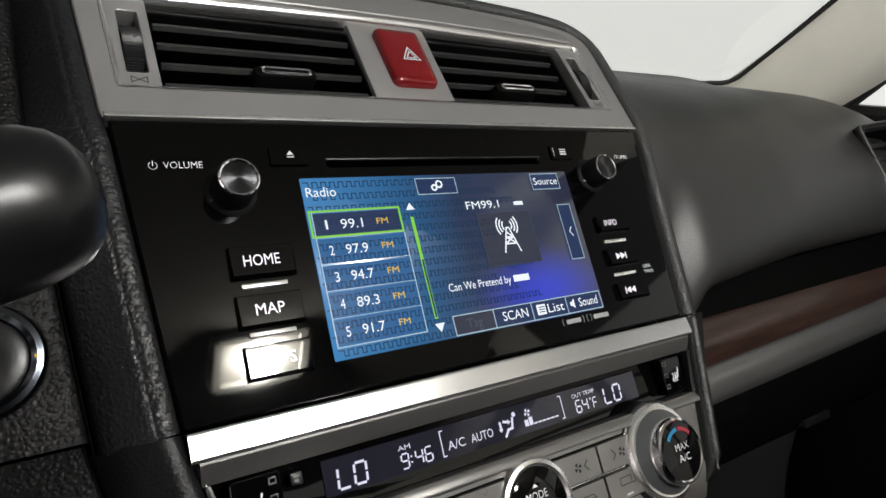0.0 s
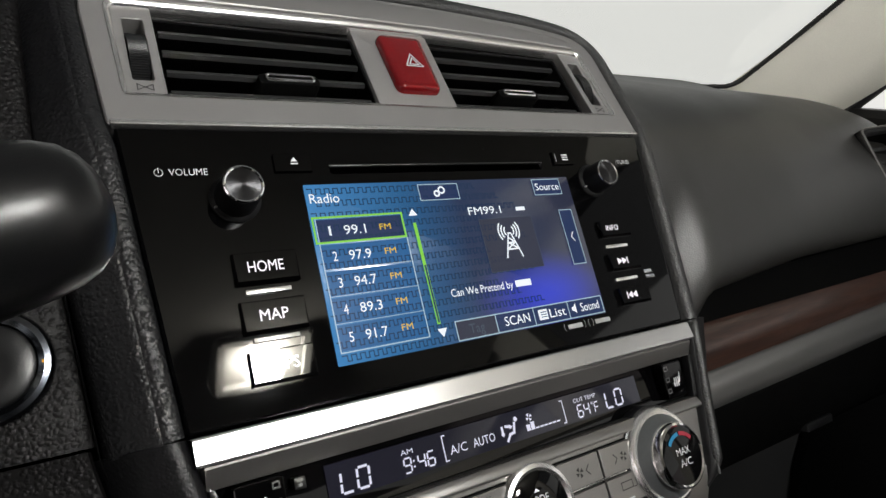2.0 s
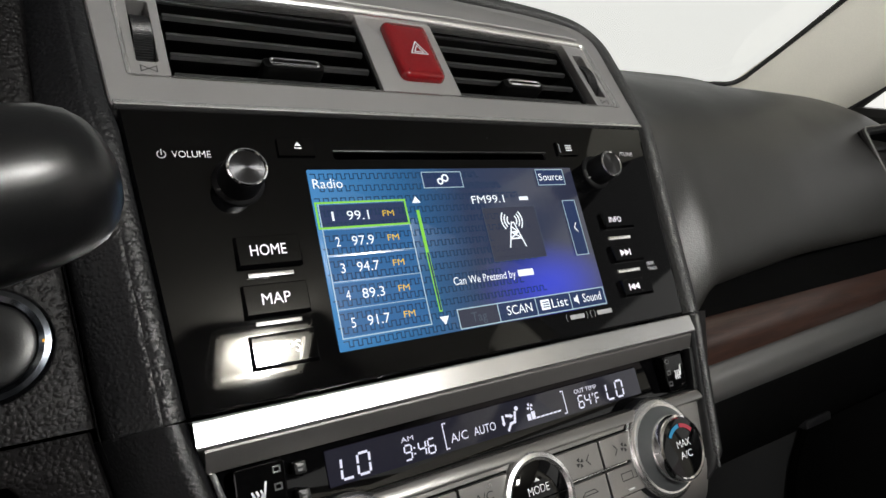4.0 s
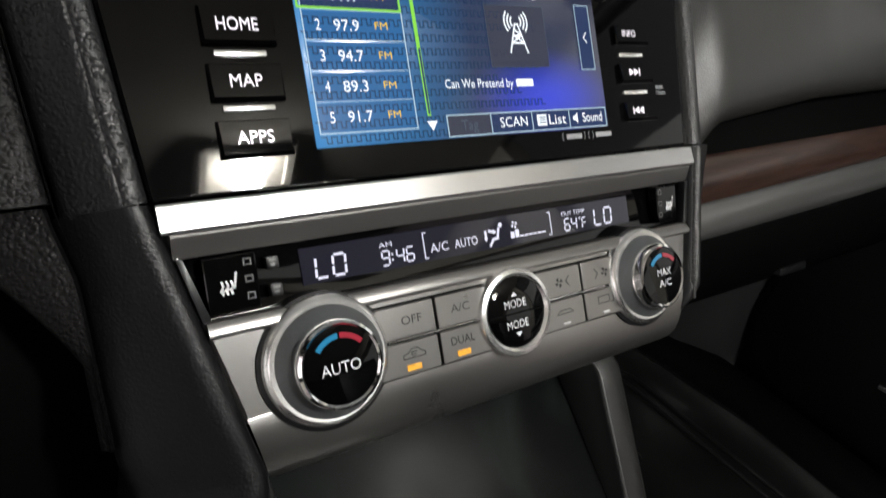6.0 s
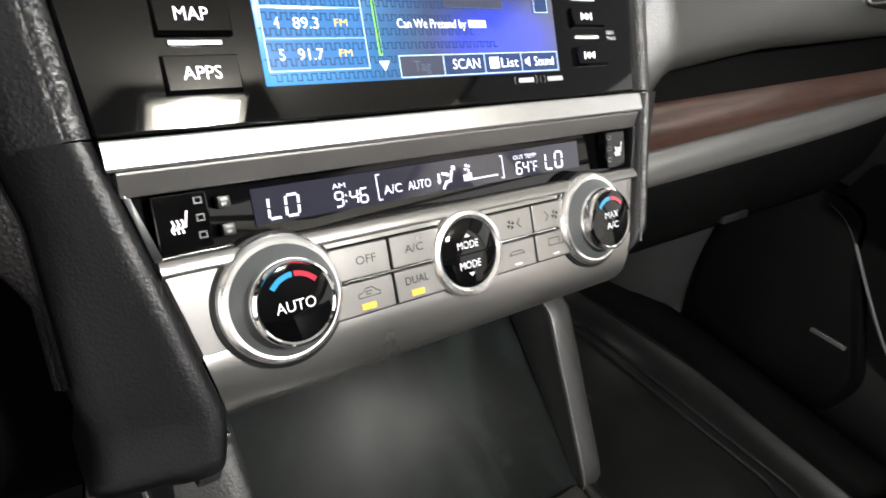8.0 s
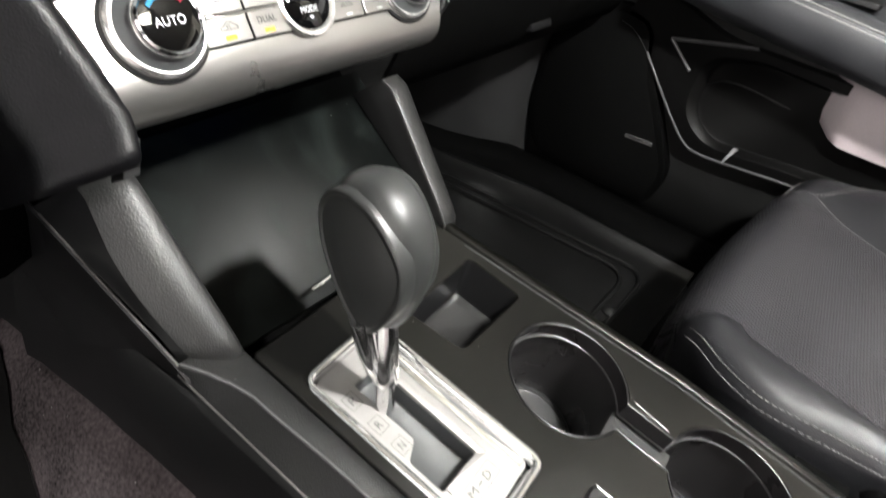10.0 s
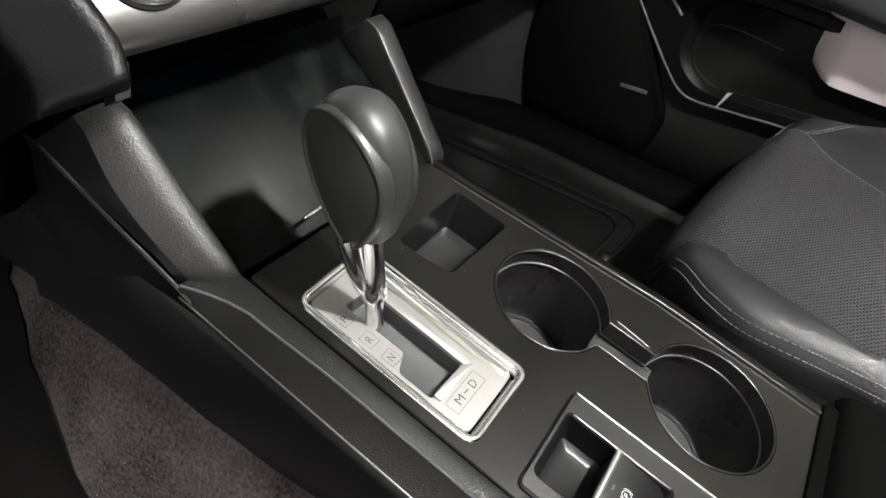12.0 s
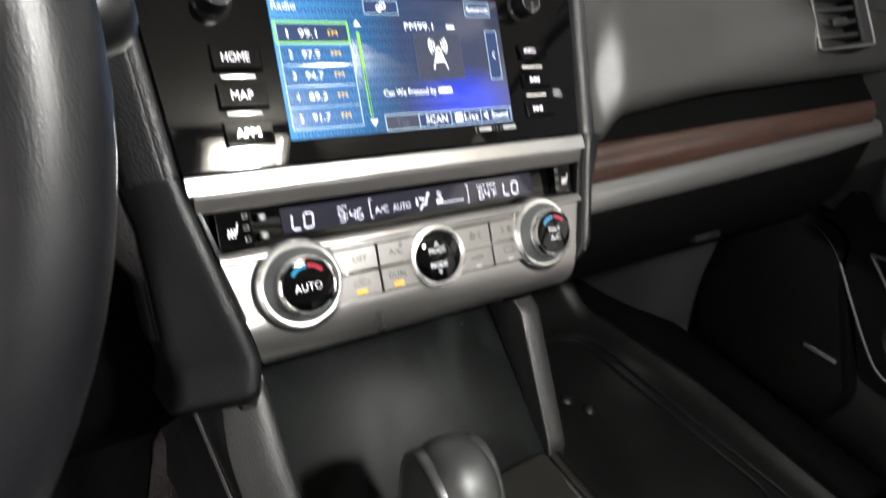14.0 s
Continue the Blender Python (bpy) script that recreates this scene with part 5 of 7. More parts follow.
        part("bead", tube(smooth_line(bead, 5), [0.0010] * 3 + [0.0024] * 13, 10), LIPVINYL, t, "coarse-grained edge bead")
    part("dash_top", thick(loft([[(x, y, z - 0.02 * (abs(x) / 0.2) ** 2) for x in (-0.19, -0.12, -0.06, 0, 0.06, 0.12, 0.19)] for y, z in ((0.112, 0.755), (0.13, 0.768), (0.2, 0.768), (0.5, 0.75))]), 0.004), PAD, t, "dark dash top behind the vents", sharp=60)
    # driver's side of the dash
    dp = []
    for j, v in enumerate((0.130, 0.10, 0.05, 0.0, -0.03, -0.0485)):
        x0 = half(min(v, 0.066)) + 0.0262
        dp.append([(-x, v, w) for x, w in ((x0 - 0.0005, -0.05), (x0 - 0.0002, -0.0160), (x0 + 0.0010, -0.0138), (x0 + 0.004, -0.0132), (x0 + 0.03, -0.0148), (x0 + 0.06, -0.020), (x0 + 0.12, -0.04), (x0 + 0.5, -0.10))])
    part("driver_panel", thick(loft(dp), 0.002), DRIVERLEA, t, "grained black panel beside the steering wheel", sharp=60, m=STACK)
    kp = []
    for k in range(15):
        v = -0.0496 - 0.082 * k / 14
        x0 = half(v) + 0.0278 + 0.0125 * min(1.0, max(0.0, (-0.075 - v) / 0.06))
        x1 = max(x0 + 0.004, 0.26 if v > -0.060 else 0.1545 + 0.0265 * max(0.0, (v + 0.122) / 0.050) ** 1.35)
        drop = 0.30 * max(0.0, x1 - 0.19)
        kp.append([(-x, v, w) for x, w in ((x0 - 0.0005, -0.08), (x0, -0.0175), (x0 + 0.0012, -0.0150), (x0 + 0.35 * (x1 - x0), -0.0160 - 0.3 * drop), (x1 - 0.0015, -0.0185 - drop), (x1, -0.0205 - drop), (x1 - 0.001, -0.08))])
    part("knee_panel", thick(loft(kp), 0.002), DRIVERLEA, t, "black knee panel under the steering wheel", sharp=60, m=STACK)
    part("knee_bolster", thick(loft([[(-0.135, y + 0.012, z), (-0.16, y, z), (-0.28, y, z), (-0.52, y, z), (-0.70, y + 0.04, z)] for y, z in ((0.03, 0.60), (0.004, 0.57), (-0.004, 0.50), (-0.002, 0.43), (0.010, 0.395), (0.06, 0.375), (0.60, 0.36))]), 0.003), GLOVE, t, "black knee bolster under the steering column", sharp=60)
    part("panel_seam", tube([STACK @ Vector((-half(v) - 0.0258, v, -0.0136)) for v in (0.02, 0.0, -0.02, -0.04, -0.0525, -0.061)], 0.0003, 6), GLOVE, t, "thin seam edge")
    part("cluster_hood", thick(loft([[(-0.176, 0.10 - 0.04 * q, 0.62 + 0.25 * q), (-0.19, 0.02 - 0.02 * q, 0.70 + 0.15 * q), (-0.33, 0.0, 0.72 + 0.14 * q), (-0.50, 0.02, 0.70 + 0.14 * q), (-0.56, 0.08, 0.62 + 0.2 * q)] for q in (0.55, 0.8, 1.0)] + [[(-0.176, 0.5, 0.80), (-0.19, 0.5, 0.82), (-0.33, 0.5, 0.83), (-0.50, 0.5, 0.82), (-0.56, 0.5, 0.80)]]), 0.004), PAD, t, "dark hood over the instruments", sharp=60)
    # passenger's end vent
    vm = basis((0.5285, 0.0270, 0.6430), (0.060, -0.0225, 0.013), (0.0, 0.0505, 0.066))
    frame_out = rounded([(0.0, 0.0), (0.068, 0.0), (0.066, 0.083), (0.0, 0.083)], 0.005)
    mouth = rounded([(0.005, 0.006), (0.054, 0.006), (0.053, 0.075), (0.005, 0.075)], 0.003)
    v = part("end_vent", plate(frame_out, [mouth], -0.022, 0.006, 0.002), SMOOTH, t, "black air vent at the end of the dash", m=vm)
    part("duct", well(mouth, 0.002, -0.03, 0.002), VOID, v, m=vm)
    for k in range(4):
        y = 0.0155 + 0.0145 * k
        part("slat", slab(rect(0.0055, y - 0.0022, 0.0530, y + 0.0022, 0.0008), -0.016, 0.003, 0.0015), SMOOTH, v, m=vm)
    part("tab", slab(rect(0.020, 0.025, 0.038, 0.034, 0.002), -0.004, 0.008, 0.002), SMOOTH, v, m=vm)
    part("vent_trim", plate(frame_out, [shrunk(frame_out, 0.0025)], 0.0, 0.0075, 0.0008), SILVER, v, "thin silver surround", m=vm)
    part("screen_seal", tube(smooth_line([(0.18, 0.455, 0.7590), (0.35, 0.400, 0.7535), (0.5046, 0.354, 0.7479), (0.567, 0.335, 0.7462), (0.615, 0.314, 0.7468)], 6), 0.0026, 8), SEAL, t, "black windscreen foot seal")
    return t


dashboard()


def start_button():
    m = STACK @ pose(-0.1915, -0.0160, -0.0145, 0, -4, 0)
    t = thing("start_button", "round black engine start button with a bright ring", "start button", m)
    part("ring", lathe([(0.0198, 0.0), (0.0196, 0.0024), (0.0186, 0.0038), (0.0168, 0.0042), (0.0150, 0.0032), (0.0146, 0.0010)], 56), DARKCHROME, t, "dark chrome ring")
    part("cap", lathe([(0.0146, 0.0), (0.0143, 0.0022), (0.0130, 0.0030), (0.0060, 0.0024), (0, 0.0022)], 48), SMOOTH, t, "black push cap")
    part("indicator", lathe([(0.0008, 0.0036), (0.0007, 0.0040), (0, 0.0042)], 12, 0.0166, -0.001), AMBER, t, "tiny amber lamp")


start_button()


# ---- steering wheel and stalk ----
def steering_wheel():
    c, n = Vector((-0.3640, -0.1680, 0.7130)), Vector((0.0, -0.906, 0.423)).normalized()
    m = basis(c, (1, 0, 0), Vector((0, n.z, -n.y)))
    t = thing("steering_wheel", "black leather steering wheel", "steering wheel", m)
    R, r, rows = 0.1735, 0.0160, []
    for k in range(97):
        a = 2 * math.pi * k / 96
        rows.append([((R + r * math.cos(b)) * math.cos(a), (R + r * math.cos(b)) * math.sin(a), r * 0.92 * math.sin(b)) for b in (2 * math.pi * j / 20 for j in range(20))])
    part("rim", loft(rows, True), WHEEL, t, "thick black leather rim", sharp=80)
    part("hub", lathe([(0.062, -0.05), (0.070, -0.03), (0.062, -0.012), (0.03, -0.006), (0, -0.005)], 40), SMOOTH, t)
    for a in (0, 180, 270):
        q = radians(a)
        part("spoke", tube([(0.06 * math.cos(q), 0.06 * math.sin(q), -0.024), (0.12 * math.cos(q), 0.12 * math.sin(q), -0.018), (0.174 * math.cos(q), 0.174 * math.sin(q), -0.002)], [0.022, 0.016, 0.012], 12, flat=0.5), SMOOTH, t)
    return t


steering_wheel()


def wiper_stalk():
    t = thing("wiper_stalk", "black wiper stalk with a rounded end", "stalk")
    tip = Vector((-0.1602, -0.1090, 0.7070))
    d = Vector((-0.95, -0.16, -0.20)).normalized()
    prof = [(0.0, 0.0012), (0.0003, 0.0036), (0.0012, 0.0066), (0.0028, 0.0092), (0.0052, 0.0113), (0.0085, 0.0126), (0.0130, 0.0134), (0.020, 0.0140), (0.030, 0.0145), (0.046, 0.0147), (0.052, 0.0120), (0.075, 0.0085), (0.15, 0.0085)]
    part("end_cap", tube([tip + d * a for a, _ in prof[:8]], [r for _, r in prof[:8]], 32), STALK, t, "smooth black domed end", sharp=50)
    part("handle", tube([tip + d * a for a, _ in prof[7:]], [r for _, r in prof[7:]], 32), STALK, t, "smooth black handle", sharp=50)
    col = thing("steering_column", "black steering column shroud", "steering column")
    part("shroud", loft([[(-0.357 + 0.062 * math.cos(b) * k, y, z + 0.05 * math.sin(b) * k) for b in (2 * math.pi * j / 24 for j in range(24))] for y, z, k in ((-0.06, 0.648, 0.9), (-0.045, 0.640, 1.05), (0.0, 0.62, 1.15), (0.05, 0.595, 1.15))], True, True), SMOOTH, col, sharp=50)


wiper_stalk()


# ---- centre console ----
def cups_outline():
    (ax, ay, ar), (bx, by, br), (l, r) = (0.0685, 0.028, 0.0455), (0.075, -0.101, 0.0485), (0.056, 0.083)
    out = []
    a0, a1 = math.atan2(-0.0431, r - ax), math.atan2(-0.0437, l - ax) + 2 * math.pi
    out += [Vector((ax + ar * math.cos(a0 + (a1 - a0) * j / 40), ay + ar * math.sin(a0 + (a1 - a0) * j / 40))) for j in range(41)]
    b0, b1 = math.atan2(0.0446, l - bx), math.atan2(0.0478, r - bx) + 2 * math.pi
    out += [Vector((bx + br * math.cos(b0 + (b1 - b0) * j / 40), by + br * math.sin(b0 + (b1 - b0) * j / 40))) for j in range(41)]
    return out


def centre_console():
    t = thing("centre_console", "dark centre console with cup holders and an open tray", "centre console", CONSOLE)
    pocket = rounded([(0.0275, 0.0950), (0.1020, 0.0910), (0.1015, 0.1400), (0.0230, 0.1400)], 0.006, 6)
    gate = rect(-0.0650, 0.0150, -0.0040, 0.1490, 0.008)
    brake = rect(-0.0680, -0.1360, 0.0080, -0.0200, 0.004)
    cups = cups_outline()
    edge = rounded([(-0.0775, -0.36), (0.1330, -0.36), (0.1320, -0.10), (0.1240, 0.02), (0.1120, 0.160), (0.1100, 0.1780), (-0.0760, 0.1840)], [0.002, 0.002, 0.05, 0.05, 0.01, 0.004, 0.004], 5)
    part("top_plate", plate(edge, [pocket, gate, brake, cups], -0.006, 0.0, 0.0010), OLIVE, t, "dark satin top plate with fine dust")
    part("tray", well(pocket, -0.0012, -0.034, 0.007, 0.009), RUBBER, t, "open rubber-lined tray")
    # cup holders: shared upper wall, two round cups, the link between them
    bm = bmesh.new()
    bridge(bm, ring_of(bm, cups, -0.0012), ring_of(bm, shrunk(cups, 0.0006), -0.0180))
    part("cup_surround", bm, CUPS, t, "black wall round both cup holders")
    lip = [Vector((p.x, p.y, -0.0006)) for p in shrunk(cups, 0.0006)]
    part("cup_rim", tube([*lip, lip[0]], 0.0009, 8), SMOOTH, t, "glossy rounded cup rim")
    lip = [Vector((p.x, p.y, -0.0150)) for p in shrunk(cups, 0.0010)]
    part("inner_rim", tube([*lip, lip[0]], 0.0008, 8), KICK, t, "lighter inner rim of the cups")
    bright = [(0.1085 + 0.020 * min(1, max(0, (0.16 - q) / 0.20)), q, 0.0003) for q in [0.15 - 0.32 * j / 24 for j in range(25)]]
    part("edge_line", tube(bright, 0.0005, 6), DARKRING, t, "thin bright edge line")
    part("cup_link", slab(rect(0.0540, -0.0600, 0.0850, -0.0120, 0.001), -0.022, -0.0178, 0.0008), PADRUB, t)
    part("link_edge", slab(rounded([(0.0842, -0.0470), (0.0849, -0.0470), (0.0874, -0.0190), (0.0867, -0.0190)], 0.0004), -0.002, 0.0010, 0.0004), BRIGHT, t, "thin bright edge")
    for cx, cy, r in ((0.0685, 0.028, 0.0448), (0.075, -0.101, 0.0478)):
        c = part("cup_holder", lathe([(r, -0.0175), (r * 0.985, -0.026), (r * 0.93, -0.074), (r * 0.90, -0.0785), (r * 0.87, -0.080), (r * 0.84, -0.0800)], 56, cx, cy), CUPS, t, "deep black cup holder")
        part("cup_ring", lathe([(r * 0.875, -0.0790), (r * 0.872, -0.0780), (r * 0.860, -0.0778), (r * 0.856, -0.0788)], 48, cx, cy), KICK, c, "thin lighter ring")
        part("rubber_pad", lathe([(r * 0.855, -0.0805), (r * 0.85, -0.0785), (r * 0.80, -0.0775), (r * 0.78, -0.0790), (r * 0.60, -0.0790), (0, -0.0788)], 48, cx, cy), PADRUB, c, "round grey rubber floor pad")
    # grained side rails and walls
    for s in (-1, 1):
        rows = []
        for k in range(41):
            q = 0.205 - 0.565 * k / 40
            if s < 0:
                e0, e1 = -0.0780, -0.1108
                er = -0.0928 - 0.0024 * min(1.0, max(0.0, (q - 0.10) / 0.05)) - 0.0150 * min(1.0, max(0.0, (q - 0.16) / 0.045)) ** 1.6
                prof = [(e0 + 0.0004, -0.006), (e0, 0.0002), (e0 - 0.003, 0.0012), (er + 0.0022, 0.0014), (er + 0.0004, 0.0009), (er - 0.0012, -0.0012), (er * 0.5 + e1 * 0.5, -0.0066), (e1 + 0.0008, -0.0100)]
            else:
                e0 = 0.1125 + 0.020 * min(1, max(0, (0.16 - q) / 0.20))
                prof = [(e0 - 0.0006, -0.006), (e0 - 0.0002, 0.0000), (e0 + 0.0012, 0.0012), (e0 + 0.005, 0.0006), (e0 + 0.011, -0.0015), (e0 + 0.0145, -0.008)]
            rows.append([(a, q, w) for a, w in prof])
        if s < 0:
            ridge = [(r[4][0], r[4][1], r[4][2] + 0.0001) for r in rows]
            # grey tube on the worn ridge: the highlight is painted as a lighter colour
            part("rail_ridge", tube(ridge, 0.0009, 8), KICK, t, "worn ridge along the rail, its highlight put into the grey")
            part("rail_line", tube([(r[-1][0] - 0.0006, r[-1][1], r[-1][2] + 0.0002) for r in rows], 0.0006, 6), SILVER, t, "thin light edge line")
            part("rail_facet", thick(loft([r[4:] for r in rows]), 0.001), RAIL, t, "dark slanted side of the rail", sharp=60)
            rows = [r[:5] for r in rows]
        part("side_rail", thick(loft(rows), 0.001), RAIL if s < 0 else OLIVE, t, "finely grained black side rail" if s < 0 else "dark satin side rail", sharp=60)
        rows = []
        for k in range(13):
            q = 0.36 - 0.72 * k / 12
            e = -0.1104 if s < 0 else 0.1250 + 0.020 * min(1, max(0, (0.16 - q) / 0.20))
            rows.append([(e - s * 0.0015, q, (-0.0095 if s < 0 else -0.0040) if q < 0.21 else -0.02), (e + s * 0.0006, q, (-0.0110 if s < 0 else -0.0062) if q < 0.21 else -0.022), (e + s * 0.0030, q, -0.020), (e + s * 0.012, q, -0.09), (e + s * 0.018, q, -0.30)])
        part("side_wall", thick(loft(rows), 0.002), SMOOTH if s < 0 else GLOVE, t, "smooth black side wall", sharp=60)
    return t


def console_box():
    """The padded box behind the cup holders."""
    t = thing("console_box", "dark padded console box behind the cup holders", "armrest box", CONSOLE)
    out = rect(-0.080, -0.36, 0.146, -0.1740, 0.006)
    part("body", slab(out, -0.06, 0.0035, 0.003), GLOVE, t, "black plastic body")
    rows = [[(x, q, z - 0.006 * (abs(x - 0.04) / 0.12) ** 4) for x in (-0.079, -0.06, 0.0, 0.04, 0.08, 0.14, 0.159)] for q, z in ((-0.1840, 0.003), (-0.1850, 0.010), (-0.1890, 0.015), (-0.20, 0.018), (-0.28, 0.024), (-0.36, 0.026))]
    part("lid", thick(loft(rows), 0.003), GLOVE, t, "dark leather lid", sharp=60)


console_box()


centre_console()


def knee_pads():
    """Two grained pads that slope from the console up to the dash, and the lid between them."""
    d, n = Vector((0, 0.653, 0.757)), Vector((0, -0.757, 0.653))
    for s in (-1, 1):
        t = thing("knee_pad", "grained black pad sloping from console to dash", "knee pad", group="pads beside the storage lid")
        rows = []
        for k in range(15):
            f = -0.02 + 1.06 * k / 14
            c = Vector((0, -0.128, 0.377)) + d * 0.124 * f
            xi = (0.090 + 0.010 * f) if s < 0 else (0.0985 + 0.004 * f)
            xo = (0.1165 + 0.008 * f) if s < 0 else (0.1155 + 0.006 * f)
            drop = 0.0
            if f < 0.10:
                drop = 0.010 * (1 - (f + 0.02) / 0.12) ** 2
            if f > 0.94:
                drop = 0.006 * ((f - 0.94) / 0.10) ** 2
            P = [(xi + 0.001, -0.045), (xi, -0.004), (xi + 0.0015, -0.0005), (xi + 0.004, 0.0008), ((xi + xo) / 2, 0.0022), (xo - 0.005, 0.0), (xo + 0.001, -0.005), (xo + 0.005, -0.013), (xo + 0.0085, -0.028), (xo + 0.010, -0.045)]
            if s > 0:
                P = [(xi + 0.001, -0.045), (xi, -0.002), (xi + 0.001, 0.0), (xi + 0.003, 0.0006), ((xi + xo) / 2, 0.0012), (xo - 0.002, 0.0006), (xo + 0.0008, -0.0010), (xo + 0.0018, -0.006), (xo + 0.003, -0.02), (xo + 0.004, -0.045)]
            if s < 0:
                xl, wl = 0.1215 + 0.018 * f, min(-0.0150, -0.0077 - 0.0369 * max(0.0, f))
                xo = 0.1170 + 0.012 * math.sin(min(1.0, max(0.0, f) / 0.72) * math.pi / 2) - 0.003 * max(0.0, f - 0.72) / 0.28
                w0 = xo - xi
                P = P[:4] + [(xi + 0.32 * w0, 0.0010), (xi + 0.55 * w0, -0.0008), (xi + 0.78 * w0, -0.0042), (xi + 0.92 * w0, -0.0074), (xo, -0.0100), (0.6 * xo + 0.4 * xl + 0.0014, 0.4 * wl - 0.0076), (xl + 0.0004, wl)]
            slant = [0.7 * max(0.0, x - 0.100) * max(0.0, 1 - f) ** 2 if s < 0 else 0.0 for x, w in P]
            rows.append([(s * x, (c + n * (w - drop) + d * g).y, (c + n * (w - drop) + d * g).z) for (x, w), g in zip(P, slant)])
        part("cover", thick(loft([r[:9] if s < 0 else r for r in rows]), 0.001), KNEELEA if s < 0 else DOORPLA, t, sharp=60)
        if s < 0:
            part("side_skirt", thick(loft([r[8:] for r in rows]), 0.001), SMOOTH, t, "smooth black side under the pad", sharp=60)
        if s > 0:
            # lighter tube paints the lit inner edge of the pad
            part("edge_line", tube([(x - 0.0004, y - 0.0006, z) for x, y, z in (r[2] for r in rows)], 0.0009, 8), LIPVINYL, t, "thin speckled edge, its highlight painted lighter")
        # side panel under the pad, ending in a thin lit edge, and the wall down to the floor
        rows, low, rim = [], [], []
        for k in range(12):
            f = -0.10 + 1.10 * k / 11
            c = Vector((0, -0.128, 0.377)) + d * 0.124 * f
            xo = (0.1165 + 0.008 * f) if s < 0 else (0.1155 + 0.006 * f)
            xl, wl = 0.1215 + 0.018 * f, -0.0077 - 0.0369 * max(0.0, f)
            P = [(xo + 0.001, -0.0085), (xo + 0.0040, -0.0125), (0.4 * xo + 0.6 * xl + 0.001, 0.5 * wl - 0.010), (xl + 0.0006, min(wl, -0.012))]
            rows.append([(s * x, (c + n * w).y, (c + n * w).z) for x, w in P])
            e = rows[-1][-1]
            rim.append(e)
            low.append([e, (e[0] - s * 0.002, e[1] + 0.002, e[2] - 0.003), (e[0] - s * 0.001, e[1] + 0.006, e[2] - 0.05), (e[0] - s * 0.001, e[1] + 0.01, e[2] - 0.30)])
        if s > 0:
            part("side_panel", thick(loft(rows), 0.001), SMOOTH, t, "smooth black panel under the pad", sharp=60)
        if s < 0:
            for ahead in (0.06, 0.16, 0.40):
                low.append([(x - 0.02 * ahead, y + ahead, z + 0.1 * ahead) for x, y, z in low[11]])
        part("lower_wall", thick(loft(low), 0.002), SMOOTH if s < 0 else GLOVE, t, "black wall under the pad", sharp=60)
        if s < 0:
            part("rim_line", tube(rim[2:], 0.0007, 8), SILVER, t, "thin light edge")
    m = basis((0, -0.1205, 0.3780), (1, 0, 0), (0, 0.653, 0.757))
    t = thing("storage_lid", "worn dark plastic storage lid below the climate panel", "storage lid", m)
    part("panel", slab(rounded([(-0.1020, 0.000), (0.1080, 0.000), (0.1190, 0.1480), (-0.1065, 0.1480)], 0.002, 5), -0.0085, 0.0, 0.001), LIDMAT, t, "worn dark plastic panel", m=pose(0, 0, -0.0060, -17.0, -3.0, 0))
    part("pull", tube([(-0.034, 0.012, 0.004), (-0.030, 0.0122, 0.0045), (-0.016, 0.0130, 0.002)], [0.0013, 0.0016, 0.0014], 10), CHROME, t, "tiny chrome pull")
    part("backing", slab(rect(-0.125, -0.02, 0.125, 0.20, 0.004), -0.10, -0.065, 0.002), VOID, t)
    alone("corner_bracket", slab(rounded([(-0.1202, -0.1605), (-0.1278, -0.1765), (-0.1198, -0.1765), (-0.1128, -0.1612)], 0.0008), -0.020, -0.005, 0.001), LOWER, "small black filler between climate panel and pad", "trim", m=STACK, kind="structure")


knee_pads()


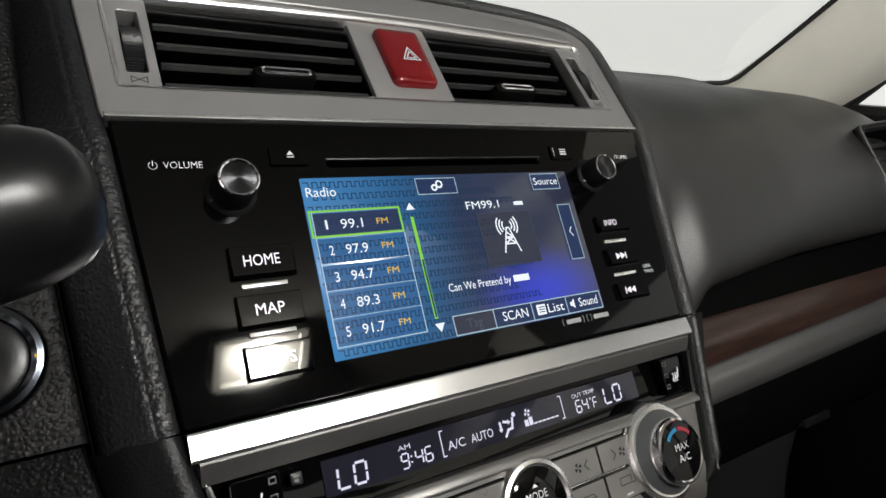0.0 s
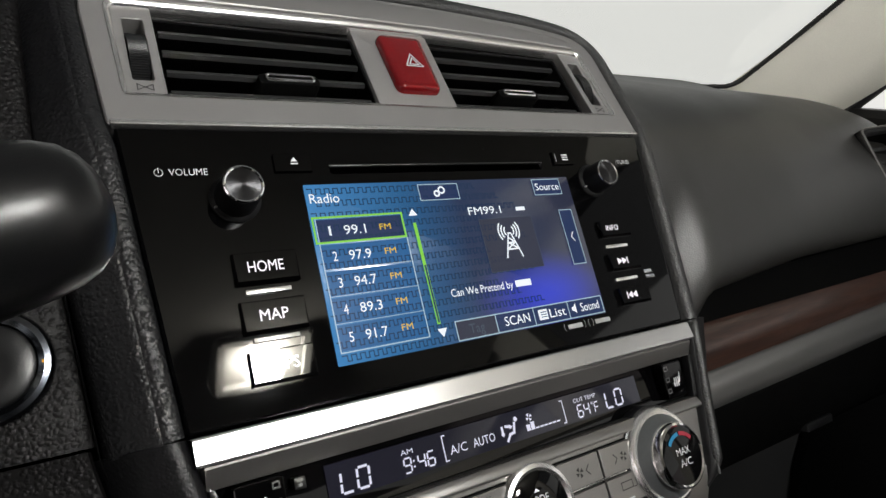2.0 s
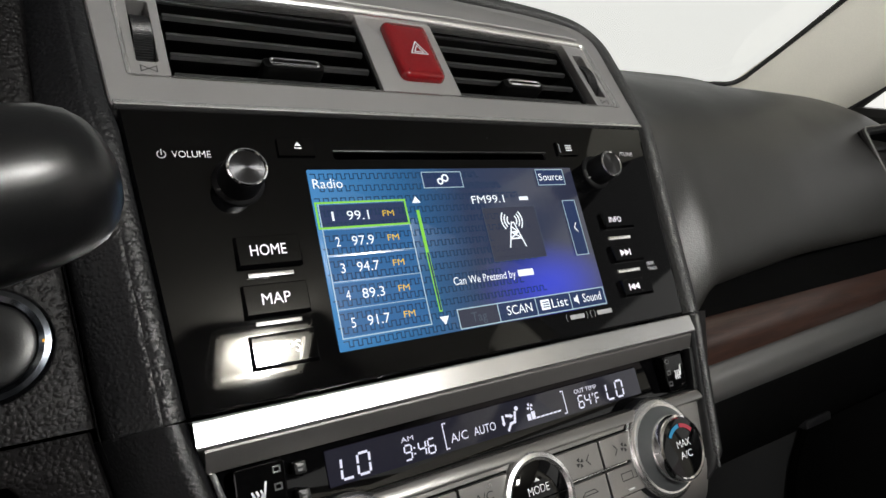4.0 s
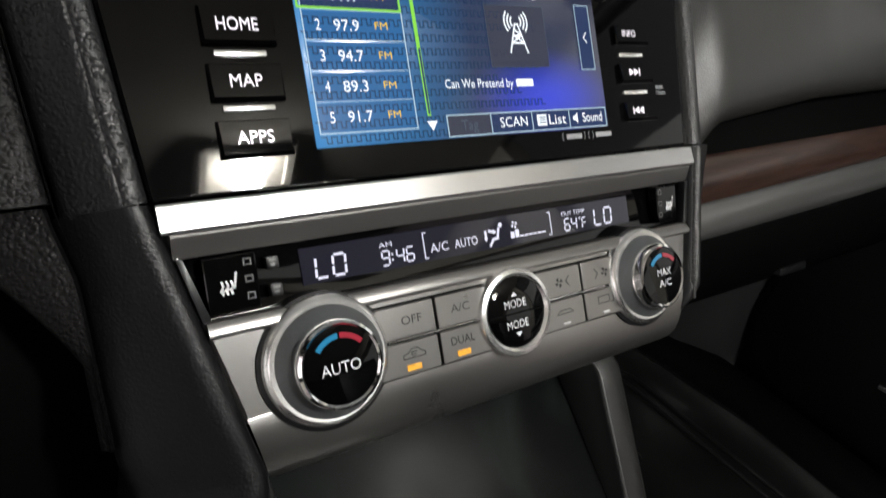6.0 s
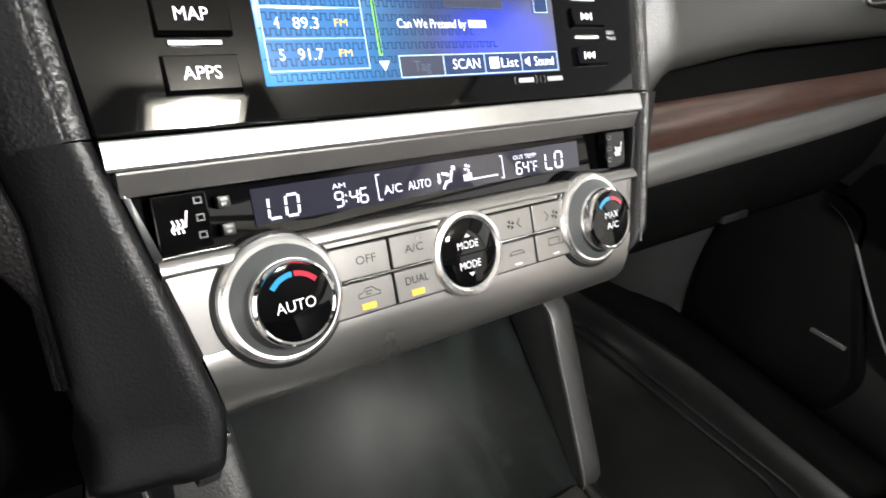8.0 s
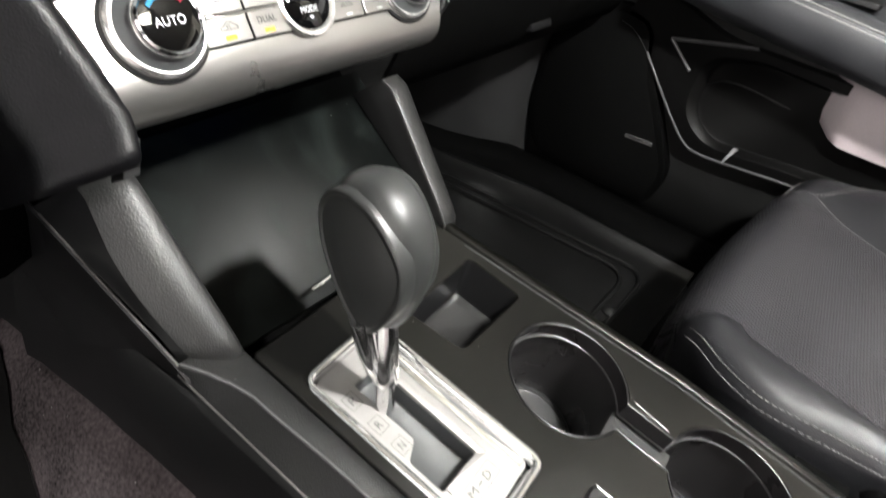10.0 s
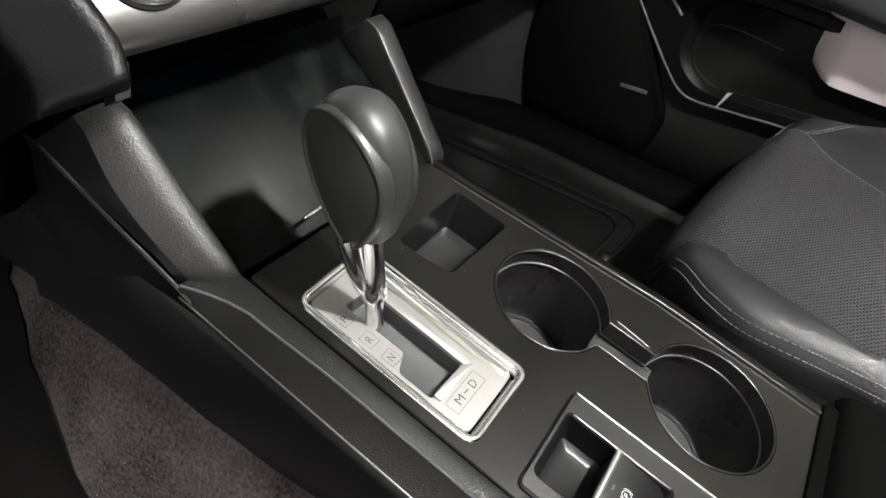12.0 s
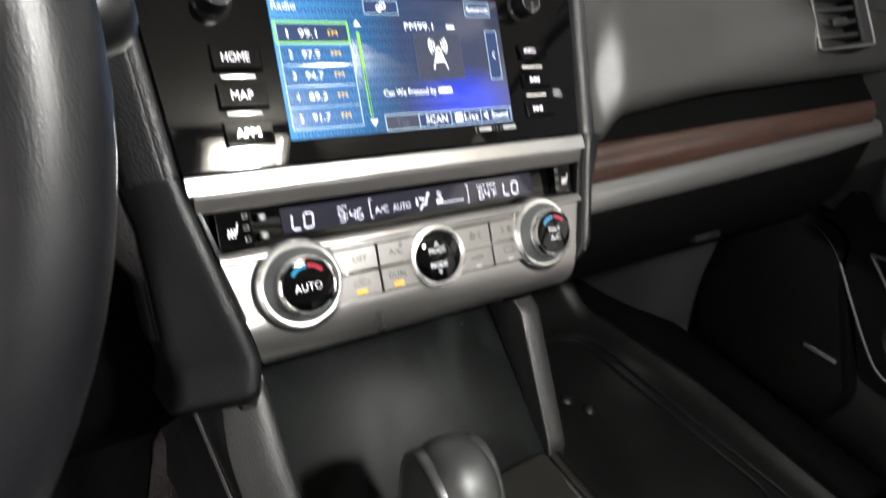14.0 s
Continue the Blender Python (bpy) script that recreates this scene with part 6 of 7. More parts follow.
# ---- gear selector ----
def gear_selector():
    t = thing("gear_selector", "automatic gear lever with black leather knob in a bright gate", "gear lever", CONSOLE)
    outer, inner = rect(-0.0690, 0.0105, 0.0005, 0.1530, 0.011, 6), rect(-0.0618, 0.0190, -0.0068, 0.1460, 0.006, 6)
    rim = [[Vector((*p, z)) for p in shrunk(outer, d)] for d, z in ((0.0, -0.004), (0.0, 0.0002), (0.0006, 0.0012), (0.0018, 0.0019), (0.0034, 0.0018), (0.0046, 0.0010), (0.0054, -0.0004), (0.0064, -0.0030), (0.0070, -0.0048))]
    part("gate_frame", loft(rim, True), CHROME, t, "polished chrome gate frame", sharp=60)
    slot = rounded([(-0.0590, 0.0485), (-0.0262, 0.0475), (-0.0252, 0.1270), (-0.0455, 0.1290), (-0.0455, 0.0800), (-0.0590, 0.0735)], 0.0025)
    gp = part("gate_plate", plate(rect(-0.0621, 0.0187, -0.0065, 0.1463, 0.006, 6), [slot], -0.005, -0.0010, 0.0006), GATE, t, "satin metal gate plate")
    lip = rounded([(-0.0262, 0.0465), (-0.0205, 0.0430), (-0.0192, 0.1310), (-0.0252, 0.1280)], 0.001)
    part("slot_rib", slab(lip, -0.004, 0.0012, 0.0014), GATE, gp)
    part("slot_rib", slab(rounded([(-0.0570, 0.0430), (-0.0205, 0.0420), (-0.0255, 0.0476), (-0.0570, 0.0486)], 0.001), -0.004, 0.0008, 0.0012), GATE, gp)
    part("side_step", slab(rect(-0.0150, 0.0225, -0.0072, 0.1425, 0.0015), -0.003, 0.0004, 0.0008), CHROME, gp)
    part("slot_well", well(slot, -0.0040, -0.016, 0.0008, 0.002), DARKRING, t, "dark slot under the lever")
    z = -0.0007
    for ch, y in (("P", 0.1225), ("R", 0.1015), ("N", 0.0835)):
        part("letter_frame", frame_line(-0.0588, y - 0.0050, -0.0500, y + 0.0050, 0.0003, z), GATEINK, gp)
        lettering(ch, -0.0562, -0.0524, y, 0.0052, z, GATEINK, gp)
    part("letter_frame", frame_line(-0.0560, 0.0300, -0.0240, 0.0400, 0.0003, z), GATEINK, gp)
    lettering("M", -0.0500, -0.0440, 0.0350, 0.0056, z, GATEINK, gp)
    lettering("D", -0.0345, -0.0295, 0.0350, 0.0056, z, GATEINK, gp)
    part("dash_mark", strokes([[(-0.0410, 0.0350), (-0.0378, 0.0350)]], 0.0009, z), GATEINK, gp)
    for o in (gp, *gp.children):
        o.data.transform(Matrix.Translation((0, 0, -0.0020)))
    # lever, built in the world and brought into the console's frame
    inv = CONSOLE.inverted()
    neck, top = Vector((-0.0425, -0.1830, 0.4180)), Vector((-0.0400, -0.1590, 0.5080))
    stem = part("stem", tube([(-0.0445, -0.1835, 0.4300), (-0.0475, -0.1890, 0.4160), (-0.0492, -0.1925, 0.4000), (-0.0497, -0.1950, 0.3880), (-0.0497, -0.1953, 0.3845), (-0.0497, -0.1954, 0.3838)], [0.0074, 0.0076, 0.0079, 0.0082, 0.0080, 0.0062], 28), STEMCHROME, t, "polished chrome stem", m=inv)
    part("rod", tube([(-0.0495, -0.1952, 0.3860), (-0.0492, -0.1985, 0.3480)], 0.0058, 20), STEMCHROME, stem, m=inv)
    part("stem_fin", tube([(-0.0585, -0.1800, 0.4270), (-0.0585, -0.1870, 0.4080), (-0.0558, -0.1910, 0.3930), (-0.0530, -0.1945, 0.3840)], [0.0066, 0.0058, 0.0045, 0.0028], 16), STEMCHROME, stem, m=inv)
    ax = (top - neck).normalized()
    km = basis(neck - ax * 0.014, Vector((1, 0, 0)) - ax * ax.x, ax.cross(Vector((1, 0, 0))))
    prof = [(0.0170, 0.0080, 0.0080), (0.0195, 0.0118, 0.0125), (0.0280, 0.0158, 0.0180), (0.0420, 0.0192, 0.0250), (0.0580, 0.0208, 0.0295), (0.0720, 0.0208, 0.0298), (0.0850, 0.0198, 0.0268), (0.0945, 0.0172, 0.0215), (0.1010, 0.0130, 0.0150), (0.1045, 0.0080, 0.0085), (0.1056, 0.0030, 0.0030)]
    rows = []
    for p in smooth_line(prof, 4):
        row = []
        for j in range(56):
            c, q = math.cos(2 * math.pi * j / 56), math.sin(2 * math.pi * j / 56)
            row.append((p.y * abs(c) ** 0.80 * (1 if c >= 0 else -1), -0.0035 + p.z * abs(q) ** 0.80 * (1 if q >= 0 else -1), p.x))
        rows.append(row)
    k = part("knob", loft(rows, True, True), KNOBLEA, t, "black leather-covered gear knob", sharp=80, m=inv @ km)
    leaf = [(-0.0050, 0.1000), (-0.0165, 0.0945), (-0.0262, 0.0830), (-0.0325, 0.0690), (-0.0335, 0.0570), (-0.0295, 0.0425), (-0.0195, 0.0290), (-0.0075, 0.0185), (0.0030, 0.0180), (0.0110, 0.0320), (0.0180, 0.0510), (0.0235, 0.0690), (0.0230, 0.0850), (0.0150, 0.0955), (0.0050, 0.1000)]
    leaf = [Vector((p.x, p.y)) for p in smooth_line([*leaf, leaf[0]], 5)[:-1]]
    mid = Vector((-0.004, 0.062))
    for s in (-1, 1):
        def skin(p, lift):
            return (s * (0.0222 + lift - 0.0062 * ((p.x + 0.004) / 0.03) ** 2 - 0.0052 * ((p.y - 0.060) / 0.045) ** 2), p.x * (1.0 if s < 0 else 0.86), p.y)
        rows = [[skin(p, w) for p in shrunk(leaf, d)] for d, w in ((0.0, -0.008), (0.0, -0.0004), (0.0006, 0.0008), (0.0016, 0.0013), (0.0027, 0.0008), (0.0034, -0.0002))]
        rows += [[skin(mid + (p - mid) * g, -0.0002 + w) for p in shrunk(leaf, 0.0034)] for g, w in ((0.94, 0.0), (0.8, 0.0004), (0.6, 0.0006), (0.4, 0.0007), (0.2, 0.0008), (0.03, 0.0008))]
        part("side_cover", loft(rows, True, True), KNOBLEA, k, "leather side cover with a piped edge", sharp=80, m=inv @ km)
    part("collar", tube([neck + ax * 0.0000, neck + ax * 0.0040], [0.0085, 0.0092], 28), SMOOTH, t, m=inv)
    return t


gear_selector()


def parking_brake():
    t = thing("parking_brake_switch", "electronic parking brake switch in a black bezel", "parking brake", CONSOLE)
    outer = rect(-0.0695, -0.1375, 0.0090, -0.0185, 0.005)
    hole = rect(-0.0570, -0.0980, -0.0075, -0.0235, 0.004)
    part("bezel", plate(outer, [hole], -0.004, 0.0030, 0.0016), SMOOTH, t, "raised black bezel")
    part("bright_edge", slab(rounded([(0.0070, -0.1340), (0.0084, -0.1340), (0.0084, -0.0200), (0.0070, -0.0220)], 0.0004), 0.001, 0.0040, 0.0004), BRIGHT, t, "thin bright edge")
    part("inner_edge", slab(rect(-0.0082, -0.0960, -0.0068, -0.0260, 0.0004), 0.001, 0.0036, 0.0004), SILVER, t)
    part("recess", well(hole, 0.0, -0.020, 0.004, 0.010), SMOOTH, t, "dark finger recess")
    sw = part("switch", loft([[(x, -0.0975, -0.02), (x, -0.0970, -0.004), (x, -0.0900, 0.0008), (x, -0.0640, 0.0034), (x, -0.0600, 0.0034), (x, -0.0585, 0.0015), (x, -0.0600, -0.02)] for x in (-0.0562, -0.0555, -0.0095, -0.0088)], True, True), SMOOTH, t, "black rocker")
    part("switch_edge", tube([(-0.0555, -0.0598, 0.0040), (-0.0092, -0.0598, 0.0040)], 0.0022, 12), BRIGHT, sw, "satin silver front edge")
    c = Vector((-0.0310, -0.0745))
    ring = [c + Vector((0.0030 * math.cos(a), 0.0030 * math.sin(a))) for a in (2 * math.pi * j / 20 for j in range(21))]
    arcs = [[c + Vector((s * 0.0040 * math.cos(a), 0.0040 * math.sin(a))) for a in (radians(-45 + 90 * j / 6) for j in range(7))] for s in (-1, 1)]
    part("brake_mark", strokes([ring, *arcs], 0.0005, 0.0034), WHITEINK, sw, "white brake symbol")
    lettering("P", c.x - 0.0010, c.x + 0.0012, c.y, 0.0032, 0.0034, WHITEINK, sw)
    part("lamp", flat([rect(-0.0345, -0.0665, -0.0305, -0.0650, 0.0001)], 0.0040), DARKRING, sw)
    part("hold_key", slab(rect(-0.0555, -0.1330, -0.0090, -0.1030, 0.002), -0.002, 0.0036, 0.0010), SMOOTH, t, "flat black key")


parking_brake()


# ---- footwells ----
def footwells():
    rows = []
    for k in range(41):
        y = -0.60 + 1.0 * k / 40
        wob = 0.002 * math.sin(y * 37) + 0.0015 * math.sin(y * 91)
        x, z = -0.1437 - 0.0762 * y + wob, 0.2755 - 0.34 * max(0.0, y - 0.04)
        rows.append([(x + 0.024, y, z + 0.014), (x + 0.002, y, z + 0.001), (x - 0.010, y, z - 0.010), (x - 0.030, y, z - 0.045), (x - 0.065, y, 0.5 * z + 0.01), (x - 0.13, y, 0.105 + 0.1 * z), (-0.36, y, 0.085)])
    alone("tunnel_carpet", thick(loft(rows), 0.004), CARPET, "dark fuzzy carpet along the console's side", "carpet", kind="structure", sharp=80)
    # a black sheet laps up the tunnel's side, added for the footwell's shade
    sheet = []
    for row in rows[2:39]:
        y = row[0][1]
        edge = min(0.250, 0.125 + 0.62 * max(0.0, y + 0.075) + 0.05 * max(0.0, y + 0.35))
        side = [Vector((px - 0.002, y, pz + 0.0015)) for px, y, pz in row]
        k = next(j for j in range(1, len(side)) if side[j].z < edge)
        line = [side[k - 1].lerp(side[k], (side[k - 1].z - edge) / (side[k - 1].z - side[k].z)), *side[k:], Vector((-0.66, y, 0.092))]
        run = [0.0]
        for p, q in zip(line, line[1:]):
            run.append(run[-1] + (q - p).length)
        samples = []
        for f in (0.0, 0.03, 0.08, 0.14, 0.20, 0.28, 0.38, 0.50, 0.75, 1.0):
            k = max(j for j in range(len(line) - 1) if run[j] <= f * run[-1] + 1e-9)
            samples.append(line[k].lerp(line[k + 1], (f * run[-1] - run[k]) / (run[k + 1] - run[k])))
        sheet.append(samples)
    dm = thing("floor_mat", "black sheet standing in for shade in the driver's footwell", "floor mat")
    part("sheet", thick(loft(sheet), 0.0012), DARKCARPET, dm, sharp=60)
    t = thing("floor_mat", "black rubber floor mat with raised rim", "floor mat")
    xs0, xs1, y0, y1 = 0.215, 0.660, -0.262, 0.40
    rows = []
    for k in range(41):
        f = k / 40
        y = y0 + (y1 - y0) * f
        lift = 0.20 * max(0, (y - 0.24) / 0.16) ** 1.4 * 0.6
        right = xs1 - 0.075 * max(0, (y - 0.02) / 0.38)
        left = xs0
        prof = [(0, 0.0), (0.004, 0.016), (0.016, 0.018), (0.024, 0.008), (0.05, 0.0045)]
        n = 12
        row = [(left + a, y, 0.083 + lift + b) for a, b in prof]
        for j in range(1, n):
            x = left + 0.05 + (right - left - 0.10) * j / n
            row.append((x, y, 0.0875 + lift + 0.002 * (1 if (j % 3 == 0) else 0)))
        row += [(right - a, y, 0.083 + lift + b) for a, b in reversed(prof)]
        rows.append(row)
    part("sheet", thick(loft(rows), 0.003), MATRUB, t, sharp=60)
    for inset in (0.055, 0.078):
        loop = [Vector((p.x, p.y, 0.0895)) for p in rounded([(xs0 + inset, y0 + inset), (xs1 - inset - 0.01, y0 + inset), (xs1 - inset - 0.045, 0.215), (xs0 + inset, 0.225)], 0.05, 8)]
        part("mat_rib", tube([*loop, loop[0]], 0.0038, 8), MATRUB, t, "raised rib of the mat")
    for x, y in ((0.47, -0.200), (0.44, 0.07), (0.42, 0.10)):
        part("retainer", lathe([(0.012, 0), (0.012, 0.004), (0.007, 0.008), (0, 0.0085)], 20, x, y, z=0.086), MATRUB, t, "round mat retainer")
    # sill and kick panel on the passenger's side
    rows = []
    for k in range(17):
        y = -0.62 + 1.0 * k / 16
        bend = 0.10 * max(0, (y - 0.10) / 0.28) ** 1.3
        rows.append([(0.640 - bend, y, 0.075), (0.650 - bend, y, 0.110), (0.662 - bend, y, 0.124), (0.690 - bend * 0.9, y, 0.128), (0.712 - bend * 0.8, y, 0.124), (0.735, y, 0.090)])
    alone("door_sill", thick(loft(rows), 0.003), GLOVE, "black plastic door sill", "door sill", kind="structure", sharp=60)
    rows = []
    for k in range(13):
        f = k / 12
        z = 0.10 + 0.33 * f
        rows.append([(0.740, 0.128 + 0.015 * f, z), (0.722, 0.134 + 0.015 * f, z), (0.700, 0.150 + 0.015 * f, z), (0.668, 0.190 + 0.01 * f, z), (0.642, 0.25, z), (0.618, 0.34, z), (0.610, 0.64, z)])
    alone("kick_panel", thick(loft(rows), 0.003), KICKPLA, "smooth glossy dark kick panel beside the footwell", "kick panel", kind="structure", sharp=60)


footwells()


# ---- passenger door ----
def passenger_door():
    t = thing("passenger_door", "black passenger door panel with padded armrest and map pocket", "car door")
    rows = []
    for k in range(23):
        y = 0.17 - 0.83 * k / 22
        rows.append([(0.760, y, 0.09), (0.742, y, 0.10), (0.738, y, 0.20), (0.738, y, 0.34), (0.736, y, 0.46), (0.724, y, 0.58), (0.722, y, 0.66), (0.728, y, 0.705), (0.750, y, 0.722), (0.765, y, 0.722)])
    part("panel", thick(loft(rows), 0.004), DOORPLA, t, "black lower door panel", sharp=60)
    # map pocket: a raised moulding with a rounded front edge and a bottle hollow
    Y = lambda y, z: Vector((-y, z))
    edge = rounded([Y(-0.62, 0.285), Y(-0.62, 0.420), Y(-0.150, 0.425), Y(-0.010, 0.470), Y(0.010, 0.400), Y(-0.030, 0.378), Y(-0.1480, 0.2520), Y(-0.200, 0.2500)], [0.004, 0.004, 0.03, 0.01, 0.02, 0.05, 0.045, 0.02], 7)
    hollow = rounded([Y(-0.560, 0.300), Y(-0.560, 0.405), Y(-0.310, 0.408), Y(-0.200, 0.412), Y(-0.130, 0.395), Y(-0.127, 0.305), Y(-0.175, 0.268), Y(-0.300, 0.280)], [0.02, 0.02, 0.02, 0.02, 0.03, 0.04, 0.03, 0.02], 6)
    dm = basis((0.7180, 0, 0), (0, -1, 0), (0, 0, 1))
    pk = part("map_pocket", plate(edge, [hollow], -0.03, 0.0, 0.0008), POCKET, t, "moulded map pocket front", m=dm)
    part("pocket_well", well(hollow, -0.0006, -0.0160, 0.010, 0.008), POCKET, pk, m=dm)
    # grey tubes paint the highlight along the pocket's black edges
    part("edge_line", tube([dm @ Vector((p.x, p.y, -0.001)) for p in smooth_line([(-0.012, 0.400, 0), (0.012, 0.392, 0), (0.036, 0.374, 0), (0.0745, 0.332, 0), (0.118, 0.286, 0), (0.150, 0.2585, 0), (0.180, 0.2515, 0), (0.235, 0.2560, 0), (0.33, 0.2655, 0), (0.60, 0.2860, 0)], 8)], 0.0026, 8), KICK, pk, "rounded edge with its highlight painted lighter")
    part("edge_line", tube([dm @ Vector((0.070, 0.400, 0.000)), dm @ Vector((0.19, 0.427, 0.0))], 0.0026, 8), KICK, pk, "rounded edge with its highlight painted lighter")
    part("edge_line", tube([dm @ Vector((0.070, 0.400, 0.000)), dm @ Vector((0.113, 0.365, 0.0))], 0.0026, 8), KICK, pk, "rounded edge with its highlight painted lighter")
    part("pocket_rib", tube([dm @ Vector((p.x, p.y, -0.012)) for p in smooth_line([(0.140, 0.352, 0), (0.165, 0.366, 0), (0.20, 0.368, 0), (0.262, 0.362, 0)], 6)], 0.0012, 8), SMOOTH, pk)
    part("sticker", flat([[(0.2200, 0.2830), (0.2275, 0.2845), (0.2150, 0.2560), (0.2128, 0.2555)]], 0.0006), PALEINK, pk, "small pale tag", m=dm)
    # pale patch on the door panel: a light pool put into colour and outline
    rows = []
    for k in range(25):
        y = -0.262 - 0.365 * k / 24
        e = min(1.0, k / 5)
        deep = 0.045 * (1 - e * e * (3 - 2 * e))
        low = 0.342 + 0.070 * max(0.0, 1 - (-0.262 - y) / 0.085) ** 2
        rows.append([(0.742, y, low - 0.004), (0.714 + deep, y, low), (0.7105 + deep, y, low + 0.012), (0.7095 + deep, y, low + 0.06), (0.7100 + deep, y, 0.455)])
    part("insert", loft(rows), LITPALE, t, "pale smooth patch under the armrest, light pool put into its colour", sharp=60)
    cover = rounded([Y(0.100, 0.125), Y(-0.130, 0.125), Y(-0.148, 0.195), Y(-0.060, 0.350), Y(-0.045, 0.415), Y(0.030, 0.430), Y(0.126, 0.370), Y(0.135, 0.200)], [0.08, 0.02, 0.03, 0.05, 0.03, 0.08, 0.09, 0.09], 8)
    sp = part("speaker_cover", slab(cover, -0.03, -0.004, 0.006), GLOVE, t, "black speaker cover", m=dm @ pose(0, 0, 0.004))
    part("speaker_cloth", slab(shrunk(cover, 0.012), -0.03, -0.0025, 0.002), VOID, sp, "black speaker cloth", m=dm @ pose(0, 0, 0.004))
    part("badge_bar", slab(rounded([Y(-0.0570, 0.2280), Y(-0.1050, 0.2320), Y(-0.1050, 0.2390), Y(-0.0570, 0.2350)], 0.0005), -0.03, -0.0075, 0.0005), BRIGHT, sp, "small silver badge bar", m=dm @ pose(0, 0, 0.0105))
    # armrest with a stitched front edge
    rows = []
    for k in range(21):
        f = k / 20
        y = -0.042 - 0.592 * f
        tuck = 0.040 * (1 - min(1, f / 0.05)) ** 2
        h = 0.006 - 0.062 * f
        rows.append([(0.735, y, 0.470 + h), (0.690, y, 0.462 + h), (0.655 + tuck, y, 0.466 + h), (0.640 + tuck, y, 0.482 + h), (0.636 + tuck, y, 0.505 + h), (0.640 + tuck, y, 0.524 + h), (0.650 + tuck, y, 0.533 + h), (0.662 + tuck, y, 0.536 + h), (0.680 + tuck * 0.6, y, 0.534 + h), (0.735, y, 0.542 + h)])
    arm = part("armrest", loft(rows, False, False), ARMLEA, t, "padded black leather armrest", sharp=60)
    part("front_cap", loft([rows[0], [(0.735, -0.046, 0.50) for _ in rows[0]]]), ARMLEA, arm)
    for dz in (0.0, 0.006):
        part("stitching", tube([(0.6425 - dz * 0.4, -0.075 - 0.50 * k / 10, 0.5345 - dz - 0.062 * (0.075 + 0.833 * k / 10)) for k in range(11)], 0.0011, 6), THREAD, arm, "pale stitched seam")
    sw = part("switch_plate", slab(rounded([Y(-0.060, 0.668), Y(-0.300, 0.668), Y(-0.300, 0.718), Y(-0.050, 0.715)], 0.008), -0.004, 0.002, 0.0012), SMOOTH, arm, "black window switch plate", m=Matrix(((0, 1, 0, 0.0), (-1, 0, 0, 0), (0, 0, 1, 0.5255), (0, 0, 0, 1))) @ pose(0, 0, 0, 0, 0, 0))
    for y in (-0.130, -0.185, -0.215):
        part("window_switch", slab(rect(0.680, y - 0.012, 0.700, y + 0.010, 0.002), 0.526, 0.5315, 0.0015), DARKRING, sw, "small window switch")
    part("belt_line", loft([[(x, y, z) for x, z in ((0.742, 0.700), (0.716, 0.712), (0.712, 0.722), (0.722, 0.732), (0.760, 0.734))] for y in (0.20, -0.63)]), PAD, t, "soft dark upper edge of the door")
    # the driver's door stands open
    o = thing("driver_door", "black driver's door panel, standing wide open", "car door")
    hinge = pose(-0.74, 0.17, 0.0, 0, 0, -62)
    part("panel", thick(loft([[(-0.020, y, 0.09), (0.0, y, 0.12), (0.002, y, 0.46), (0.016, y, 0.60), (0.012, y, 0.705), (-0.02, y, 0.722)] for y in (0.0, -0.42, -0.83)]), 0.004), DOORPLA, o, "black door panel", sharp=60, m=hinge)


passenger_door()


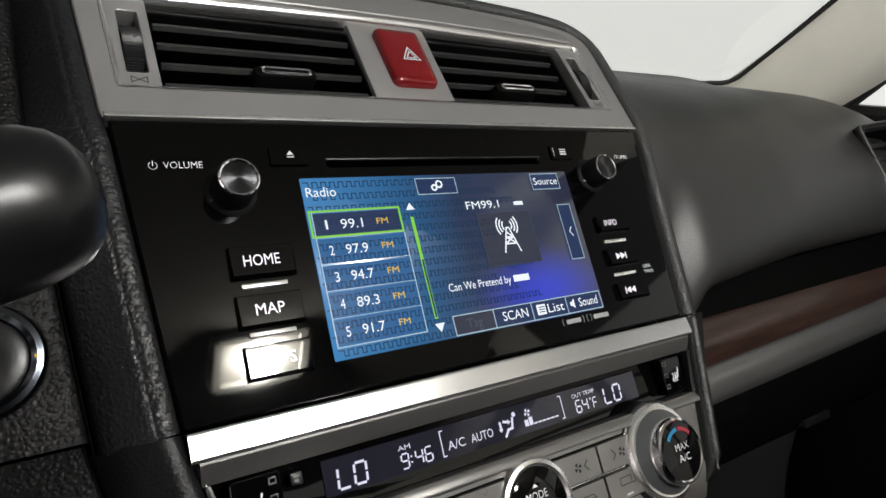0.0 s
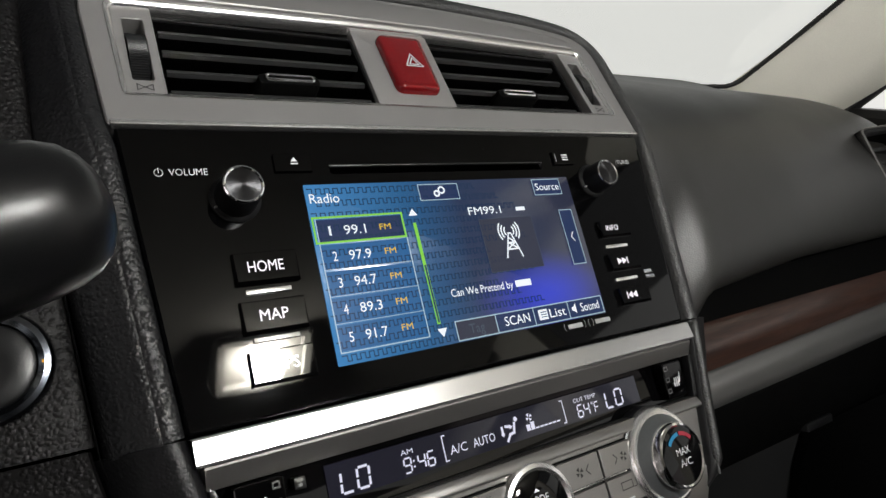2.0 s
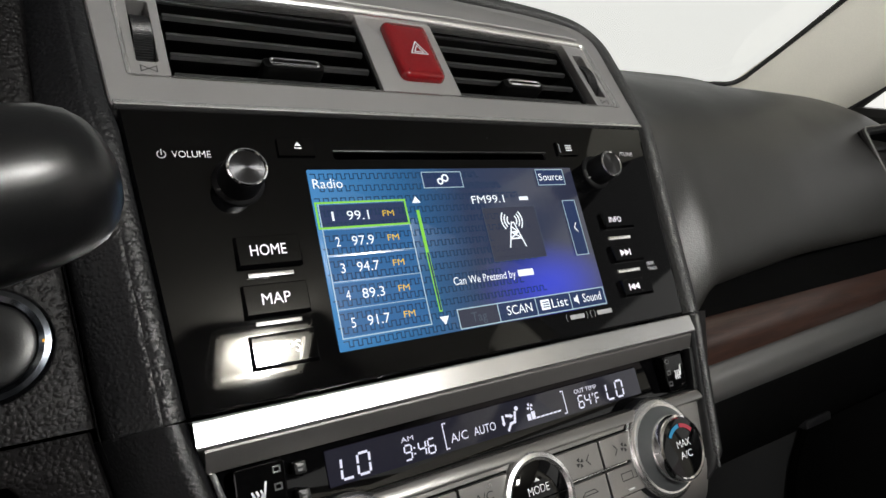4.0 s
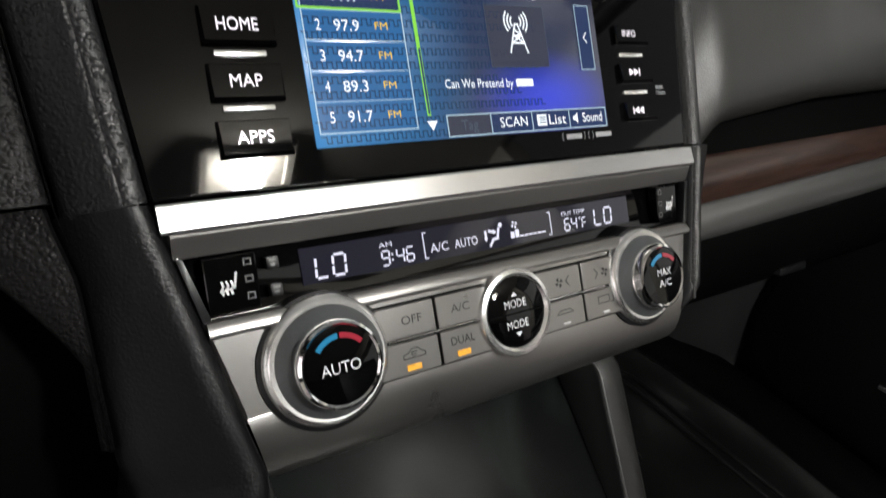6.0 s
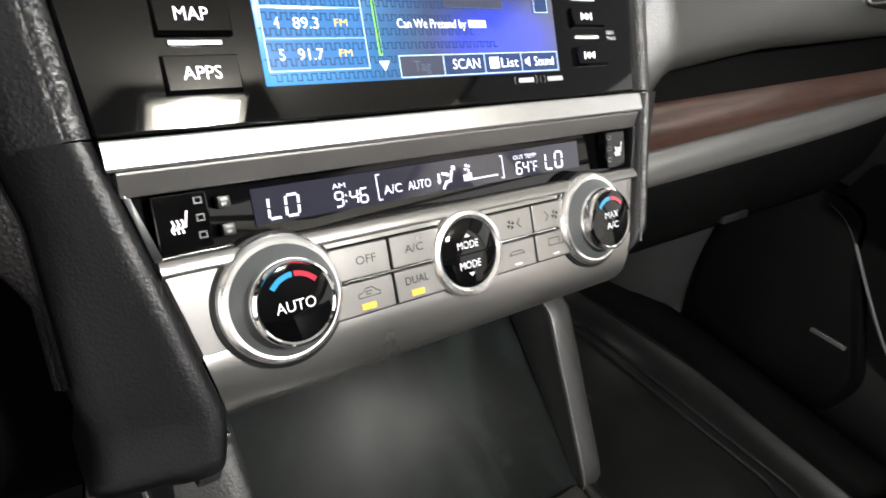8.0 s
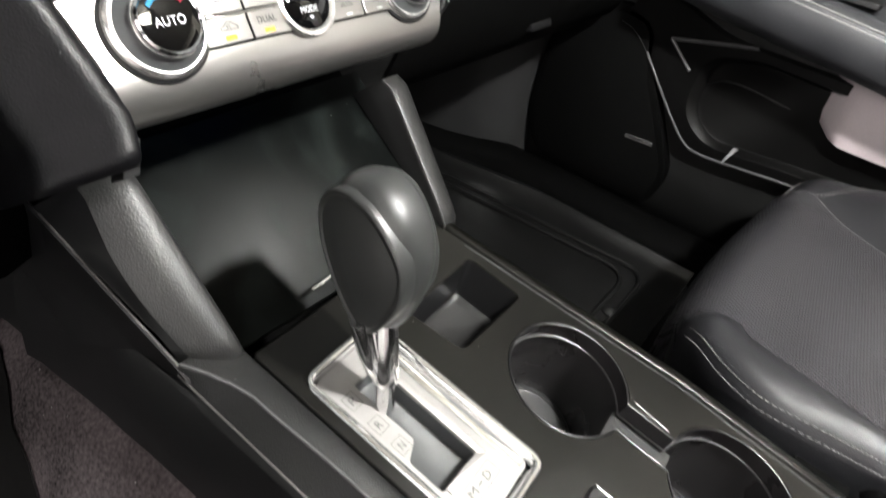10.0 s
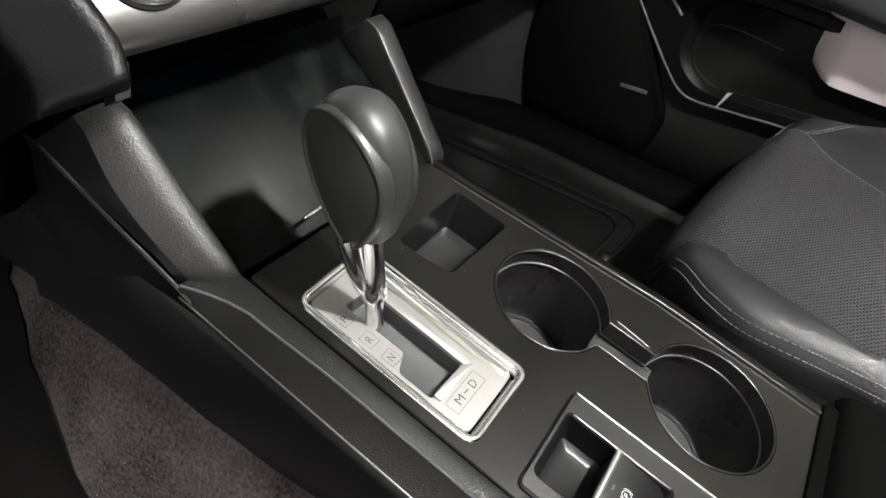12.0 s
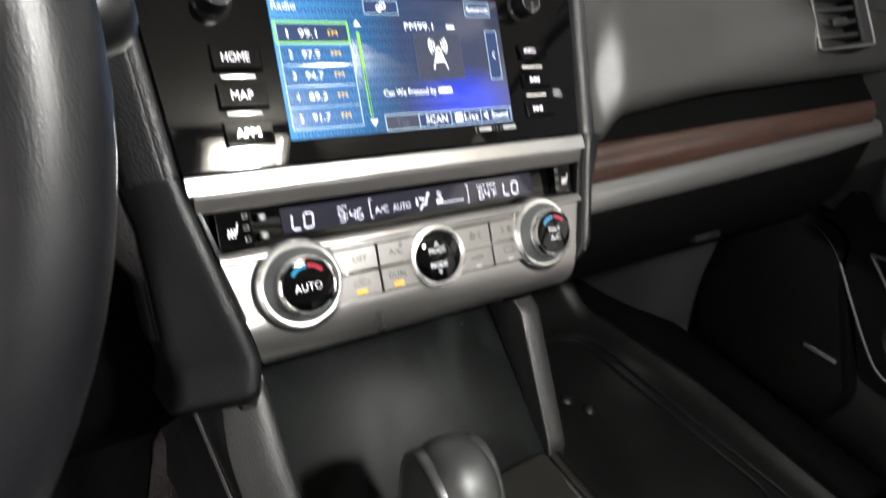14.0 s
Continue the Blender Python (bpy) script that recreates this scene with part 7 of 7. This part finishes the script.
# ---- passenger seat ----
def passenger_seat():
    t = thing("passenger_seat", "black leather passenger seat with perforated centre and pale stitching", "car seat")
    inner, outer, front, back = 0.196, 0.665, -0.309, -0.90

    def top(x, y):
        """Height of the cushion's crown."""
        f = (x - inner) / (outer - inner)
        side = abs(2 * f - 1)
        z = 0.306 + 0.020 * max(0, (side - 0.62) / 0.38) ** 0.8 * (1 if f > 0.5 else 0.35)
        z -= 0.030 * max(0.0, 1 - (front - y) / 0.034) ** 2.2
        z += 0.012 * math.sin(min(1, (front - y) / 0.30) * math.pi / 2) - 0.05 * max(0, (front - y - 0.18)) ** 1.2
        z += 0.004 * math.sin((front - y) * 52) * max(0, 1 - side) * 0.5
        return z

    def grid(x0, x1, y0, y1, nx, ny, lift=0.0, roundx=None):
        rows = []
        for i in range(ny + 1):
            y = y0 + (y1 - y0) * i / ny
            row = []
            for j in range(nx + 1):
                f = j / nx
                x = x0(y) + (x1(y) - x0(y)) * f
                edge = min(f, 1 - f)
                row.append((x, y, top(x, y) + lift * min(1, edge * 8) ** 0.5))
            rows.append(row)
        return rows

    def bowed(rows):
        """The cushion's front edge bulges forward in the middle."""
        return [[(x, y + 0.019 * max(0.0, 1 - ((x - 0.38) / 0.24) ** 2) * min(1.0, max(0.0, 1 - (front - y) / 0.25)), z) for x, y, z in row] for row in rows]

    def seam_in(y):
        step = min(1.0, max(0.0, (-0.357 - y) / 0.010))
        return max(0.205, 0.276 - 0.013 * step * step * (3 - 2 * step) - 0.34 * max(0.0, -0.367 - y))

    seam_out = lambda y: max(0.500, 0.604 - 0.74 * max(0.0, -0.346 - y))
    corner = lambda y: 0.074 * max(0.0, 1 - (front - y) / 0.100) ** 2
    edge_at = lambda y: inner + corner(y)
    rows = []
    for i, row in enumerate(grid(lambda y: edge_at(y) + 0.020, seam_out, front, back, 30, 44, 0.0015)):
        y, a, z = row[0][1], edge_at(row[0][1]), row[0][2]
        rows.append([(a + 0.020, y, z - 0.17), (a + 0.004, y, z - 0.10), (a - 0.001, y, z - 0.050), (a + 0.001, y, z - 0.024), (a + 0.007, y, z - 0.009), *row])
    nose = [[(x, y + 0.005, z - 0.018) for x, y, z in rows[0]], [(x, y + 0.004, z - 0.06) for x, y, z in rows[0]], [(x, y - 0.03, z - 0.15) for x, y, z in rows[0]]]
    part("cushion", loft(bowed(list(reversed(nose)) + rows)), PERF, t, "perforated leather cushion", sharp=80)
    # smooth leather bolster over the cushion's inner edge, with a rounded front
    rows = []
    for i in range(61):
        y = -0.3160 - 0.584 * (i / 60) ** 1.3
        a, b = edge_at(y), seam_in(y)
        grow = min(1.0, max(0.0, (-0.316 - y) / 0.022)) ** 0.5
        b = 0.258 + (b - 0.258) * grow
        z = top(b, y) + 0.0042 * grow
        down = 0.17 * grow
        rows.append([(a + 0.016 - 0.004 * grow, y, z - 0.012 - down), (a + 0.000, y, z - 0.012 - 0.5 * down), (a - 0.0035, y, z - 0.048 * grow - 0.008), (a - 0.0015, y, z - 0.022), (a + 0.006, y, z - 0.006), (a + 0.018, y, z + 0.0005), ((a + b) / 2 + 0.008, y, z + 0.0025 * grow), (b - 0.004, y, z + 0.0005), (b, y, z - 0.0030)])
    part("inner_bolster", thick(loft(bowed(rows)), 0.001), LEATHER, t, "smooth leather side bolster", sharp=80)
    def wing(y, g):
        """A point on the outer bolster: g runs from its seam (0) to the door side (1)."""
        a, rise = seam_out(y), min(1.0, max(0.0, (front - 0.012 - y) / 0.11))
        x = a + (outer + 0.004 - a) * g
        crown = math.sin(min(1.0, g * 1.25) * math.pi * 0.62)
        return (x, y, top(a, y) - 0.002 + (0.006 + 0.030 * rise) * crown - 0.10 * max(0.0, g - 0.82) / 0.18 * (0.4 + 0.6 * rise) - 0.018 * (1 - rise) ** 2 * g)

    rows = [[wing(front - 0.008 + (back - front) * (i / 60) ** 1.4, j / 14) for j in range(15)] for i in range(61)]
    rows.insert(0, [(x, y + 0.010, z - 0.035) for x, y, z in rows[0]])
    rows.insert(0, [(x, y + 0.006, z - 0.09) for x, y, z in rows[0]])
    part("outer_bolster", loft(bowed(rows)), LEATHER, t, "smooth leather outer bolster", sharp=80)
    part("base", boxed(inner + 0.02, back, 0.10, outer - 0.01, front - 0.05, 0.20, 0.02), SMOOTH, t, "black plastic seat base")
    part("backrest", loft([[(x, -0.86 - 0.16 * q + 0.03 * math.cos((x - 0.43) * 6), 0.30 + 0.55 * q) for x in (0.21, 0.25, 0.33, 0.43, 0.53, 0.61, 0.65)] for q in (0, 0.3, 0.6, 0.9, 1.0)] + [[(x, -1.06, 0.85) for x in (0.21, 0.25, 0.33, 0.43, 0.53, 0.61, 0.65)]]), LEATHER, t, "leather backrest", sharp=80)
    # stitched seams
    lines = []
    for e, w in ((-0.0026, -0.014), (0.0040, -0.0075)):
        lines.append([(edge_at(y) + e, y, top(seam_in(y), y) + 0.0050 + w) for y in [-0.324 - 0.226 * (j / 40) ** 1.2 for j in range(41)]])
    lines.append([(seam_in(y) - 0.0048, y, top(seam_in(y), y) + 0.0052) for y in [-0.372 - 0.20 * j / 20 for j in range(21)]])
    lines.append([(x - 0.0016, y, z + 0.0022) for x, y, z in (wing(-0.318 - 0.30 * j / 20, 0.0) for j in range(21))])
    cross = [wing(-0.352 - 0.045 * j / 14, 0.05 + 0.80 * j / 14) for j in range(15)]
    lines += [[(x, y + e, z + 0.0012) for x, y, z in cross] for e in (-0.0022, 0.0022)]
    lines.append([(x, y, z + 0.0010) for x, y, z in (wing(-0.3165 - 0.010 * (j / 12) ** 2, 0.02 + 0.84 * j / 12) for j in range(13))])
    for line in bowed(lines):
        bm = bmesh.new()
        for q in range(len(line) - 1):
            p0, p1 = Vector(line[q]), Vector(line[q + 1])
            count = max(1, round((p1 - p0).length / 0.0042))
            for j in range(count):
                tube([p0.lerp(p1, (j + 0.15) / count), p0.lerp(p1, (j + 0.80) / count)], 0.00036, 5, True, bm)
        tagged(part("stitching", bm, THREAD, t, "pale dashed stitching"), kind="stuff")
    # belt buckle slot beside the cushion
    part("buckle_slot", boxed(0.176, -0.470, 0.258, 0.1945, -0.428, 0.286, 0.002), VOID, t, "black belt buckle pocket")


passenger_seat()
